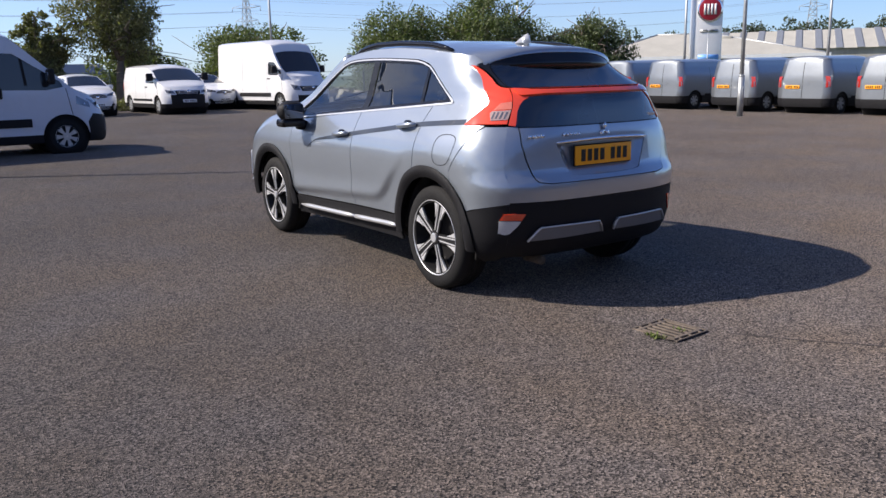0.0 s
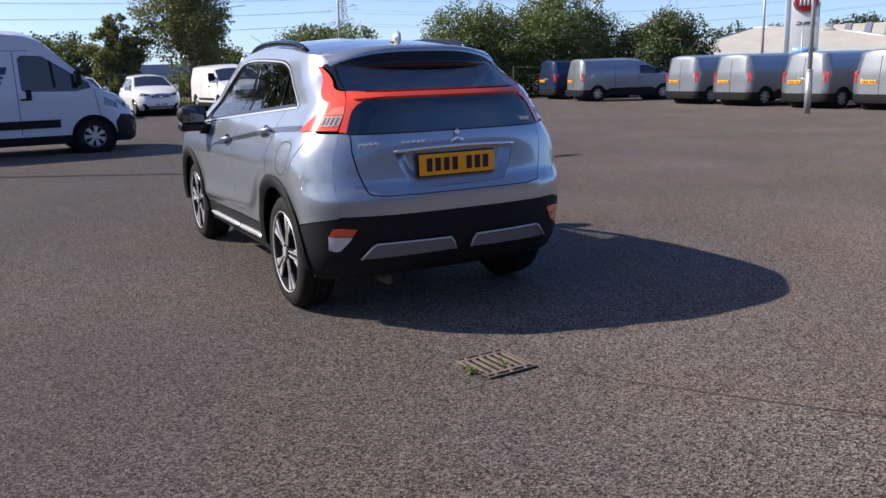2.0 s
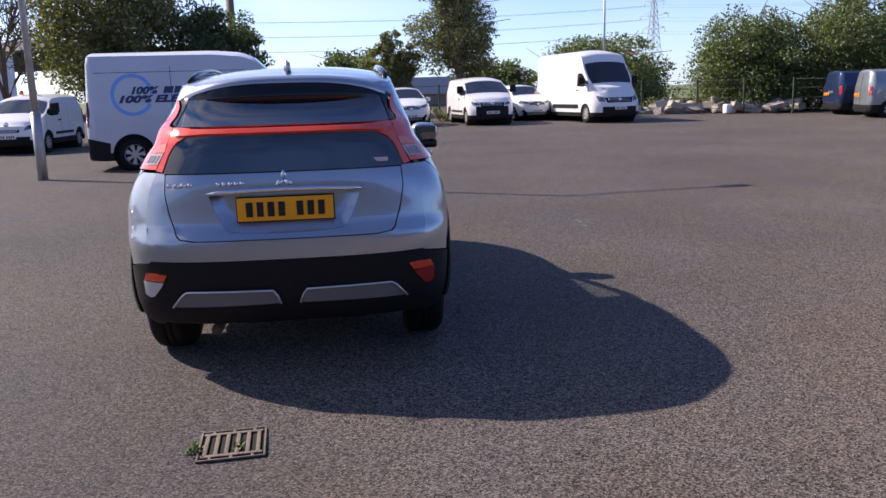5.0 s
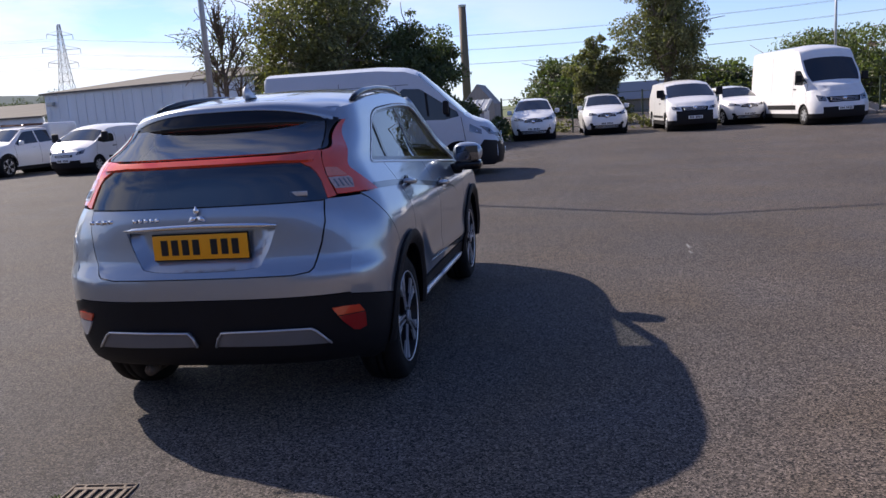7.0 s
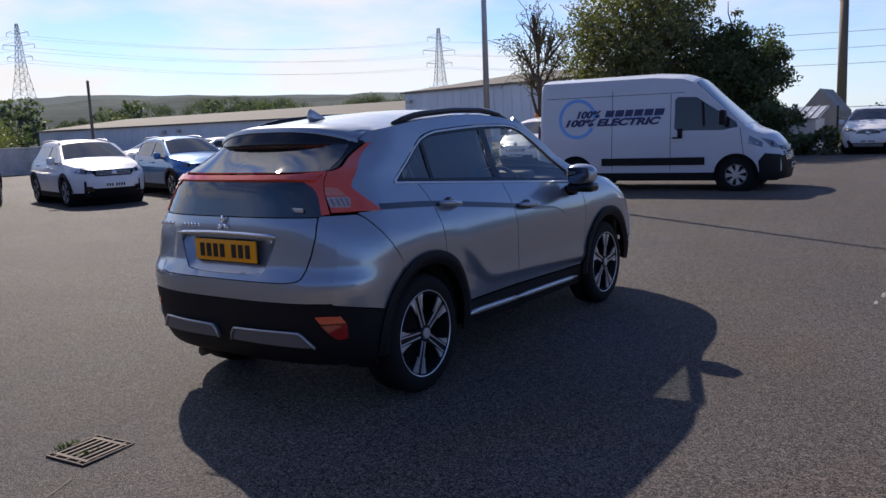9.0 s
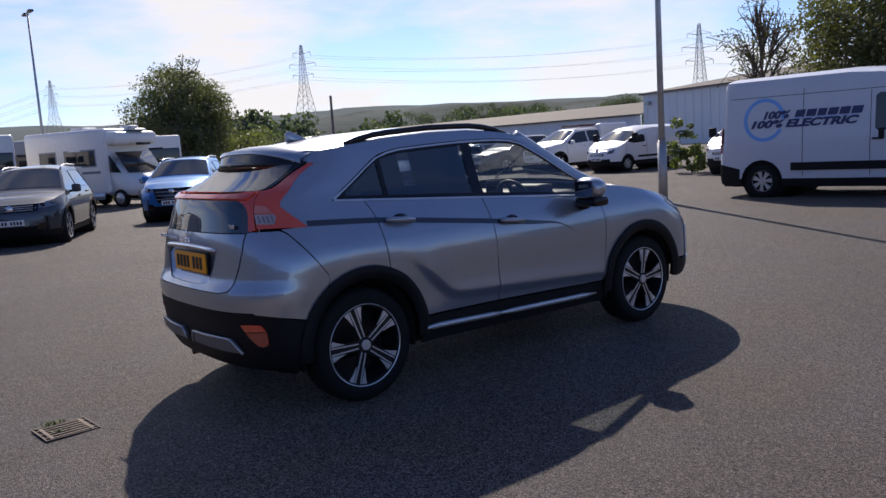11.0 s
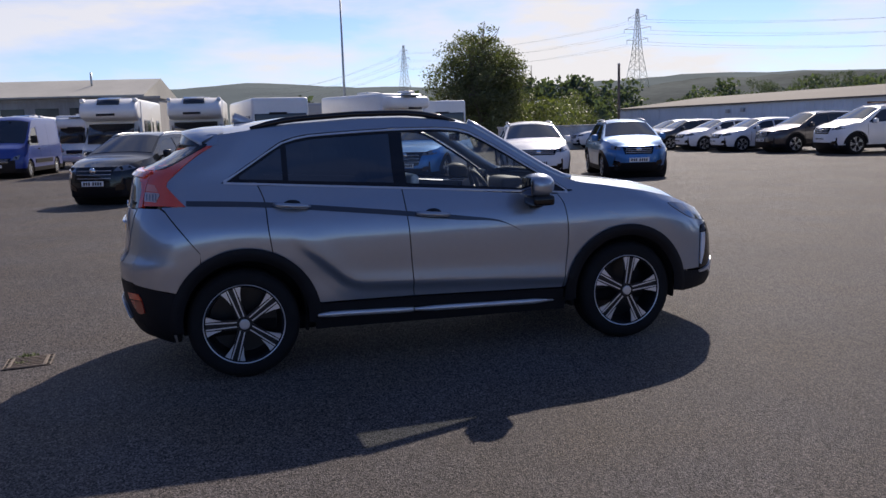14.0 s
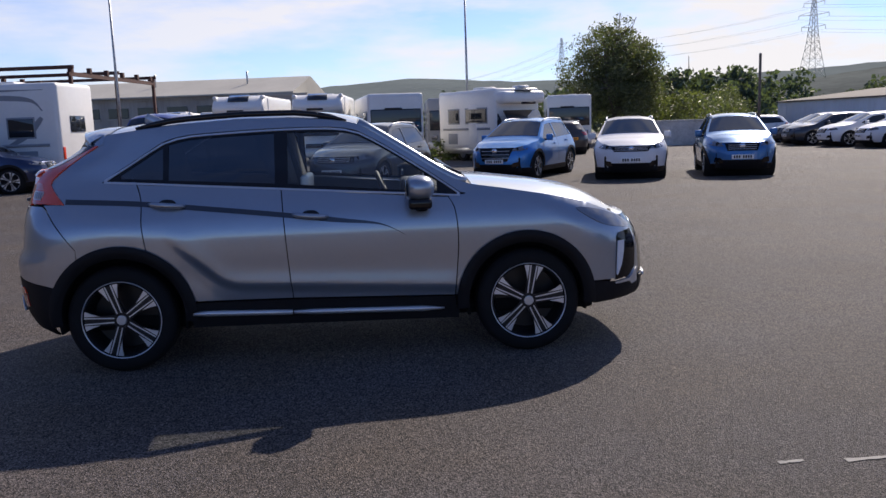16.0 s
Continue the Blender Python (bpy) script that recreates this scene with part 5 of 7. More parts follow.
def car_spec(paint, L=4.4, wb=2.65, W=0.92, H=1.65, ro=0.78, r=0.34, bonnet=1.05, belt=1.02, suv=True, **more):
    """The usual five-door shape, scaled."""
    yr, yf = -ro, L - ro
    k = H / 1.65
    cab0, cab1 = 0.9 * wb - 0.05, 0.62 * wb
    top = soft([(yr - 0.1, 0.95 * k), (yr + 0.03, 1.12 * k), (yr + 0.42, H - 0.11), (yr + 0.75, H - 0.02), (0.33 * wb, H), (cab1 - 0.05, H - 0.05), (cab0 + 0.15, bonnet + 0.03), (cab0 + 0.5, bonnet), (yf - 0.35, bonnet - 0.07), (yf - 0.1, bonnet - 0.15), (yf + 0.0, bonnet - 0.3), (yf + 0.1, bonnet - 0.5)], 0.05)
    drop = interp([(yr, 0.05), (0, 0.07), (cab1, 0.06), (cab0, 0.04), (cab0 + 0.4, 0.06), (yf, 0.1)])
    width = soft([(0.1, W - 0.09), (0.3, W - 0.03), (0.6, W), (0.85, W - 0.005), (belt, W - 0.06), (belt + 0.25, W - 0.17), (H, W - 0.34), (H + 0.2, W - 0.4)], 0.05)
    tail = soft([(0.1, yr + 0.18), (0.3, yr + 0.04), (0.55, yr), (0.8, yr + 0.02), (belt, yr + 0.08), (1.25 * k, yr + 0.2), (H - 0.1, yr + 0.45), (H + 0.2, yr + 0.6)], 0.05)
    nose = soft([(0.1, yf - 0.25), (0.25, yf - 0.06), (0.4, yf), (0.6, yf - 0.01), (bonnet - 0.3, yf - 0.03), (bonnet - 0.17, yf - 0.1), (bonnet - 0.05, yf - 0.35), (1.3, yf - 0.7)], 0.03)
    up = bonnet - 0.94
    sh = Shape(width, tail, nose, top, drop, 0.55, 0.75)
    b0, b1 = belt + 0.09, belt
    roof = lambda y: top(y) - drop(y) - 0.075
    dlo_top = [(y, roof(y)) for y in np.linspace(0.0, cab1 - 0.02, 8)]
    mid = 0.4 * wb
    rear_w = [(-0.22, b0 + 0.02), (0.0, roof(0.0))] + [(y, z) for y, z in dlo_top if 0.05 < y < mid - 0.05] + [(mid - 0.03, roof(mid)), (mid - 0.03, b0 - 0.03)]
    front_w = [(mid + 0.03, b0 - 0.03), (mid + 0.03, roof(mid))] + [(y, z) for y, z in dlo_top if y > mid + 0.1] + [(cab0 - 0.18, b1 + 0.05), (cab0 - 0.25, b1 + 0.02)]
    spec = dict(shape=sh, paint=paint, sill=0.2, clad=0.34 if suv else 0.22, r=r, axles=(0, wb), arch=r + 0.05, track=W - 0.13, windows=[rear_w, front_w], flares=suv,
                seams=([(mid, belt + 0.05), (mid + 0.03, 0.4)], [(cab0 - 0.12, belt), (cab0 - 0.08, 0.42)], [(0.16, belt + 0.08), (0.3, 0.72)]), handles=((mid + 0.28, belt - 0.1), (0.32, belt - 0.04)),
                mirror=(cab0 - 0.35, belt + 0.08, 1.1), mirror_mat=paint, screen=(cab0 + 0.02, cab1 - 0.04), roof_back=yr + 0.6, rear_top=belt + 0.14, front_top=bonnet - 0.18,
                grilles=[[(-0.36, 0.58), (0.36, 0.58), (0.42, 0.74), (-0.42, 0.74)]], lamps=[[(0.44, 0.66), (0.66, 0.68), (0.7, 0.79), (0.5, 0.75)]],
                nose_bits=[([(0.45, 0.36), (0.66, 0.38), (0.64, 0.5), (0.5, 0.48)], GLOSS_BLACK)], nose_clad=0.44 if suv else 0.3,
                tail_lamps=[[(yr + 0.14, 0.86), (yr + 0.5, 0.9), (yr + 0.42, 1.02), (yr + 0.16, 1.02)]], lamp_wrap=[(yf - 0.42, 0.71), (yf - 0.17, 0.66), (yf - 0.17, 0.75), (yf - 0.36, 0.8)], badge=0.68 + up, plate_f=0.46 + up / 2, plate_r=0.72, rails=(yr + 0.7, cab1 - 0.1) if suv else None)
    spec.update(more)
    lift = lambda poly: [(x, z + up * min(1, max(0, (z - 0.4) / 0.25))) for x, z in poly]
    spec["grilles"], spec["lamps"] = [lift(g) for g in spec["grilles"]], [lift(g) for g in spec["lamps"]]
    spec["lamp_wrap"] = [(y - 0.02, z + up) for y, z in spec["lamp_wrap"]]
    return spec


def van_spec(paint, L, wb, W, H, ro, r=0.34, bonnet=1.25, bonnet_y=None, screen_y=None, small=False, brow=None, **more):
    """A panel van: short sloping bonnet, raked screen, square load bay."""
    yr, yf = -ro, L - ro
    by, sy = bonnet_y or yf - 0.75, screen_y or yf - 1.65
    top = soft([(yr - 0.1, H - 0.02), (yr + 0.3, H - 0.01), (sy - 0.9, H), *(((sy - 0.3, H - 0.05), (sy, H - 0.17)) if brow is None else ((sy - 0.55, H - 0.12), (sy - 0.2, brow + 0.4), (sy, brow))), (by, bonnet + 0.03), (by + 0.12, bonnet - 0.03), (yf - 0.15, bonnet - 0.22), (yf, bonnet - 0.4), (yf + 0.1, bonnet - 0.6)], 0.05)
    drop = interp([(yr, 0.1), (sy - 0.5, 0.12), (sy, 0.1), (by, 0.05), (yf, 0.1)])
    width = soft([(0.1, W - 0.06), (0.3, W - 0.015), (0.6, W), (1.1, W - 0.01), (1.35, W - 0.035), (H - 0.3, W - 0.12), (H, W - 0.17), (H + 0.2, W - 0.25)], 0.06)
    tail = soft([(0.1, yr + 0.06), (0.35, yr), (1.2, yr + 0.02), (H - 0.2, yr + 0.09), (H + 0.1, yr + 0.16)], 0.05)
    nose = soft([(0.1, yf - 0.16), (0.25, yf - 0.03), (0.45, yf), (0.7, yf - 0.02), (0.9, yf - 0.1), (1.05, yf - 0.2), (1.4, yf - 0.5), (H + 0.1, yf - 0.7)], 0.04)
    sh = Shape(width, tail, nose, top, drop, 0.12, 0.6, 2.4, 3.0, 2.2, 2.6)
    belt = bonnet - 0.03
    d0 = sy - 0.42
    zt = min(top(sy - 0.1) - 0.22, 1.98 if not small else 9)
    front_w = [(d0, belt + 0.02), (d0, zt - 0.06), (d0 + 0.07, zt), (sy + 0.02, zt - 0.02), (by - 0.18, belt + 0.12), (by - 0.14, belt + 0.02), (by - 0.45, belt - 0.04), (d0 + 0.05, belt - 0.02)]
    spec = dict(shape=sh, paint=paint, sill=0.24, clad=0.40, r=r, axles=(0, wb), arch=r + 0.06, track=W - 0.13, windows=[front_w], seams=([(d0 - 0.08, zt + 0.06), (d0 - 0.08, 0.45)], [(by - 0.1, belt), (by - 0.02, 0.75), (by - 0.02, 0.45)], [(0.85, H - 0.35), (0.85, 0.45)]),
                handles=((d0 + 0.06, belt - 0.17),), handle_mat=BLACK_PLASTIC, mirror=(by - 0.32, belt + 0.2, 1.45), screen=(by, sy - 0.05), roof_back=yr + 0.02, rear_top=H - 0.13, front_top=bonnet - 0.32,
                grilles=[[(-0.5, 0.62), (0.5, 0.62), (0.58, 0.8), (-0.58, 0.8)]], lamps=[[(0.6, 0.72), (0.82, 0.74), (0.86, 0.93), (0.66, 0.86)]], nose_clad=0.6,
                side_strips=[[(0.62, 0.56), (wb - 0.62, 0.56), (wb - 0.62, 0.72), (0.62, 0.72)]] if not small else [[(0.55, 0.5), (wb - 0.55, 0.5), (wb - 0.55, 0.58), (0.55, 0.58)]],
                tail_lamps=[[(yr + 0.05, 0.88), (yr + 0.10, 0.89), (yr + 0.105, 1.24), (yr + 0.06, 1.25)]], tail_bits=[([(-0.006, 0.45), (0.006, 0.45), (0.006, H - 0.25), (-0.006, H - 0.25)], SHADOW_GAP)], badge=0.85, plate_f=0.5, plate_r=0.9, plate_rx=-0.35, wheel="cover", tyre=0.2, spin=5, step=0.12)
    spec.update(more)
    return spec


def facing(x, y, rz):
    return pose(x, y, ground_z(x, y), 0, 0, rz)


def nose_at(sp, x, y, rz):
    """Pose that puts a vehicle's nose at (x, y), turned rz degrees from +y."""
    d = sp["shape"].yf(0.5)
    a = radians(rz)
    return facing(x + math.sin(a) * d, y - math.cos(a) * d, rz)


# the white panel van with the electric lettering
ducato = van_spec(VAN_WHITE, 5.41, 3.45, 1.025, 2.52, 1.0, 0.345, 1.33, bonnet_y=3.62, screen_y=2.62, nose_clad=0.72, arch=0.44,
                  nose_bits=[([(0.3, 0.8), (0.62, 0.84), (0.66, 0.92), (0.36, 0.9)], GLOSS_BLACK)], lamps=[[(0.62, 0.86), (0.84, 0.9), (0.9, 1.08), (0.7, 1.02)]], lamp_wrap=[(3.68, 0.98), (3.95, 0.9), (3.95, 1.0), (3.7, 1.14)], step=0.1, mirror=(3.22, 1.52, 1.5), tail_lamps=[[(-0.96, 0.95), (-0.9, 0.95), (-0.89, 1.48), (-0.94, 1.48)]], side_black=[[(-0.93, 0.28), (-0.5, 0.28), (-0.47, 0.6), (-0.93, 0.72)], [(3.9, 0.26), (4.27, 0.26), (4.27, 0.74), (4.0, 0.78), (3.88, 0.62), (3.9, 0.45)]])
white_van = vehicle("panel_van", "white panel van with blue ring and dark lettering on its side", "van", pose(-4.30, 14.12, 0, 0, 0, -85.8), ducato)
sh = ducato["shape"]


def lettering(root, text, y, z, size, material, stretch_x=1.25):
    c = bpy.data.curves.new("lettering", "FONT")
    c.body, c.size, c.extrude, c.shear, c.offset = text, size, 0.002, 0.3, 0.011
    t = new("lettering", c)
    dg = bpy.context.evaluated_depsgraph_get()
    me = bpy.data.meshes.new_from_object(t.evaluated_get(dg))
    bpy.data.objects.remove(t)
    me.materials.clear()
    me.materials.append(material)
    for v in me.vertices:
        yy, zz = y + v.co.x * stretch_x, z + v.co.y
        v.co = (sh.x(yy, zz) + 0.006 + v.co.z, yy, zz)
    o = new("lettering", me)
    o.parent = root
    return o


for s in (1, -1):
    # pressed crease of the side, its shade drawn as a thin dark strip
    part("pressed_line_shade", panel([(-0.9, 2.06), (2.4, 2.06), (2.4, 2.072), (-0.9, 2.072)], sh.side(s, 0.002), 0.2, (), 0.0, s < 0), SLATE_PAINT, white_van)
    part("door_handle", box(0.05, 0.1, 0.2, (s * (sh.x(2.32, 1.22) + 0.01), 2.32, 1.22), 0.03, 3), BLACK_PLASTIC, white_van)
    part("pillar_bar", panel([(2.78, 1.36), (2.83, 1.36), (2.79, 1.93), (2.74, 1.93)], sh.side(s, -0.004), 0.1, (), 0.0, s < 0), BLACK_PLASTIC, white_van)
slab_out = arc(0.05, 1.6, 0.44, 0, 330, 36)
slab_in = arc(0.05, 1.6, 0.365, 330, 0, 36)
part("blue_ring", panel(slab_out + slab_in, sh.side(1, 0.005), 0.08, (), 0.003), DECAL_BLUE, white_van, "blue brushed ring")
lettering(white_van, "100%", 0.0, 1.62, 0.2, DECAL_DARK)
lettering(white_van, "100% ELECTRIC", -0.27, 1.44, 0.2, DECAL_DARK, 1.56)
for k, (w0, w1) in enumerate(((0.0, 0.19), (0.22, 0.41), (0.44, 0.61), (0.64, 0.83), (0.86, 1.05), (1.08, 1.28))):
    part("name_bar", panel([(0.68 + w0, 1.62), (0.68 + w1, 1.62), (0.72 + w1, 1.76), (0.72 + w0, 1.76)], sh.side(1, 0.006), 0.1, (), 0.002), DECAL_DARK, white_van)
part("underline", panel([(0.66, 1.595), (1.9, 1.595), (1.9, 1.607), (0.66, 1.607)], sh.side(1, 0.006), 0.2, (), 0.002), DECAL_BLUE, white_van)

# row of white electric hatchbacks and vans, noses to the camera
zoe = car_spec(WHITE_PAINT, 4.08, 2.59, 0.865, 1.58, 0.66, 0.31, 1.02, 0.98, False, grilles=[[(-0.36, 0.62), (0.36, 0.62), (0.3, 0.7), (0.1, 0.745), (-0.1, 0.745), (-0.3, 0.7)], [(-0.5, 0.235), (0.5, 0.235), (0.56, 0.37), (-0.56, 0.37)]], lamps=[[(0.34, 0.665), (0.64, 0.68), (0.72, 0.81), (0.4, 0.735)]], badge=0.70, badge_hex=True, nose_bits=[([(0.5, 0.36), (0.66, 0.38), (0.64, 0.47), (0.54, 0.45)], GLOSS_BLACK)], plate_f=0.43, rails=None)
for i, (x, y, rz) in enumerate(((0.1, 26.6, 183), (2.85, 27.9, 184), (8.6, 30.5, 190))):
    vehicle("electric_hatchback", "white electric hatchback parked nose out", "car", nose_at(zoe, x, y, rz), zoe, "white hatchbacks")
k0 = dict(L=4.96, wb=3.275, W=0.96, H=1.92, ro=0.82, r=0.335, bonnet=1.24)
scudo = van_spec(WHITE_PAINT, **k0, small=True, nose_clad=0.74, lamps=[[(0.5, 0.78), (0.78, 0.8), (0.82, 0.93), (0.56, 0.88)]], grilles=[[(-0.46, 0.74), (0.46, 0.74), (0.5, 0.88), (-0.5, 0.88)]])
vehicle("panel_van", "white medium panel van with a black lower bumper", "van", nose_at(scudo, 6.05, 27.3, 184), scudo)
crafter = van_spec(WHITE_PAINT, 5.99, 3.64, 1.08, 2.92, 1.35, 0.35, 1.5, brow=2.4, screen_y=3.25, nose_clad=0.62, grilles=[[(-0.55, 0.78), (0.55, 0.78), (0.62, 0.98), (-0.62, 0.98)]], lamps=[[(0.62, 0.82), (0.86, 0.84), (0.9, 1.06), (0.64, 1.0)]], badge=0.9, plate_f=0.56)
vehicle("high_roof_van", "tall white high-roof van with a dark grille", "van", nose_at(crafter, 11.15, 26.9, 191), crafter)

# grey vans, tails towards the open tarmac
greyv = van_spec(SILVER_PAINT, **k0, small=True, clad=0.52, tail_bits=[([(-0.006, 0.45), (0.006, 0.45), (0.006, 1.7), (-0.006, 1.7)], SHADOW_GAP), ([(-0.25, 0.95), (0.25, 0.95), (0.25, 1.05), (-0.25, 1.05)], SILVER_PAINT)])
first = vehicle("grey_van", "grey metallic panel van parked tail out", "van", facing(22.4, 17.5, -92), greyv, "grey vans")
for x, y, rz in ((22.5, 20.2, -93), (22.5, 14.4, -91), (22.6, 11.7, -90), (22.7, 9.0, -89)):
    copy_thing(first, facing(x, y, rz))
vehicle("grey_van", "silver panel van parked side on", "van", facing(21.7, 26.1, -104), greyv, "grey vans")
blackv = dict(greyv)
blackv["paint"] = NAVY_PAINT
vehicle("dark_van", "dark navy panel van parked tail out", "van", facing(22.4, 29.4, -98), blackv)
whitev = dict(greyv)
whitev["paint"] = WHITE_PAINT
vehicle("white_van", "white panel van half hidden behind grey vans", "van", facing(29.8, 26.0, 178), whitev)

# small white van and pickup by the warehouse
fiorino = van_spec(WHITE_PAINT, 3.96, 2.51, 0.858, 1.72, 0.62, 0.30, 1.12, bonnet_y=2.62, screen_y=1.95, small=True, nose_clad=0.5, grilles=[[(-0.34, 0.62), (0.34, 0.62), (0.36, 0.7), (-0.36, 0.7)]], lamps=[[(0.46, 0.68), (0.68, 0.72), (0.72, 0.86), (0.52, 0.8)]])
small_van = vehicle("small_van", "small white delivery van with a black bumper", "van", nose_at(fiorino, -15.9, 21.4, 176), fiorino)
pick = car_spec(WHITE_PAINT, 5.2, 3.08, 0.93, 1.80, 1.25, 0.37, 1.18, 1.12, True, roof_back=0.45)
pickup = vehicle("pickup_truck", "white double-cab pickup truck with a canopy", "car", nose_at(pick, -19.9, 21.8, 178), pick)
part("canopy", box(1.66, 1.7, 0.92, (0, -0.42, 1.46), 0.1, 3), WHITE_PAINT, pickup)
for y in (0.6, 1.0, 1.4):
    part("rack_bar", tube([(-0.6, y, 1.86), (0.6, y, 1.86)], 0.022, 6), RUST, pickup)
for x in (-0.5, 0.5):
    part("ladder_rail", tube([(x, -0.6, 1.9), (x, 1.5, 1.9)], 0.025, 6), RUST, pickup)

second_van = vehicle("small_van", "small white delivery van with an orange roof beacon", "van", nose_at(fiorino, -9.35, 19.6, 178), fiorino)
part("beacon", cyl(0.07, 0.12, (0.2, 1.5, 1.76), "z", 14, 0.05), ORANGE, second_van)
part("beacon", cyl(0.07, 0.12, (-0.2, 1.5, 1.76), "z", 14, 0.05), ORANGE, second_van)

# row of cars along the low building
hatch_w = car_spec(WHITE_PAINT, 4.25, 2.63, 0.89, 1.45, 0.72, 0.32, 0.96, 0.93, False, rails=None)
hatch_d = car_spec(SLATE_PAINT, 4.3, 2.63, 0.89, 1.47, 0.72, 0.32, 0.96, 0.93, False, rails=None)
suv_b = car_spec(BROWN_PAINT, 4.5, 2.68, 0.92, 1.64, 0.8, 0.35, 1.05, 1.02, True)
for sp, x, y, rz, text in ((suv_b, -23.0, 21.5, 177, "bronze-grey sports utility car"), (hatch_w, -25.7, 21.1, 176, "white hatchback with a dark grille"), (hatch_w, -28.1, 20.8, 176, "white hatchback with alloy wheels"), (hatch_d, -30.8, 20.6, 175, "dark slate hatchback"), (hatch_d, -33.0, 21.2, 175, "dark hatchback"), (hatch_w, -36.4, 19.2, 172, "small pale hatchback near the wall")):
    vehicle("parked_car", text + " parked along the low building", "car", nose_at(sp, x, y, rz), sp, "cars along the building")

# used cars facing the aisle
tig = car_spec(SLATE_PAINT, 4.49, 2.68, 0.92, 1.65, 0.86, 0.355, 1.06, 1.03, True, grilles=[[(-0.5, 0.62), (0.5, 0.62), (0.52, 0.76), (-0.52, 0.76)]])
peu = car_spec(DARK_PAINT, 4.45, 2.675, 0.92, 1.62, 0.85, 0.355, 1.06, 1.03, True, grilles=[[(-0.5, 0.5), (0.5, 0.5), (0.4, 0.76), (-0.4, 0.76)]])
tuc = car_spec(BLUE_PAINT, 4.48, 2.67, 0.925, 1.65, 0.88, 0.355, 1.06, 1.03, True, grilles=[[(-0.36, 0.48), (0.36, 0.48), (0.5, 0.76), (-0.5, 0.76)]])
kad = car_spec(WHITE_PAINT, 4.45, 2.646, 0.918, 1.61, 0.85, 0.35, 1.06, 1.02, True, grilles=[[(-0.42, 0.62), (0.42, 0.62), (0.5, 0.74), (-0.5, 0.74)]], badge_hex=True)
cro = car_spec(CROSS_BLUE, 4.21, 2.60, 0.883, 1.6, 0.8, 0.33, 1.05, 1.01, True)
foc = car_spec(NAVY_PAINT, 4.5, 2.69, 0.92, 1.68, 0.85, 0.36, 1.06, 1.03, True)
grc = car_spec(BROWN_PAINT, 4.3, 2.6, 0.89, 1.55, 0.8, 0.33, 1.0, 1.0, True)
for sp, x, y, rz, text in ((peu, -13.2, -2.75, -114, "black-green sports utility car with a chrome-flecked grille"), (tig, -12.95, 0.6, -115, "dark slate sports utility car with roof rails"), (tuc, -15.4, 4.75, -122, "bright blue sports utility car with roof rails"), (kad, -13.75, 7.95, -106, "white sports utility car with black lower bumper"), (cro, -13.45, 10.68, -107, "mid-blue compact sports utility car")):
    vehicle("sports_utility_car", text, "car", nose_at(sp, x, y, rz), sp, "cars facing the aisle")
vehicle("sports_utility_car", "navy sports utility car parked side on", "car", nose_at(foc, -18.4, -7.7, 4), foc)
vehicle("parked_car", "bronze car parked tail out beside a motorhome", "car", facing(-31.0, 10.35, 95), grc)
bvan = van_spec(VAN_BLUE, 5.41, 3.45, 1.025, 2.45, 1.0, 0.345, 1.33, bonnet_y=3.62, screen_y=2.62, nose_clad=0.72)
vehicle("panel_van", "dark blue panel van with a silver-edged grille", "van", nose_at(bvan, -28.6, -8.3, -96), bvan)


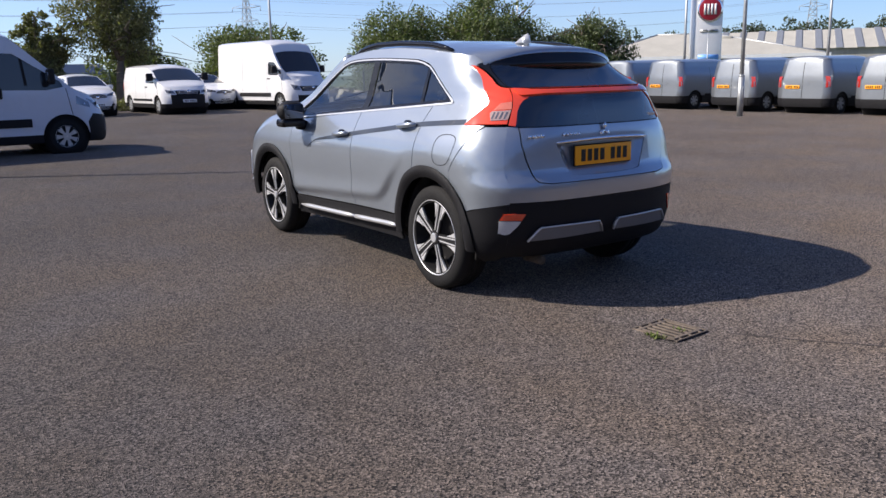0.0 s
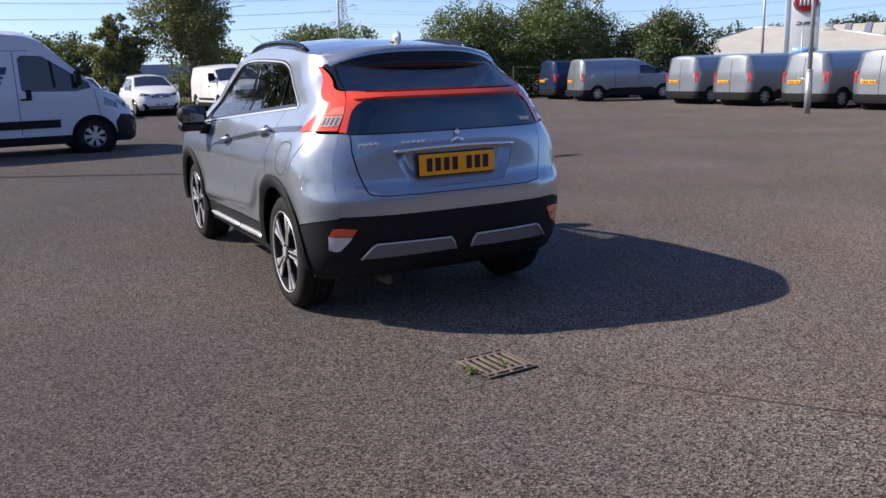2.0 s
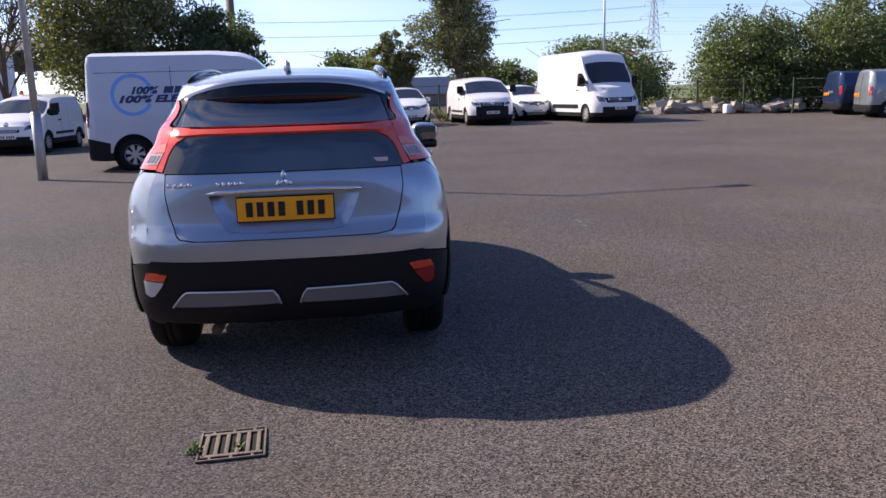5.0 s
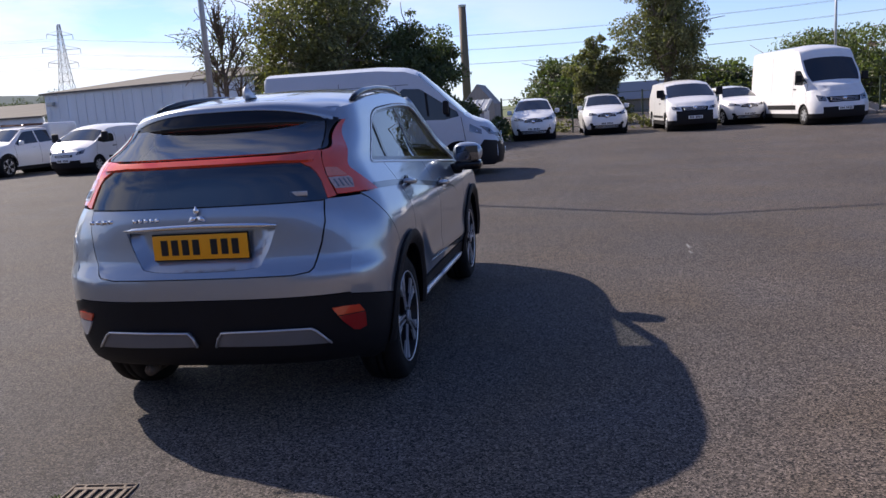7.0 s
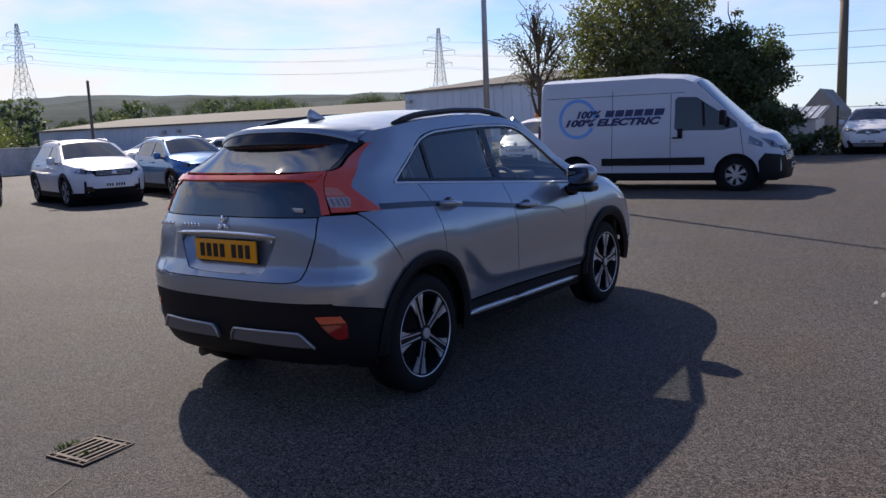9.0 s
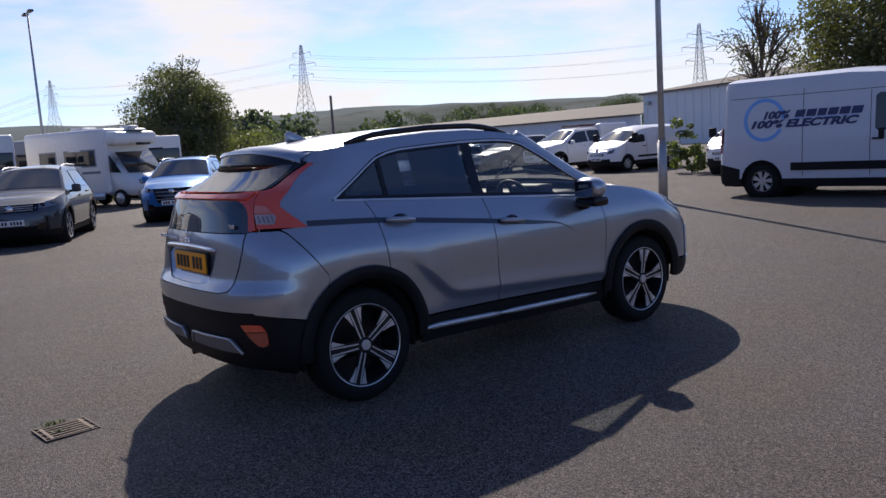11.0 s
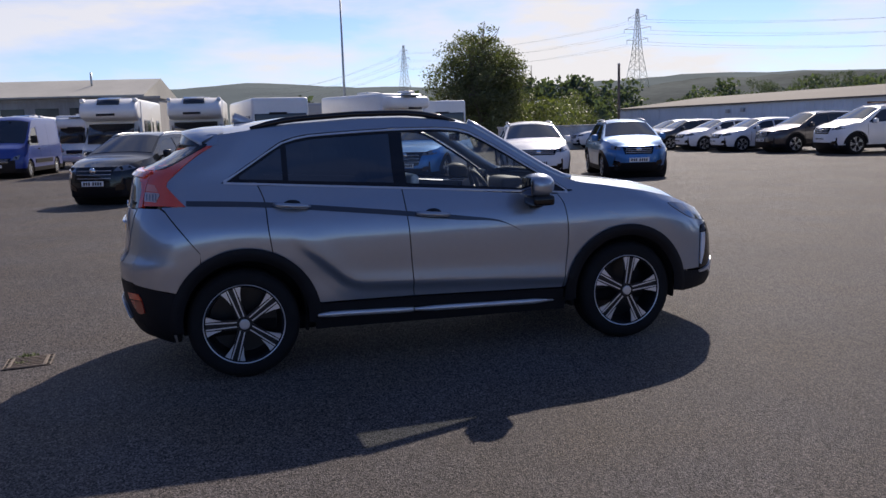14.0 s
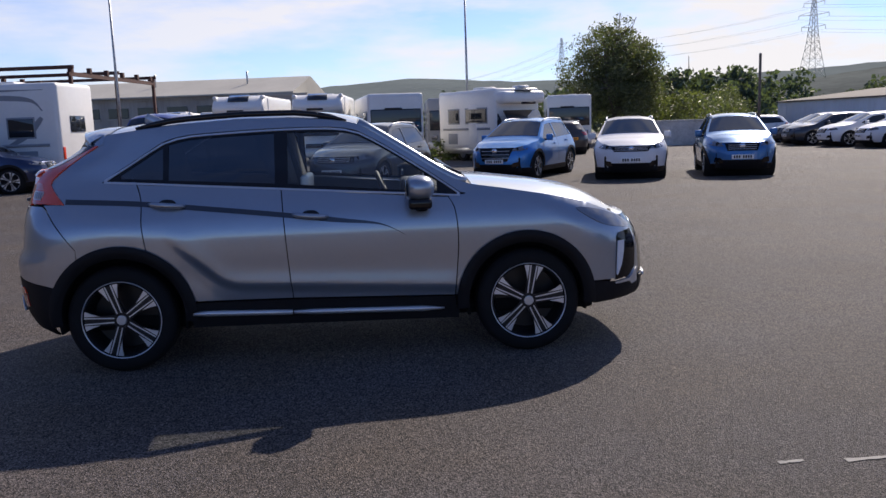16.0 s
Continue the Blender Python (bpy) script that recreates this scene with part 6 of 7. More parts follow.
# ---- motorhomes ----
def motorhome(label, at, L=6.8, H=2.9, luton=True, a_class=False, stripe=True, body=MH_WHITE):
    """A coachbuilt motorhome, nose at the origin and facing +y."""
    m = thing("motorhome", label, "motorhome", at, "motorhomes")
    W = 2.25
    rear = -L
    cabin = 0.0 if a_class else 1.35
    part("body", soft_box(W, L - cabin, H - 0.5, (0, rear + (L - cabin) / 2, 0.5 + (H - 0.5) / 2), 0.14), body, m)
    if a_class:
        part("windscreen", soft_box(W - 0.2, 0.1, 0.95, (0, -0.02, 1.75), 0.12), CAR_GLASS, m)
        part("grille", box(1.1, 0.08, 0.22, (0, 0.0, 0.85), 0.03), GLOSS_BLACK, m)
        part("bumper", soft_box(W, 0.3, 0.4, (0, -0.05, 0.55), 0.1), SATIN, m)
        for s in (1, -1):
            part("headlight", box(0.3, 0.08, 0.2, (s * 0.8, 0.0, 0.95), 0.05), CLEAR_LENS, m)
    else:
        part("bonnet", slab([(-1.5, 0.45), (0, 0.45), (0.0, 0.8), (-0.15, 1.0), (-0.62, 1.22), (-1.5, 1.9)], 1.98, "x"), body, m)
        part("windscreen", slab([(-0.6, 1.26), (-0.57, 1.24), (-1.12, 2.02), (-1.15, 2.0)], 1.75, "x"), CAR_GLASS, m)
        for s in (1, -1):
            part("door_window", slab([(-1.5, 1.3), (-0.82, 1.26), (-1.3, 1.9), (-1.5, 1.9)], 0.02, "x", s * 1.0), CAR_GLASS, m)
            part("headlight", box(0.34, 0.1, 0.24, (s * 0.78, -0.06, 0.88), 0.06), CLEAR_LENS, m)
            part("mirror", box(0.18, 0.12, 0.32, (s * 1.2, -0.95, 1.5), 0.05), BLACK_PLASTIC, m)
        part("grille", box(1.0, 0.06, 0.18, (0, 0.01, 0.82), 0.02), GLOSS_BLACK, m)
        part("bumper", soft_box(1.98, 0.25, 0.34, (0, -0.06, 0.5), 0.08), SATIN, m)
        if luton:
            bulge = slab(smooth_line([(-2.0, H - 0.02), (-1.25, H + 0.02), (-0.85, H - 0.1), (-0.55, H - 0.36), (-0.5, H - 0.55), (-0.62, H - 0.74), (-1.1, H - 0.86), (-2.0, H - 0.88)], 3), W - 0.06, "x")
            bmesh.ops.bevel(bulge, geom=[e for e in bulge.edges if abs(e.verts[0].co.x - e.verts[1].co.x) < 0.01], offset=0.16, segments=3, profile=0.6, affect="EDGES", clamp_overlap=True)
            part("overcab", bulge, body, m)
            part("skylight", slab([(-1.15, H + 0.03), (-0.86, H - 0.06), (-0.66, H - 0.23), (-0.64, H - 0.2), (-0.84, H - 0.02), (-1.13, H + 0.07)], 0.85, "x"), CAR_GLASS, m)
            for s in (1, -1):
                part("marker_pod", box(0.16, 0.5, 0.16, (s * (W / 2 - 0.12), -0.95, H - 0.05), 0.06), body, m)
        else:
            part("cab_roof", soft_box(W - 0.1, 1.3, 0.5, (0, -1.5, H - 0.38), 0.22, 4), body, m)
            part("skylight", box(0.8, 0.4, 0.05, (0, -1.0, H - 0.12), 0.02), CAR_GLASS, m)
    for s in (1, -1):
        for y, w in ((rear + 1.2, 0.8), (-cabin - 1.3, 1.5)):
            pane = part("side_window", box(0.03, w, 0.55, (s * (W / 2 + 0.003), y, 1.85), 0.012), CAR_GLASS, m)
            part("window_frame", box(0.02, w + 0.1, 0.65, (s * (W / 2 + 0.001), y, 1.85), 0.008), MH_GREY, pane)
        door = part("side_door", box(0.024, 0.62, 1.75, (s * (W / 2 + 0.002), rear + 2.6, 1.4), 0.01), body, m)
        part("door_window", box(0.02, 0.34, 0.5, (s * (W / 2 + 0.012), rear + 2.6, 1.85), 0.008), CAR_GLASS, door)
        part("locker", box(0.02, 0.7, 0.45, (s * (W / 2 + 0.003), rear + 1.1, 0.92), 0.008), MH_GREY, m)
        part("skirt", box(0.05, L - cabin - 0.6, 0.28, (s * (W / 2 - 0.04), rear + (L - cabin) / 2, 0.45)), SATIN, m)
        if stripe:
            part("stripe", box(0.02, L - cabin - 0.7, 0.09, (s * (W / 2 + 0.003), rear + (L - cabin) / 2, 1.32)), MH_GREY, m)
    part("roof_hatch", box(0.7, 0.7, 0.14, (0.2, rear + 2.2, H + 0.05), 0.05), MH_WHITE, m)
    part("roof_hatch", box(0.5, 0.5, 0.12, (-0.3, rear + 4.0, H + 0.04), 0.05), MH_WHITE, m)
    part("name_bar", box(0.7, 0.02, 0.09, (0.1, 0.02 if a_class else -0.5, H - 0.62)), INK, m)
    for s in (1, -1):
        part("tail_light", box(0.12, 0.04, 0.5, (s * (W / 2 - 0.15), rear - 0.01, 1.0), 0.015), RED_LENS, m)
    part("rear_window", box(0.9, 0.04, 0.5, (0, rear - 0.005, 1.95), 0.02), CAR_GLASS, m)
    for y in (-0.95, -L + 1.7):
        for s in (1, -1):
            part("wheel", cyl(0.33, 0.2, (s * 0.95, y, 0.33), "x", 24, bevel=0.03), RUBBER, m)
            part("wheel_trim", cyl(0.2, 0.02, (s * 1.05, y, 0.33), "x", 20), SILVER_WHEEL, m)
    return m


def swoosh(parent, pts, width, s, reach):
    """A tapered curved decal on a flat side wall at x = s * reach."""
    line = smooth_line(pts, 6)
    n = len(line) - 1
    up, low = [], []
    for k, (y, z) in enumerate(line):
        a, b = line[max(0, k - 1)], line[min(n, k + 1)]
        d = Vector((b[0] - a[0], b[1] - a[1])).normalized()
        w = width * (0.25 + 0.75 * math.sin(math.pi * min(1, 0.15 + k / n))) / 2
        up.append((y - d.y * w, z + d.x * w))
        low.append((y + d.y * w, z - d.x * w))
    part("swoosh", slab(up + low[::-1], 0.01, "x", s * reach), MH_GREY, parent, smooth=False)


def soft_box(sx, sy, sz, at, bevel, seg=3):
    return box(sx, sy, sz, at, bevel, seg)


motorhome("white motorhome with a bulging cab roof and dark windscreen", facing(-28.6, -4.2, -95), 6.6, 3.0)
motorhome("white motorhome with a rounded overcab", facing(-29.2, -0.9, -93), 6.6, 3.0)
motorhome("white flat-fronted motorhome with a wide dark windscreen", facing(-27.0, 2.45, -84), 6.8, 2.85, a_class=True)
motorhome("dark-screened motorhome behind the others", facing(-33.0, 5.2, -92), 6.5, 2.8, a_class=True, body=MH_GREY)
motorhome("white low-profile motorhome parked at an angle", facing(-25.4, 7.95, -62), 5.5, 2.9, luton=False)
motorhome("grey-fronted motorhome like a small coach", facing(-35.4, 11.5, -100), 6.8, 2.85, a_class=True)
tourer = motorhome("white motorhome seen from behind with a red tail light", facing(-21.75, -14.9, 172), 7.2, 3.2, luton=False)
swoosh(tourer, [(-4.4, 2.78), (-5.6, 2.76), (-6.4, 2.66), (-6.72, 2.35)], 0.16, -1, 1.128)
swoosh(tourer, [(-6.68, 2.15), (-6.3, 1.75), (-5.8, 1.42), (-5.2, 1.2)], 0.2, -1, 1.128)
swoosh(tourer, [(-2.0, 2.98), (-5.0, 2.98), (-6.8, 2.98)], 0.07, -1, 1.128)
motorhome("small pale motorhome in the back row", facing(-42.0, -10.2, -92), 6.0, 2.7)
motorhome("white motorhome in the back row", facing(-37.0, -6.6, -92), 6.0, 2.6, luton=False)


# ---- the grey crossover in the middle ----
def thin_glass(name, tint, gloss=1.0):
    """A thin pane: tinted see-through, with mirror gloss that grows towards grazing."""
    m = bpy.data.materials.new(name)
    m.use_nodes = True
    n, l = m.node_tree.nodes, m.node_tree.links
    n.remove(n["Principled BSDF"])
    clear, mirror, mix, fr = n.new("ShaderNodeBsdfTransparent"), n.new("ShaderNodeBsdfGlossy"), n.new("ShaderNodeMixShader"), n.new("ShaderNodeLayerWeight")
    steep, sheen = n.new("ShaderNodeMath"), n.new("ShaderNodeMath")
    clear.inputs["Color"].default_value = (*tint, 1)
    mirror.inputs["Roughness"].default_value = 0.01
    # the gloss of the pane's two faces, the same from inside and outside
    fr.inputs["Blend"].default_value = 0.5
    steep.operation, steep.inputs[1].default_value = "POWER", 4.0
    sheen.operation, sheen.inputs[1].default_value, sheen.inputs[2].default_value = "MULTIPLY_ADD", 0.85, 0.10 * gloss
    sheen.use_clamp = True
    l.new(fr.outputs["Facing"], steep.inputs[0])
    l.new(steep.outputs["Value"], sheen.inputs[0])
    l.new(sheen.outputs["Value"], mix.inputs["Fac"])
    l.new(clear.outputs["BSDF"], mix.inputs[1])
    l.new(mirror.outputs["BSDF"], mix.inputs[2])
    l.new(mix.outputs["Shader"], n["Material Output"].inputs["Surface"])
    return m


PANE_CLEAR = thin_glass("clear_pane", (0.86, 0.9, 0.89))
PANE_TINT = thin_glass("privacy_pane", (0.10, 0.11, 0.13), 1.5)
PANE_REAR = thin_glass("rear_pane", (0.42, 0.45, 0.48), 1.6)

hero = Shape(
    soft([(0.05, 0.79), (0.25, 0.845), (0.38, 0.866), (0.5, 0.874), (0.62, 0.874), (0.75, 0.886), (0.88, 0.89), (0.98, 0.868), (1.08, 0.823), (1.18, 0.766), (1.25, 0.718), (1.35, 0.69), (1.45, 0.655), (1.55, 0.625), (1.62, 0.59), (1.8, 0.5)], 0.03),
    soft([(0.05, -0.45), (0.22, -0.55), (0.3, -0.69), (0.4, -0.74), (0.5, -0.755), (0.62, -0.768), (0.72, -0.778), (0.775, -0.765), (0.80, -0.735), (0.9, -0.718), (1.05, -0.705), (1.1, -0.69), (1.27, -0.655), (1.325, -0.61), (1.38, -0.47), (1.44, -0.365), (1.52, -0.29), (1.7, -0.1)], 0.012),
    soft([(0.05, 3.2), (0.2, 3.4), (0.28, 3.54), (0.35, 3.6), (0.45, 3.605), (0.6, 3.6), (0.72, 3.58), (0.81, 3.53), (0.9, 3.455), (1.0, 3.32), (1.2, 2.9)], 0.02),
    soft([(-0.8, 1.18), (-0.66, 1.29), (-0.6, 1.34), (-0.3, 1.545), (-0.1, 1.592), (0.1, 1.618), (0.4, 1.65), (0.8, 1.672), (1.15, 1.672), (1.4, 1.65), (1.58, 1.612), (1.83, 1.455), (2.05, 1.315), (2.21, 1.215), (2.3, 1.18), (2.5, 1.16), (2.83, 1.118), (3.08, 1.075), (3.3, 1.0), (3.44, 0.92), (3.5, 0.86), (3.6, 0.74)], 0.025),
    interp([(-0.6, 0.04), (-0.3, 0.05), (0, 0.055), (1.4, 0.055), (1.6, 0.045), (2.1, 0.05), (2.3, 0.035), (2.8, 0.06), (3.4, 0.1)]),
    interp([(0, 0.43), (0.95, 0.43), (1.1, 0.46), (1.33, 0.46), (1.38, 0.43), (1.45, 0.42), (1.6, 0.4)]), 0.58, 2.5, 3.0, 2.2, 3.0)


CREASE = interp([(0.2, 1.0), (0.349, 0.866), (0.5, 0.749), (0.633, 0.624), (0.69, 0.585), (0.76, 0.562), (0.85, 0.555), (1.11, 0.542), (2.154, 0.484), (2.3, 0.476)])


def sculpt(y, z):
    """The crease that sweeps down behind the rear door, the tucked-in panel below it and the swelling over the rear wheel."""
    slope = (CREASE(y + 0.04) - CREASE(y - 0.04)) / 0.08
    d = (CREASE(y) - z) / math.sqrt(1 + slope * slope)
    ends = min(1, max(0, (y - 0.3) / 0.3)) * min(1, max(0, (2.26 - y) / 0.12))
    k = min(1, max(0, d / 0.05))
    tuck = 0.018 * k * k * (3 - 2 * k) + 0.10 * min(0.12, max(0, d))
    lip = 0.009 * math.exp(-((d / 0.075) ** 2)) if d < 0 else 0.009 * (1 - k)
    return ends * (lip - tuck) + 0.014 * math.exp(-((y / 0.27) ** 2) - ((z - 0.96) / 0.1) ** 2)


hero.extra = sculpt
USPLIT = 0.72
KX = (1 - USPLIT**2.5) ** (1 / 3.0)


def split(z):
    return hero.split_r(z, USPLIT)


def split_line(z0, z1, n=10):
    return [(split(z0 + (z1 - z0) * k / n), z0 + (z1 - z0) * k / n) for k in range(n + 1)]


def xs(z):
    return hero.w(z) * KX


def crossover():
    car = thing("crossover_car", "silver-grey metallic crossover car with a red light bar across its tail", "car")
    ST = 0.035
    ARCH_R, ARCH_F, RO, RI = (0.02, 0.372), (2.655, 0.368), 0.465, 0.388
    upper = smooth_line([(-0.06, 1.248), (0.16, 1.385), (0.3, 1.472), (0.42, 1.506), (0.56, 1.521), (1.05, 1.54), (1.46, 1.53), (1.65, 1.465), (2.01, 1.24), (2.23, 1.085)], 6)
    lower = [(-0.06, 1.24), (1.07, 1.168), (2.07, 1.082), (2.23, 1.078)]
    top, low = interp(upper), interp(lower)
    edge = lambda y0, y1, n=24: [(y0 + (y1 - y0) * k / n, hero.edge(y0 + (y1 - y0) * k / n)) for k in range(n + 1)]

    def dlo(y0, y1, d):
        """Outline of the glazing between two stations, drawn in by d."""
        ys = np.linspace(y0, y1, 26)
        up = [(float(y), max(low(y) + d, top(y) - d)) for y in ys]
        return [(y0, low(y0) + d), (y1, low(y1) + d), *up[::-1]]

    rear_edge = smooth_line([(0.13, 1.235), (0.172, 1.12), (0.182, 0.96), (0.2, 0.8)], 5)
    mid_edge = smooth_line([(1.062, 1.166), (1.08, 0.92), (1.09, 0.73), (1.108, 0.446)], 5)
    front_edge = smooth_line([(2.15, 1.07), (2.192, 0.98), (2.205, 0.75), (2.175, 0.416)], 5)
    hem = interp([(0.44, 0.452), (1.11, 0.446), (1.6, 0.432), (2.2, 0.415)])

    def shifted(line, d):
        return [(y + d, z) for y, z in line]

    def ang(c, r, y=None, z=None):
        return math.degrees(math.acos((y - c[0]) / r)) if y is not None else math.degrees(math.asin((z - c[1]) / r))

    lamp_front = smooth_line([(-0.125, 1.474), (-0.245, 1.4), (-0.368, 1.30), (-0.412, 1.25), (-0.395, 1.21), (-0.305, 1.112)], 4)
    for s in (1, -1):
        fl = s < 0
        skin = hero.side(s)

        def side(name, poly, m, off=0.0, rim=0.014, label="", step=ST, holes=()):
            return part(name, panel(poly, hero.side(s, off), step, holes, rim, fl), m, car, label)

        g = 0.0035
        # one stamping: cant rail, tail pillar and rear wing
        a_hi, a_lo = ang(ARCH_R, RO, y=0.2), 180 - ang(ARCH_R, RO, z=0.80)
        frame = [(2.3, hero.edge(2.3) - 0.004), *edge(2.28, -0.1), *lamp_front[1:], (-0.45, 1.108), (-0.425, 1.085), (-0.235, 0.825), *arc(*ARCH_R, RO, 180 - ang(ARCH_R, RO, y=0.02 + 0.255), a_hi, 10), *shifted(rear_edge[::-1], -g), (-0.02, 1.232), (-0.085, 1.238), *[(y, z + 0.012) for y, z in upper[1:]], (2.28, 1.09)]
        side("rear_wing", frame, GREY_PAINT)
        side("rear_door", [*shifted(rear_edge, g), *arc(*ARCH_R, RO, a_hi, ang(ARCH_R, RO, z=0.455), 8), *[(float(y), hem(y)) for y in (0.5, 0.6, 0.67, 0.75, 0.82, 0.89, 1.0, 1.1)], *shifted(mid_edge[::-1], -g), *[(y, low(y) - 0.012) for y in np.linspace(1.05, 0.15, 8)]], GREY_PAINT, step=0.022)
        side("front_door", [*shifted(mid_edge, g), *[(float(y), hem(y)) for y in (1.115, 1.25, 1.4, 1.6, 1.75, 1.9, 2.09, 2.16)], *shifted(front_edge[::-1], -g), *[(y, low(y) - 0.012) for y in np.linspace(2.13, 1.09, 8)]], GREY_PAINT, step=0.022)
        fa0, fa1 = 180 - ang(ARCH_F, RO, z=0.425), ang(ARCH_F, RO, z=0.47)
        nose_line = [(hero.split_f(z, 0.8), z) for z in np.linspace(0.47, 0.86, 10)]
        side("front_wing", [*shifted(front_edge, g), *arc(*ARCH_F, RO, fa0, fa1, 22), *nose_line, *edge(hero.split_f(0.87, 0.8), 2.3)[1:], (2.26, 1.083), (2.16, 1.076)], GREY_PAINT)
        side("bumper_corner", [(-0.431, 1.079), *[(-0.425 + 0.19 * k / 4, 1.07 - 0.253 * k / 4) for k in range(1, 5)], *arc(*ARCH_R, RO, 180 - ang(ARCH_R, RO, y=0.02 + 0.262), 180 - ang(ARCH_R, RO, z=0.585), 8), *[(-0.45 + (split(0.64) + 0.45) * k / 3, 0.6 + 0.04 * k / 3) for k in range(4)], *split_line(0.645, 1.1), (-0.46, 1.1)], GREY_PAINT)
        side("lower_corner", [*arc(*ARCH_R, RO, 180 - ang(ARCH_R, RO, z=0.578), 182, 6), (-0.43, 0.25), (split(0.27), 0.27), *split_line(0.3, 0.634, 8), (-0.45, 0.593)], BLACK_PLASTIC, 0.004)
        for c in (ARCH_R, ARCH_F):
            part("arch_trim", panel(arc(*c, RO + 0.004, 186, -6, 30) + arc(*c, RI, -6, 186, 30), lambda y, z, c=c: (s * (hero.x(y, z) + 0.006 + 0.022 * math.sin(math.pi * min(1, max(0, (RO - math.hypot(y - c[0], z - c[1])) / (RO - RI) * 0.8 + 0.2)))), y, z), 0.025, (), 0.05, fl), BLACK_PLASTIC, car, "matt black wheel-arch trim")
        lo = [(y, hem(y) - 0.012) for y in (2.18, 2.09, 1.9, 1.75, 1.6, 1.4, 1.25, 1.11, 1.0, 0.89, 0.82, 0.75, 0.67, 0.6, 0.5, 0.46)]
        side("sill_cladding", [(0.47, 0.365), (2.18, 0.33), *lo], BLACK_PLASTIC, 0.006)
        side("sill_underside", [(0.45, 0.27), (2.2, 0.25), (2.2, 0.33), (0.45, 0.365)], BLACK_PLASTIC, -0.012)
        for a, b, c, d in ((0.46, 1.098, 0.372, 0.352), (1.106, 2.1, 0.352, 0.33)):
            ys = np.linspace(a, b, 8)
            part("sill_strip", tube([(s * (hero.x(y, 0.36) + 0.02), float(y), c + (d - c) * (y - a) / (b - a)) for y in ys], [0.012] + [0.019] * 6 + [0.017 if b < 2 else 0.006], 8), SATIN, car, "satin silver sill strip")
        # glazing
        side("window_surround", dlo(-0.055, 2.22, 0.0), GLOSS_BLACK, -0.006, 0.0, holes=[dlo(0.03, 0.3, 0.024), dlo(0.335, 1.02, 0.022), dlo(1.105, 2.08, 0.022)])
        side("chrome_surround", [*dlo(-0.07, 2.228, -0.006)], SATIN, 0.004, 0.008, "satin window surround", holes=[dlo(-0.05, 2.21, 0.005)])
        side("quarter_window", dlo(0.025, 0.305, 0.02), PANE_TINT, -0.012, 0.0, step=0.08)
        side("rear_window_pane", dlo(0.33, 1.025, 0.018), PANE_TINT, -0.012, 0.0, step=0.08)
        side("front_window_pane", dlo(1.1, 2.085, 0.018), PANE_CLEAR, -0.012, 0.0, step=0.08)
        # crease along the doors: its shade is painted as a dark strip
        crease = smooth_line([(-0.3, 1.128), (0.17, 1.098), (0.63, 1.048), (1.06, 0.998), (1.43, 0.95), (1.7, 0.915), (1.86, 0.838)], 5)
        side("swage_line", [(y, z + 0.016 * min(1, (1.88 - y) * 2)) for y, z in crease] + [(y, z - 0.016 * min(1, (1.88 - y) * 2)) for y, z in crease[::-1]], SLATE_PAINT, -0.002 + 0.004, 0.0, "crease along the doors, its shade laid on as a dark strip")
        for hy, hz in ((0.34, 1.085), (1.25, 0.985)):
            x = hero.x(hy, hz)
            h = part("door_handle", tube([(s * (x + 0.006), hy - 0.112, hz + 0.010), (s * (x + 0.03), hy - 0.085, hz + 0.009), (s * (x + 0.042), hy - 0.04, hz + 0.004), (s * (x + 0.044), hy, hz), (s * (x + 0.042), hy + 0.04, hz - 0.004), (s * (x + 0.03), hy + 0.085, hz - 0.009), (s * (x + 0.006), hy + 0.112, hz - 0.012)], [0.012, 0.016, 0.018, 0.018, 0.018, 0.016, 0.011], 10), GREY_PAINT, car)
            # flat black ellipse in place of the shaded hollow behind the handle
            part("handle_recess_shade", slab([(hy + 0.056 * math.cos(a), hz + 0.006 + 0.03 * math.sin(a)) for a in np.linspace(0, 2 * math.pi, 25)[:-1]], 0.008, "x", s * (x + 0.001)), GLOSS_BLACK, h)
        if s < 0:
            fuel = smooth_line([(-0.27, 1.03), (-0.08, 1.03), (-0.07, 0.87), (-0.22, 0.87)], 5, True)
            ring = [(-0.165 + (y + 0.165) * 0.96, 0.95 + (z - 0.95) * 0.96) for y, z in fuel]
            side("fuel_flap_gap", fuel, SHADOW_GAP, 0.0015, 0.0, holes=[ring])
        # lamps
        arm = smooth_line([(split(1.327), 1.33), (-0.425, 1.337), (-0.37, 1.358), (-0.3, 1.396), (-0.22, 1.438), (-0.15, 1.474)], 3)
        lamp = [*lamp_front, (-0.45, 1.118), *split_line(1.118, 1.325, 8), *arm]
        side("spoiler_cheek", [(-0.085, 1.545), (-0.09, 1.478), (-0.13, 1.472), (-0.2, 1.478), (-0.235, 1.5), (-0.2, 1.535), (-0.13, 1.548)], GREY_PAINT, 0.003, 0.02)
        side("window_return", [*split_line(1.345, 1.488, 8), (-0.17, 1.49), (-0.15, 1.482), *[(y - 0.003, z + 0.004) for y, z in arm[-2::-1]]], GLOSS_BLACK, 0.004, 0.01)
        lamp_ob = side("tail_light", lamp, RED_LENS, 0.01, 0.01, "red tail light")
        clear = [(-0.553, 1.145), (-0.478, 1.14), (-0.455, 1.183), (-0.462, 1.196), (-0.546, 1.2)]
        part("reverse_lens", panel(clear, hero.side(s, 0.014), 0.03, (), 0.006, fl), AMBER_LENS, lamp_ob, "clear ribbed lens")
        for k in range(4):
            ya = -0.54 + 0.019 * k
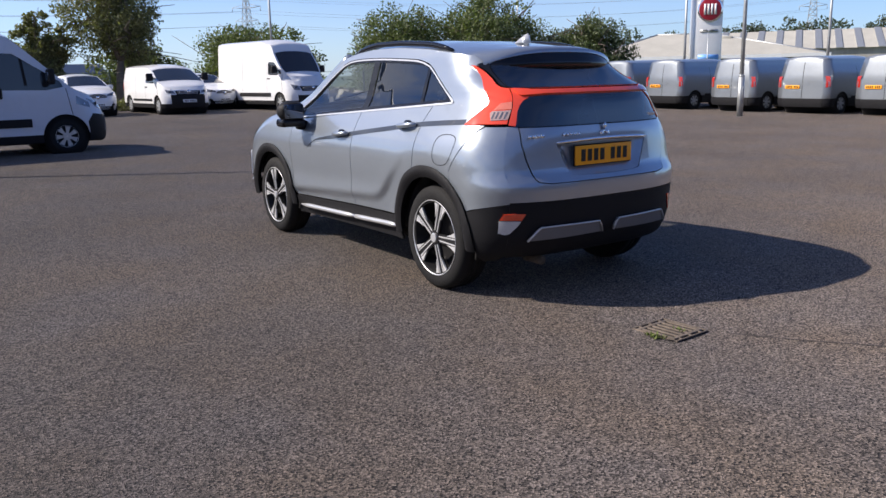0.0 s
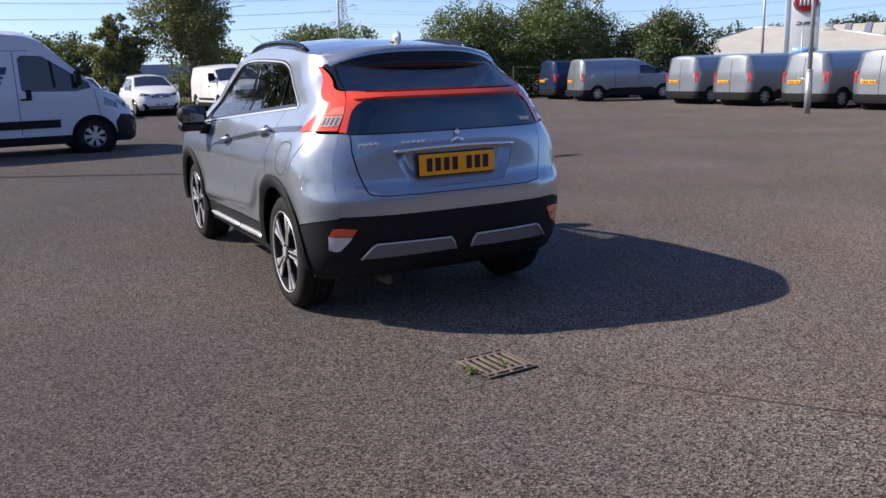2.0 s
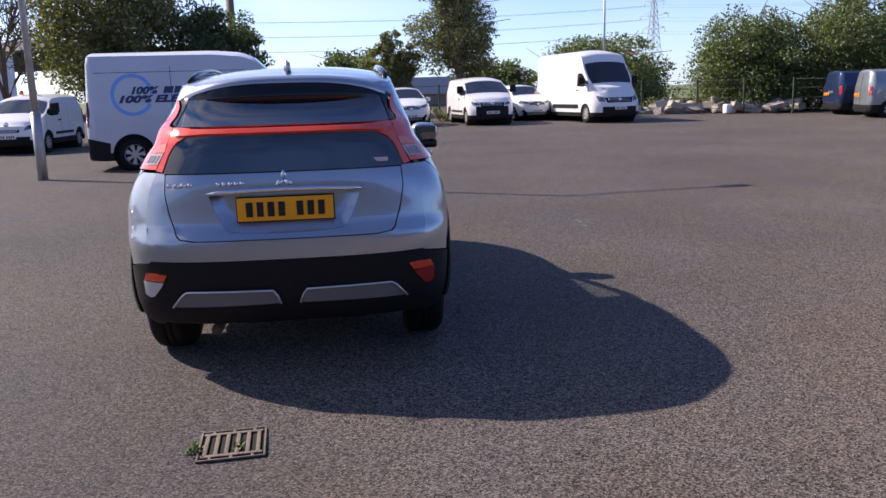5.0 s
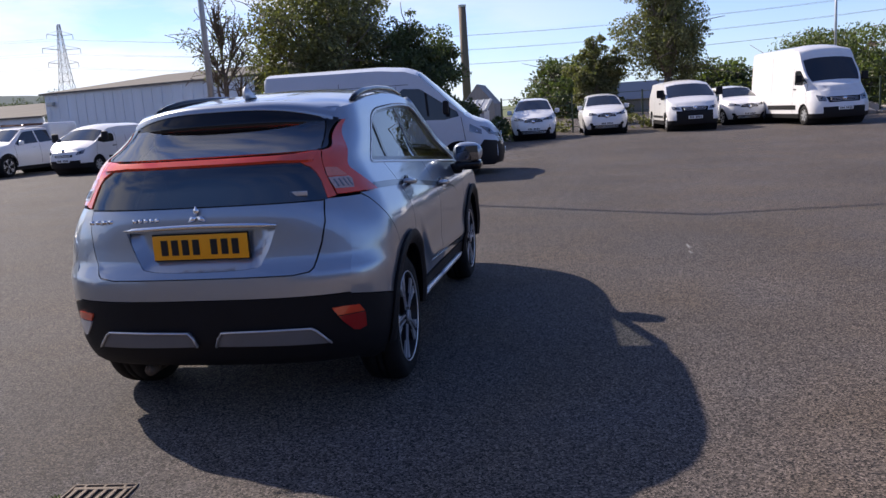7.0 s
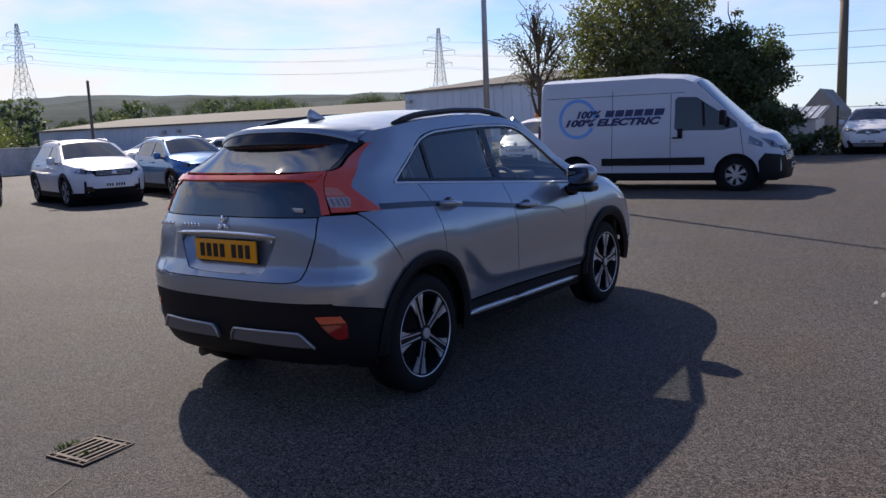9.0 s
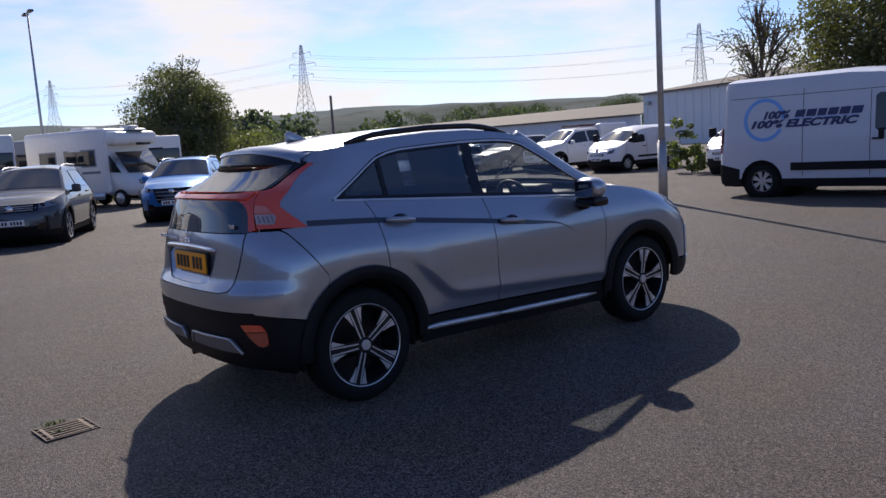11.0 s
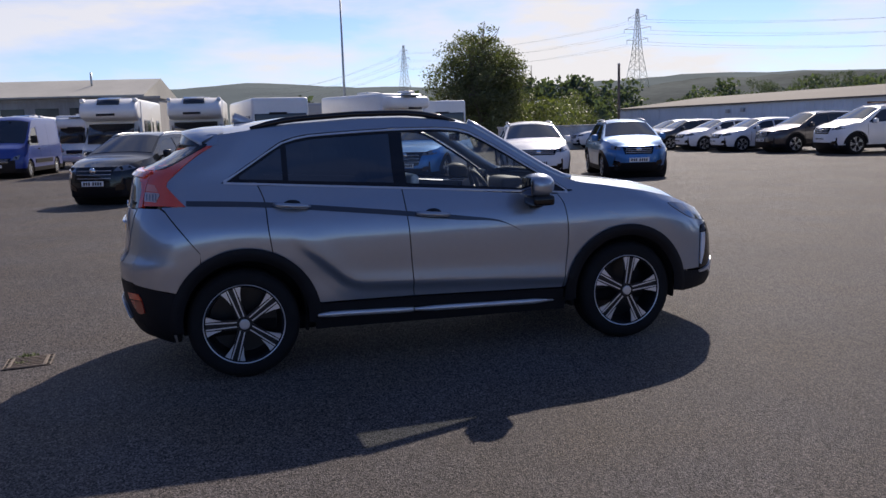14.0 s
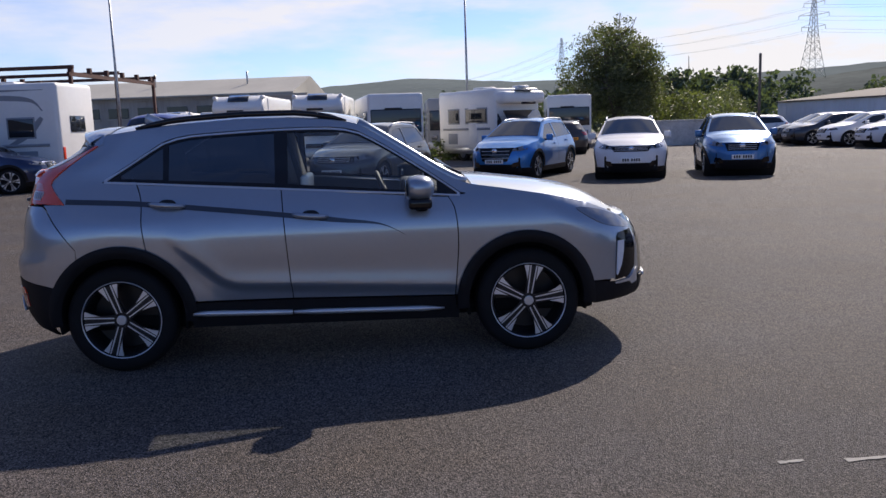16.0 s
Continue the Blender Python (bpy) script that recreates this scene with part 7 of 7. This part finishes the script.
            part("lens_rib", panel([(ya, 1.152), (ya + 0.006, 1.152), (ya + 0.008, 1.19), (ya + 0.002, 1.19)], hero.side(s, 0.017), 0.03, (), 0.004, fl), CLEAR_LENS, lamp_ob)
        glow_lens = [(-0.545, 1.206), (-0.464, 1.202), (-0.484, 1.243), (-0.53, 1.25)]
        part("inner_reflector", panel(glow_lens, hero.side(s, 0.013), 0.03, (), 0.006, fl), PINK_LENS, lamp_ob, "paler red inner lens")
        back_bit = [(s * x, z) for x, z in ((0.632, 1.105), (0.615, 1.15), (0.6, 1.19), (0.58, 1.225), (0.55, 1.258), (0.5, 1.284), (0.48, 1.326), (0.56, 1.332), (xs(1.33) + 0.004, 1.33), (xs(1.22) + 0.004, 1.22), (xs(1.112) + 0.004, 1.112))]
        part("inner_lens", panel(back_bit, hero.back(0.01), 0.03, (), 0.02, False), RED_LENS, lamp_ob)
        reflector = [(s * x, z) for x, z in ((0.775, 0.541), (0.756, 0.578), (0.70, 0.581), (0.636, 0.577), (0.66, 0.537))]
        part("reflector", panel(reflector, hero.back(0.012), 0.03, (), 0.015, False), RED_LENS, car, "red reflector")
        fog = [(s * x, z) for x, z in ((0.777, 0.536), (0.661, 0.532), (0.678, 0.505), (0.72, 0.455), (0.745, 0.448), (0.775, 0.46))]
        part("fog_lens", panel(fog, hero.back(0.012), 0.03, (), 0.015, False), FOG_CLEAR if s < 0 else DEEP_RED, car, "lower rear lens")
        side("headlight", smooth_line([(3.0, 0.965), (3.16, 0.945), (3.30, 0.895), (3.40, 0.838), (3.41, 0.806), (3.30, 0.82), (3.16, 0.86)], 3, True), CLEAR_LENS, 0.006, 0.012, "clear headlight")
        side("lamp_housing", [(3.285, 0.75), (3.3, 0.78), (3.42, 0.79), (3.45, 0.66), (3.44, 0.53), (3.39, 0.475), (3.275, 0.46), (3.278, 0.6)], GLOSS_BLACK, 0.005, 0.012)
        side("daytime_lamp", [(3.294, 0.725), (3.343, 0.727), (3.338, 0.65), (3.322, 0.567), (3.287, 0.492), (3.282, 0.5), (3.286, 0.61)], LAMP_WHITE, 0.016, 0.015, "white vertical daytime lamp")
        side("front_blade", [(3.27, 0.447), (3.39, 0.458), (3.44, 0.5), (3.462, 0.52), (3.464, 0.42), (3.41, 0.412), (3.39, 0.436), (3.275, 0.434)], SATIN, 0.016, 0.02)
        side("front_lower_corner", [(ARCH_F[0] + 0.455, 0.462), (hero.split_f(0.44, 0.8), 0.43), *[(hero.split_f(z, 0.8), z) for z in np.linspace(0.42, 0.33, 4)], (3.3, 0.322), *arc(*ARCH_F, RO, -7, 10, 5)], BLACK_PLASTIC, 0.006)
        # mirror
        mx, my, mz = hero.x(1.95, 1.1), 1.95, 1.115
        m = part("door_mirror", shaped_mirror(s, mx, my, mz), GREY_PAINT if s > 0 else BLACK_PLASTIC, car, "door mirror")
        part("mirror_base", box(0.1, 0.09, 0.08, (s * (mx + 0.06), my + 0.02, mz - 0.09), 0.03), BLACK_PLASTIC, m)
        part("mirror_glass", box(0.17, 0.006, 0.115, (s * (mx + 0.17), my - 0.084, mz + 0.03), 0.03), MIRROR, m)
        part("mirror_lower", box(0.21, 0.15, 0.07, (s * (mx + 0.165), my + 0.005, mz - 0.065), 0.028, 3), GLOSS_BLACK, m)
        # roof rail
        ys = np.linspace(0.12, 1.5, 13)
        lift = [-0.002, 0.012, 0.019, *[0.021] * 7, 0.019, 0.01, -0.006]
        part("roof_rail", tube([(s * (hero.x(y, hero.edge(y)) - 0.03), float(y), hero.edge(y) + 0.012 + l) for y, l in zip(ys, lift)], [0.012, 0.019] + [0.021] * 9 + [0.019, 0.01], 8), GLOSS_BLACK, car, "black roof rail")

    def over(name, y0, y1, m, off=0.0, inset=1.0, step=0.045, rim=0.0, n=26):
        ysn = np.linspace(y0, y1, n)
        k = 0.62 * inset
        place = hero.over(off)
        poly = [*[(k, float(y)) for y in ysn], *[(-k, float(y)) for y in ysn[::-1]]]
        return part(name, panel(poly, lambda u, y: place(max(-1, min(1, u / 0.62)), y), step, (), rim, False), m, car)

    over("roof", -0.12, 1.585, GREY_PAINT)
    over("windscreen", 1.6, 2.27, PANE_CLEAR, 0.002, 0.9)
    over("windscreen_frame", 1.57, 1.61, GLOSS_BLACK, 0.001)
    place_lid = hero.lid(2.31, 0.885, 0.8)
    lid = [(-0.62, 0), (0.62, 0), *[(0.62, 0.1 * k) for k in range(1, 11)], *[(-0.62, 1 - 0.1 * k) for k in range(10)]]
    part("bonnet", panel(lid, lambda u, v: place_lid(u / 0.62, v), 0.045, (), 0.01, False), GREY_PAINT, car)
    over("scuttle", 2.22, 2.31, BLACK_PLASTIC, -0.006)
    for s in (1, -1):
        pts = [hero.over(0.0)(s * 0.95, float(y)) for y in np.linspace(1.58, 2.28, 12)]
        part("screen_pillar", tube(pts, [0.034] * 12, 8), GREY_PAINT, car)
        part("wiper", tube([(s * 0.5 + 0.1, 2.26, 1.205), (s * 0.35 + 0.05, 2.2, 1.235), (s * 0.1, 2.12, 1.29)], 0.008, 6), GLOSS_BLACK, car)
    # tail
    tg = [(0.612, 1.092), (0.618, 1.0), (0.6, 0.9), (0.563, 0.785), (0.545, 0.768), (0.47, 0.757)]
    gate = tg + [(-x, z) for x, z in tg[::-1]]
    recess = smooth_line([(0.39, 0.982), (0.33, 0.84), (0.24, 0.79), (-0.24, 0.79), (-0.33, 0.84), (-0.39, 0.982)], 4)
    part("tailgate", panel(gate, hero.back(0.003), ST, [recess], 0.02, False), GREY_PAINT, car, "silver-grey tailgate")
    border = np.array(dense(recess[:-1], 0.01)[: -78])

    def sunk(x, z):
        d = math.sqrt(float(((border - (x, z)) ** 2).sum(1).min()))
        return (x, hero.rear(x, z) + 0.004 + 0.034 * min(1, d / 0.06), z)

    part("plate_recess", panel(recess, sunk, 0.022, (), 0.0, False), GREY_PAINT, car)
    gap = [(x + 0.006, z + (0.006 if z > 1 else -0.006)) for x, z in tg]
    zs = np.linspace(0.648, 1.1, 12)
    face = [(xs(z) + 0.002, float(z)) for z in zs]
    part("rear_bumper", panel(face + [(-x, z) for x, z in face[::-1]], hero.back(), ST, [gap + [(-x, z) for x, z in gap[::-1]]], 0.012, False), GREY_PAINT, car)
    part("shut_line", panel([(x + 0.01, z) for x, z in tg] + [(-x - 0.01, z) for x, z in tg[::-1]], hero.back(-0.06), 0.08, (), 0.0, False), SHADOW_GAP, car)
    zs = np.linspace(0.29, 0.643, 8)
    face = [(xs(z) + 0.004, float(z)) for z in zs]
    part("lower_bumper", panel(face + [(-x, z) for x, z in face[::-1]], hero.back(0.004), ST, (), 0.015, False), BLACK_PLASTIC, car, "matt black lower bumper")
    for s in (1, -1):
        skid = [(0.05, 0.41), (0.066, 0.455), (0.088, 0.484), (0.3, 0.486), (0.535, 0.486), (0.557, 0.472), (0.59, 0.435), (0.618, 0.402)]
        poly = [(s * x, z) for x, z in skid]
        part("skid_plate", panel(poly, hero.back(0.018), ST, (), 0.02, False), SKID, car, "dark skid plate with a thin silver edge")
        part("skid_edge", tube([(x, hero.rear(x, z) - 0.024, z) for x, z in poly], 0.006, 6), SATIN, car)
    glow = [(0.63, 1.098), (0.612, 1.15), (0.593, 1.2), (0.56, 1.25), (0.52, 1.285)]
    part("lower_rear_window", panel(glow + [(-x, z) for x, z in glow[::-1]], hero.back(0.002), 0.05, (), 0.01, False), PANE_TINT, car, "dark lower rear window")
    part("light_bar", panel([(0.5, 1.292), (0.56, 1.29), (0.575, 1.326), (0.4, 1.322), (-0.4, 1.322), (-0.575, 1.326), (-0.56, 1.29), (-0.5, 1.292), (-0.4, 1.298), (0.4, 1.298)], hero.back(0.026), ST, (), 0.035, False), RED_LENS, car, "red light bar across the tailgate")
    up = [(xs(z) - 0.003, float(z)) for z in np.linspace(1.332, 1.47, 8)]
    part("upper_rear_window", panel(up + [(-x, z) for x, z in up[::-1]], hero.back(-0.002), 0.05, (), 0.01, False), PANE_REAR, car, "raked upper rear window")
    # roof spoiler: body-coloured blade over a black underside
    blade, under = bmesh.new(), bmesh.new()
    rows_b, rows_u = [], []
    for k in range(25):
        q = -1 + 2 * k / 24
        x, e = q * 0.615, abs(q) ** 3
        roof = Vector(hero.over(0.004)(q * 0.97, -0.05))
        tip = Vector((x * 0.92, -0.325 + 0.14 * e, 1.572 - 0.075 * e))
        rows_b.append([blade.verts.new(p) for p in (roof, roof.lerp(tip, 0.5) + Vector((0, 0, 0.008)), tip, tip - Vector((0, 0, 0.022)))])
        low_ = Vector((x * 0.90, -0.375 + 0.16 * e, 1.442 + 0.01 * e))
        rows_u.append([under.verts.new(p) for p in (tip - Vector((0, -0.006, 0.02)), (tip + low_) / 2 + Vector((0, 0.012, -0.004)), low_, Vector((x * 0.91, -0.2, 1.50 - 0.03 * e)))])
    for bm, rows in ((blade, rows_b), (under, rows_u)):
        for a, b in zip(rows, rows[1:]):
            for j in range(3):
                bm.faces.new((a[j], b[j], b[j + 1], a[j + 1]))
        bmesh.ops.recalc_face_normals(bm, faces=bm.faces)
    sp = part("roof_spoiler", blade, GREY_PAINT, car)
    part("spoiler_underside", under, GLOSS_BLACK, sp, "gloss black spoiler underside")
    fin = bmesh.new()
    slab([(0.02, 1.61), (0.2, 1.615), (0.16, 1.64), (0.06, 1.685), (0.03, 1.69)], 0.035, "x", 0, fin)
    bmesh.ops.bevel(fin, geom=fin.edges[:], offset=0.012, segments=2, affect="EDGES")
    part("aerial_fin", fin, SATIN, car, "silver shark-fin aerial")
    # plate, strip, badges
    plate(car, (0, -0.712, 0.905), -1, True, 0.495, 0.122)
    part("plate_frame", box(0.507, 0.008, 0.134, (0, -0.702, 0.905), 0.003), GLOSS_BLACK, car)
    part("chrome_strip", tube([(x, hero.rear(x, 1.0) - 0.014, 0.995 + 0.012 * (1 - (x / 0.4) ** 2)) for x in np.linspace(-0.4, 0.4, 15)], [0.004] + [0.012] * 13 + [0.004], 8), CHROME, car)
    yb = hero.rear(0, 1.06) - 0.012
    for a in (90, 210, 330):
        c = (0.027 * math.cos(radians(a)), 1.055 + 0.027 * math.sin(radians(a)))
        d, e = (math.cos(radians(a)), math.sin(radians(a))), (-math.sin(radians(a)), math.cos(radians(a)))
        pts = [(c[0] + 0.026 * d[0], c[1] + 0.026 * d[1]), (c[0] + 0.015 * e[0], c[1] + 0.015 * e[1]), (c[0] - 0.026 * d[0], c[1] - 0.026 * d[1]), (c[0] - 0.015 * e[0], c[1] - 0.015 * e[1])]
        part("emblem_piece", slab(pts, 0.01, "y", yb), CHROME, car)
    for k in range(7):
        part("name_bar", box(0.024, 0.005, 0.02, (-0.585 + 0.034 * k, hero.rear(0.5, 1.04) - 0.008 + 0.006 * (k > 3), 1.04)), CHROME, car)
    for k in range(5):
        part("name_bar", box(0.02, 0.005, 0.02, (-0.335 + 0.03 * k, hero.rear(0.3, 1.042) - 0.007, 1.042)), CHROME, car)
    part("small_badge", box(0.09, 0.005, 0.022, (0.5, hero.rear(0.5, 1.14) - 0.008, 1.135), 0.002), SATIN, car)
    # nose
    zs = np.linspace(0.45, 0.885, 10)
    kx = (1 - 0.8**2.2) ** (1 / 3.0)
    face = [(hero.w(z) * kx, float(z)) for z in zs]
    part("front_grille", panel(face + [(-x, z) for x, z in face[::-1]], hero.nosed(0.0), 0.06, (), 0.01, True), GLOSS_BLACK, car)
    zs = np.linspace(0.32, 0.446, 5)
    face = [(hero.w(z) * kx, float(z)) for z in zs]
    part("front_lip", panel(face + [(-x, z) for x, z in face[::-1]], hero.nosed(0.006), 0.06, (), 0.015, True), BLACK_PLASTIC, car)
    part("front_strip", tube([(x, hero.front(x, 0.44) + 0.012, 0.44) for x in np.linspace(-0.55, 0.55, 11)], 0.012, 6), SATIN, car)
    # under and inside
    part("floor_pan", box(1.42, 3.5, 0.1, (0, 1.4, 0.3), 0.03), SHADOW_GAP, car)
    part("inner_sides", box(1.5, 1.75, 0.62, (0, 1.32, 0.62), 0.1), SHADOW_GAP, car)
    part("boot_floor", box(1.24, 1.15, 0.5, (0, -0.05, 0.72), 0.08), SHADOW_GAP, car)
    part("engine_bay", box(1.3, 1.15, 0.55, (0, 2.75, 0.66), 0.08), SHADOW_GAP, car)
    part("headlining", panel([(-0.56, -0.05), (0.56, -0.05), (0.56, 1.5), (-0.56, 1.5)], lambda u, y: tuple(Vector(hero.over(-0.045)(u / 0.62, y))), 0.1, (), 0.0, True), SEAT, car)
    for y in (0.0, 2.67):
        for s in (1, -1):
            part("wheel_well", slab(arc(y, 0.37, 0.42, 195, -15, 24) + arc(y, 0.37, 0.4, -15, 195, 24), 0.3, "x", s * 0.65), SHADOW_GAP, car)
            part("inner_wing", slab(arc(y, 0.37, 0.41, 200, -20, 24), 0.02, "x", s * 0.5), SHADOW_GAP, car)
    part("exhaust", cyl(0.03, 0.16, (-0.42, -0.52, 0.24), "y", 16), CAST_IRON, car)
    part("rear_axle", cyl(0.05, 1.3, (0, 0.05, 0.3), "x", 12), SHADOW_GAP, car)
    for x in (-0.38, 0.38):
        seat = part("front_seat", soft_box(0.5, 0.52, 0.2, (x, 1.35, 0.92), 0.08), SEAT, car)
        part("backrest", tilted(soft_box(0.48, 0.14, 0.62, (0, 0, 0.31), 0.06), (x, 1.1, 0.95), 14), SEAT, seat)
        part("headrest", tilted(soft_box(0.26, 0.09, 0.18, (0, 0, 0), 0.04), (x, 0.93, 1.42), 12), SEAT, seat)
    bench = part("rear_bench", soft_box(1.2, 0.45, 0.2, (0, 0.5, 0.92), 0.07), SEAT, car)
    part("bench_back", tilted(soft_box(1.2, 0.12, 0.55, (0, 0, 0.27), 0.05), (0, 0.22, 0.95), 16), SEAT, bench)
    for x in (-0.42, 0, 0.42):
        part("headrest", tilted(soft_box(0.22, 0.07, 0.15, (0, 0, 0), 0.03), (x, 0.08, 1.36), 14), SEAT, bench)
    dash = part("dashboard", soft_box(1.36, 0.46, 0.28, (0, 2.12, 0.98), 0.1), DASH, car)
    part("instrument_cowl", soft_box(0.34, 0.16, 0.1, (0.38, 1.93, 1.13), 0.04), DASH, dash)
    part("screen", box(0.2, 0.015, 0.11, (0, 1.88, 1.16), 0.01), GLOSS_BLACK, dash)
    wheel = bmesh.new()
    turn = Matrix.Translation((0.38, 1.76, 1.05)) @ Matrix.Rotation(radians(-66), 4, "X")
    tube([turn @ Vector((0.185 * math.cos(a), 0.185 * math.sin(a), 0)) for a in np.linspace(0, 2 * math.pi, 28)[:-1]], 0.016, 8, wheel, True)
    for a in (200, 340, 270):
        tube([turn @ Vector((0, 0, -0.02)), turn @ Vector((0.18 * math.cos(radians(a)), 0.18 * math.sin(radians(a)), 0))], 0.017, 6, wheel)
    part("steering_wheel", wheel, DASH, car)
    part("rear_view_mirror", box(0.22, 0.03, 0.06, (0, 1.66, 1.47), 0.02), GLOSS_BLACK, car)
    part("plastic_seat_cover", soft_box(0.44, 0.06, 0.3, (0.38, 1.2, 1.08), 0.03), MH_WHITE, car)
    add_wheels(car, "two_tone", 0.352, 0.225, 0.745, (0, 2.67), 18)
    return car


def shaped_mirror(s, mx, my, mz):
    """A mirror shell, fuller at its root and tapering outwards."""
    bm = bmesh.new()
    bmesh.ops.create_uvsphere(bm, u_segments=20, v_segments=14, radius=1)
    for v in bm.verts:
        x, y, z = v.co
        k = 1 - 0.18 * (x * 0.5 + 0.5)
        px = (abs(x) ** 0.75) * (1 if x > 0 else -1)
        pz = (abs(z) ** 0.8) * (1 if z > 0 else -1)
        yy = max(y, -0.72) if y < 0 else y
        v.co = (s * (mx + 0.165 + 0.115 * px), my + 0.115 * yy * k, mz + 0.03 + 0.09 * pz * k)
    bmesh.ops.recalc_face_normals(bm, faces=bm.faces)
    return bm


def tilted(bm, at, degrees):
    bmesh.ops.transform(bm, matrix=Matrix.Translation(at) @ Matrix.Rotation(radians(degrees), 4, "X"), verts=bm.verts)
    return bm


crossover()


# ---- the drain and marks on the tarmac ----
def drain():
    d = thing("drain_grate", "rusty cast-iron drain grate with weeds in its frame", "drain", pose(-0.236, -1.498, ground_z(-0.236, -1.498) + 0.003, 0, 0, 4))
    # thin black sheet: the darkness of the pit is put into its colour
    part("pit", box(0.292, 0.312, 0.004, (0, 0, 0.0)), PIT_SHADE, d, smooth=False)
    for s in (1, -1):
        part("frame_bar", box(0.292, 0.009, 0.01, (0, 0.1515 * s, 0.005), 0.002), GRATE_IRON, d)
        part("frame_bar", box(0.009, 0.292, 0.01, (0.1415 * s, 0, 0.005), 0.002), GRATE_IRON, d)
        part("cross_bar", box(0.262, 0.023, 0.01, (0, 0.115 * s, 0.006), 0.003), GRATE_IRON, d)
        for x in (-0.09, 0.0, 0.09):
            part("web", box(0.014, 0.021, 0.009, (x, 0.137 * s, 0.005), 0.002), GRATE_IRON, d)
    for k in range(6):
        part("grate_bar", box(0.019, 0.208, 0.01, (-0.113 + 0.0452 * k, 0.0, 0.006), 0.003), GRATE_IRON, d)
    bm = bmesh.new()
    r = np.random.default_rng(3)
    for k in range(110):
        clump = k < 80
        c = Vector((-0.165 + r.normal() * 0.02, -0.03 + r.normal() * 0.03, 0.006)) if clump else Vector((0.022 + r.normal() * 0.012, -0.05 + r.normal() * 0.02, 0.008))
        a = r.uniform(0, 6.28)
        q = Vector((math.cos(a), math.sin(a), r.uniform(0.4, 1.2))) * r.uniform(0.012, 0.03 if clump else 0.02)
        w = Vector((-math.sin(a), math.cos(a), 0)) * 0.006
        bm.faces.new([bm.verts.new(p) for p in (c - w, c + w, c + q)])
    tagged(part("weed_clump", bm, WEED, d, smooth=False), kind="stuff")


drain()


def strip_on_ground(name, label, category, pts, width, material, lift=0.004, seed=0):
    """A ragged-edged strip lying on the tarmac."""
    r = np.random.default_rng(seed)
    bm = bmesh.new()
    rows = []
    line = smooth_line(pts, 8)
    for i, (x, y) in enumerate(line):
        a, b = line[max(0, i - 1)], line[min(len(line) - 1, i + 1)]
        n = Vector((a[1] - b[1], b[0] - a[0])).normalized()
        w = width * r.uniform(0.6, 1.2) / 2
        rows.append([bm.verts.new((x + n.x * w * s, y + n.y * w * s, ground_z(x, y) + lift)) for s in (1, -1)])
    for p, q in zip(rows, rows[1:]):
        bm.faces.new((p[0], q[0], q[1], p[1]))
    bmesh.ops.recalc_face_normals(bm, faces=bm.faces)
    for f in bm.faces:
        if f.normal.z < 0:
            f.normal_flip()
    return tagged(part(name, bm, material, smooth=False), label, category, kind="structure")


SEAM = mat("tarmac_seam", (0.055, 0.048, 0.045), 0.85, 0, 0.3, 30)
strip_on_ground("tarmac_seam_1", "dark mended seam in the tarmac", "seam", [(0.0, -1.75), (0.25, -2.2), (0.7, -2.9), (1.6, -3.9)], 0.013, SEAM, seed=1)
strip_on_ground("road_mark_1", "worn fragment of white road paint", "marking", [(2.84, 3.42), (2.83, 3.54)], 0.028, LINE_PAINT, seed=4)
strip_on_ground("road_mark_2", "worn fragment of white road paint", "marking", [(2.86, 3.72), (2.85, 3.92)], 0.035, LINE_PAINT, seed=5)
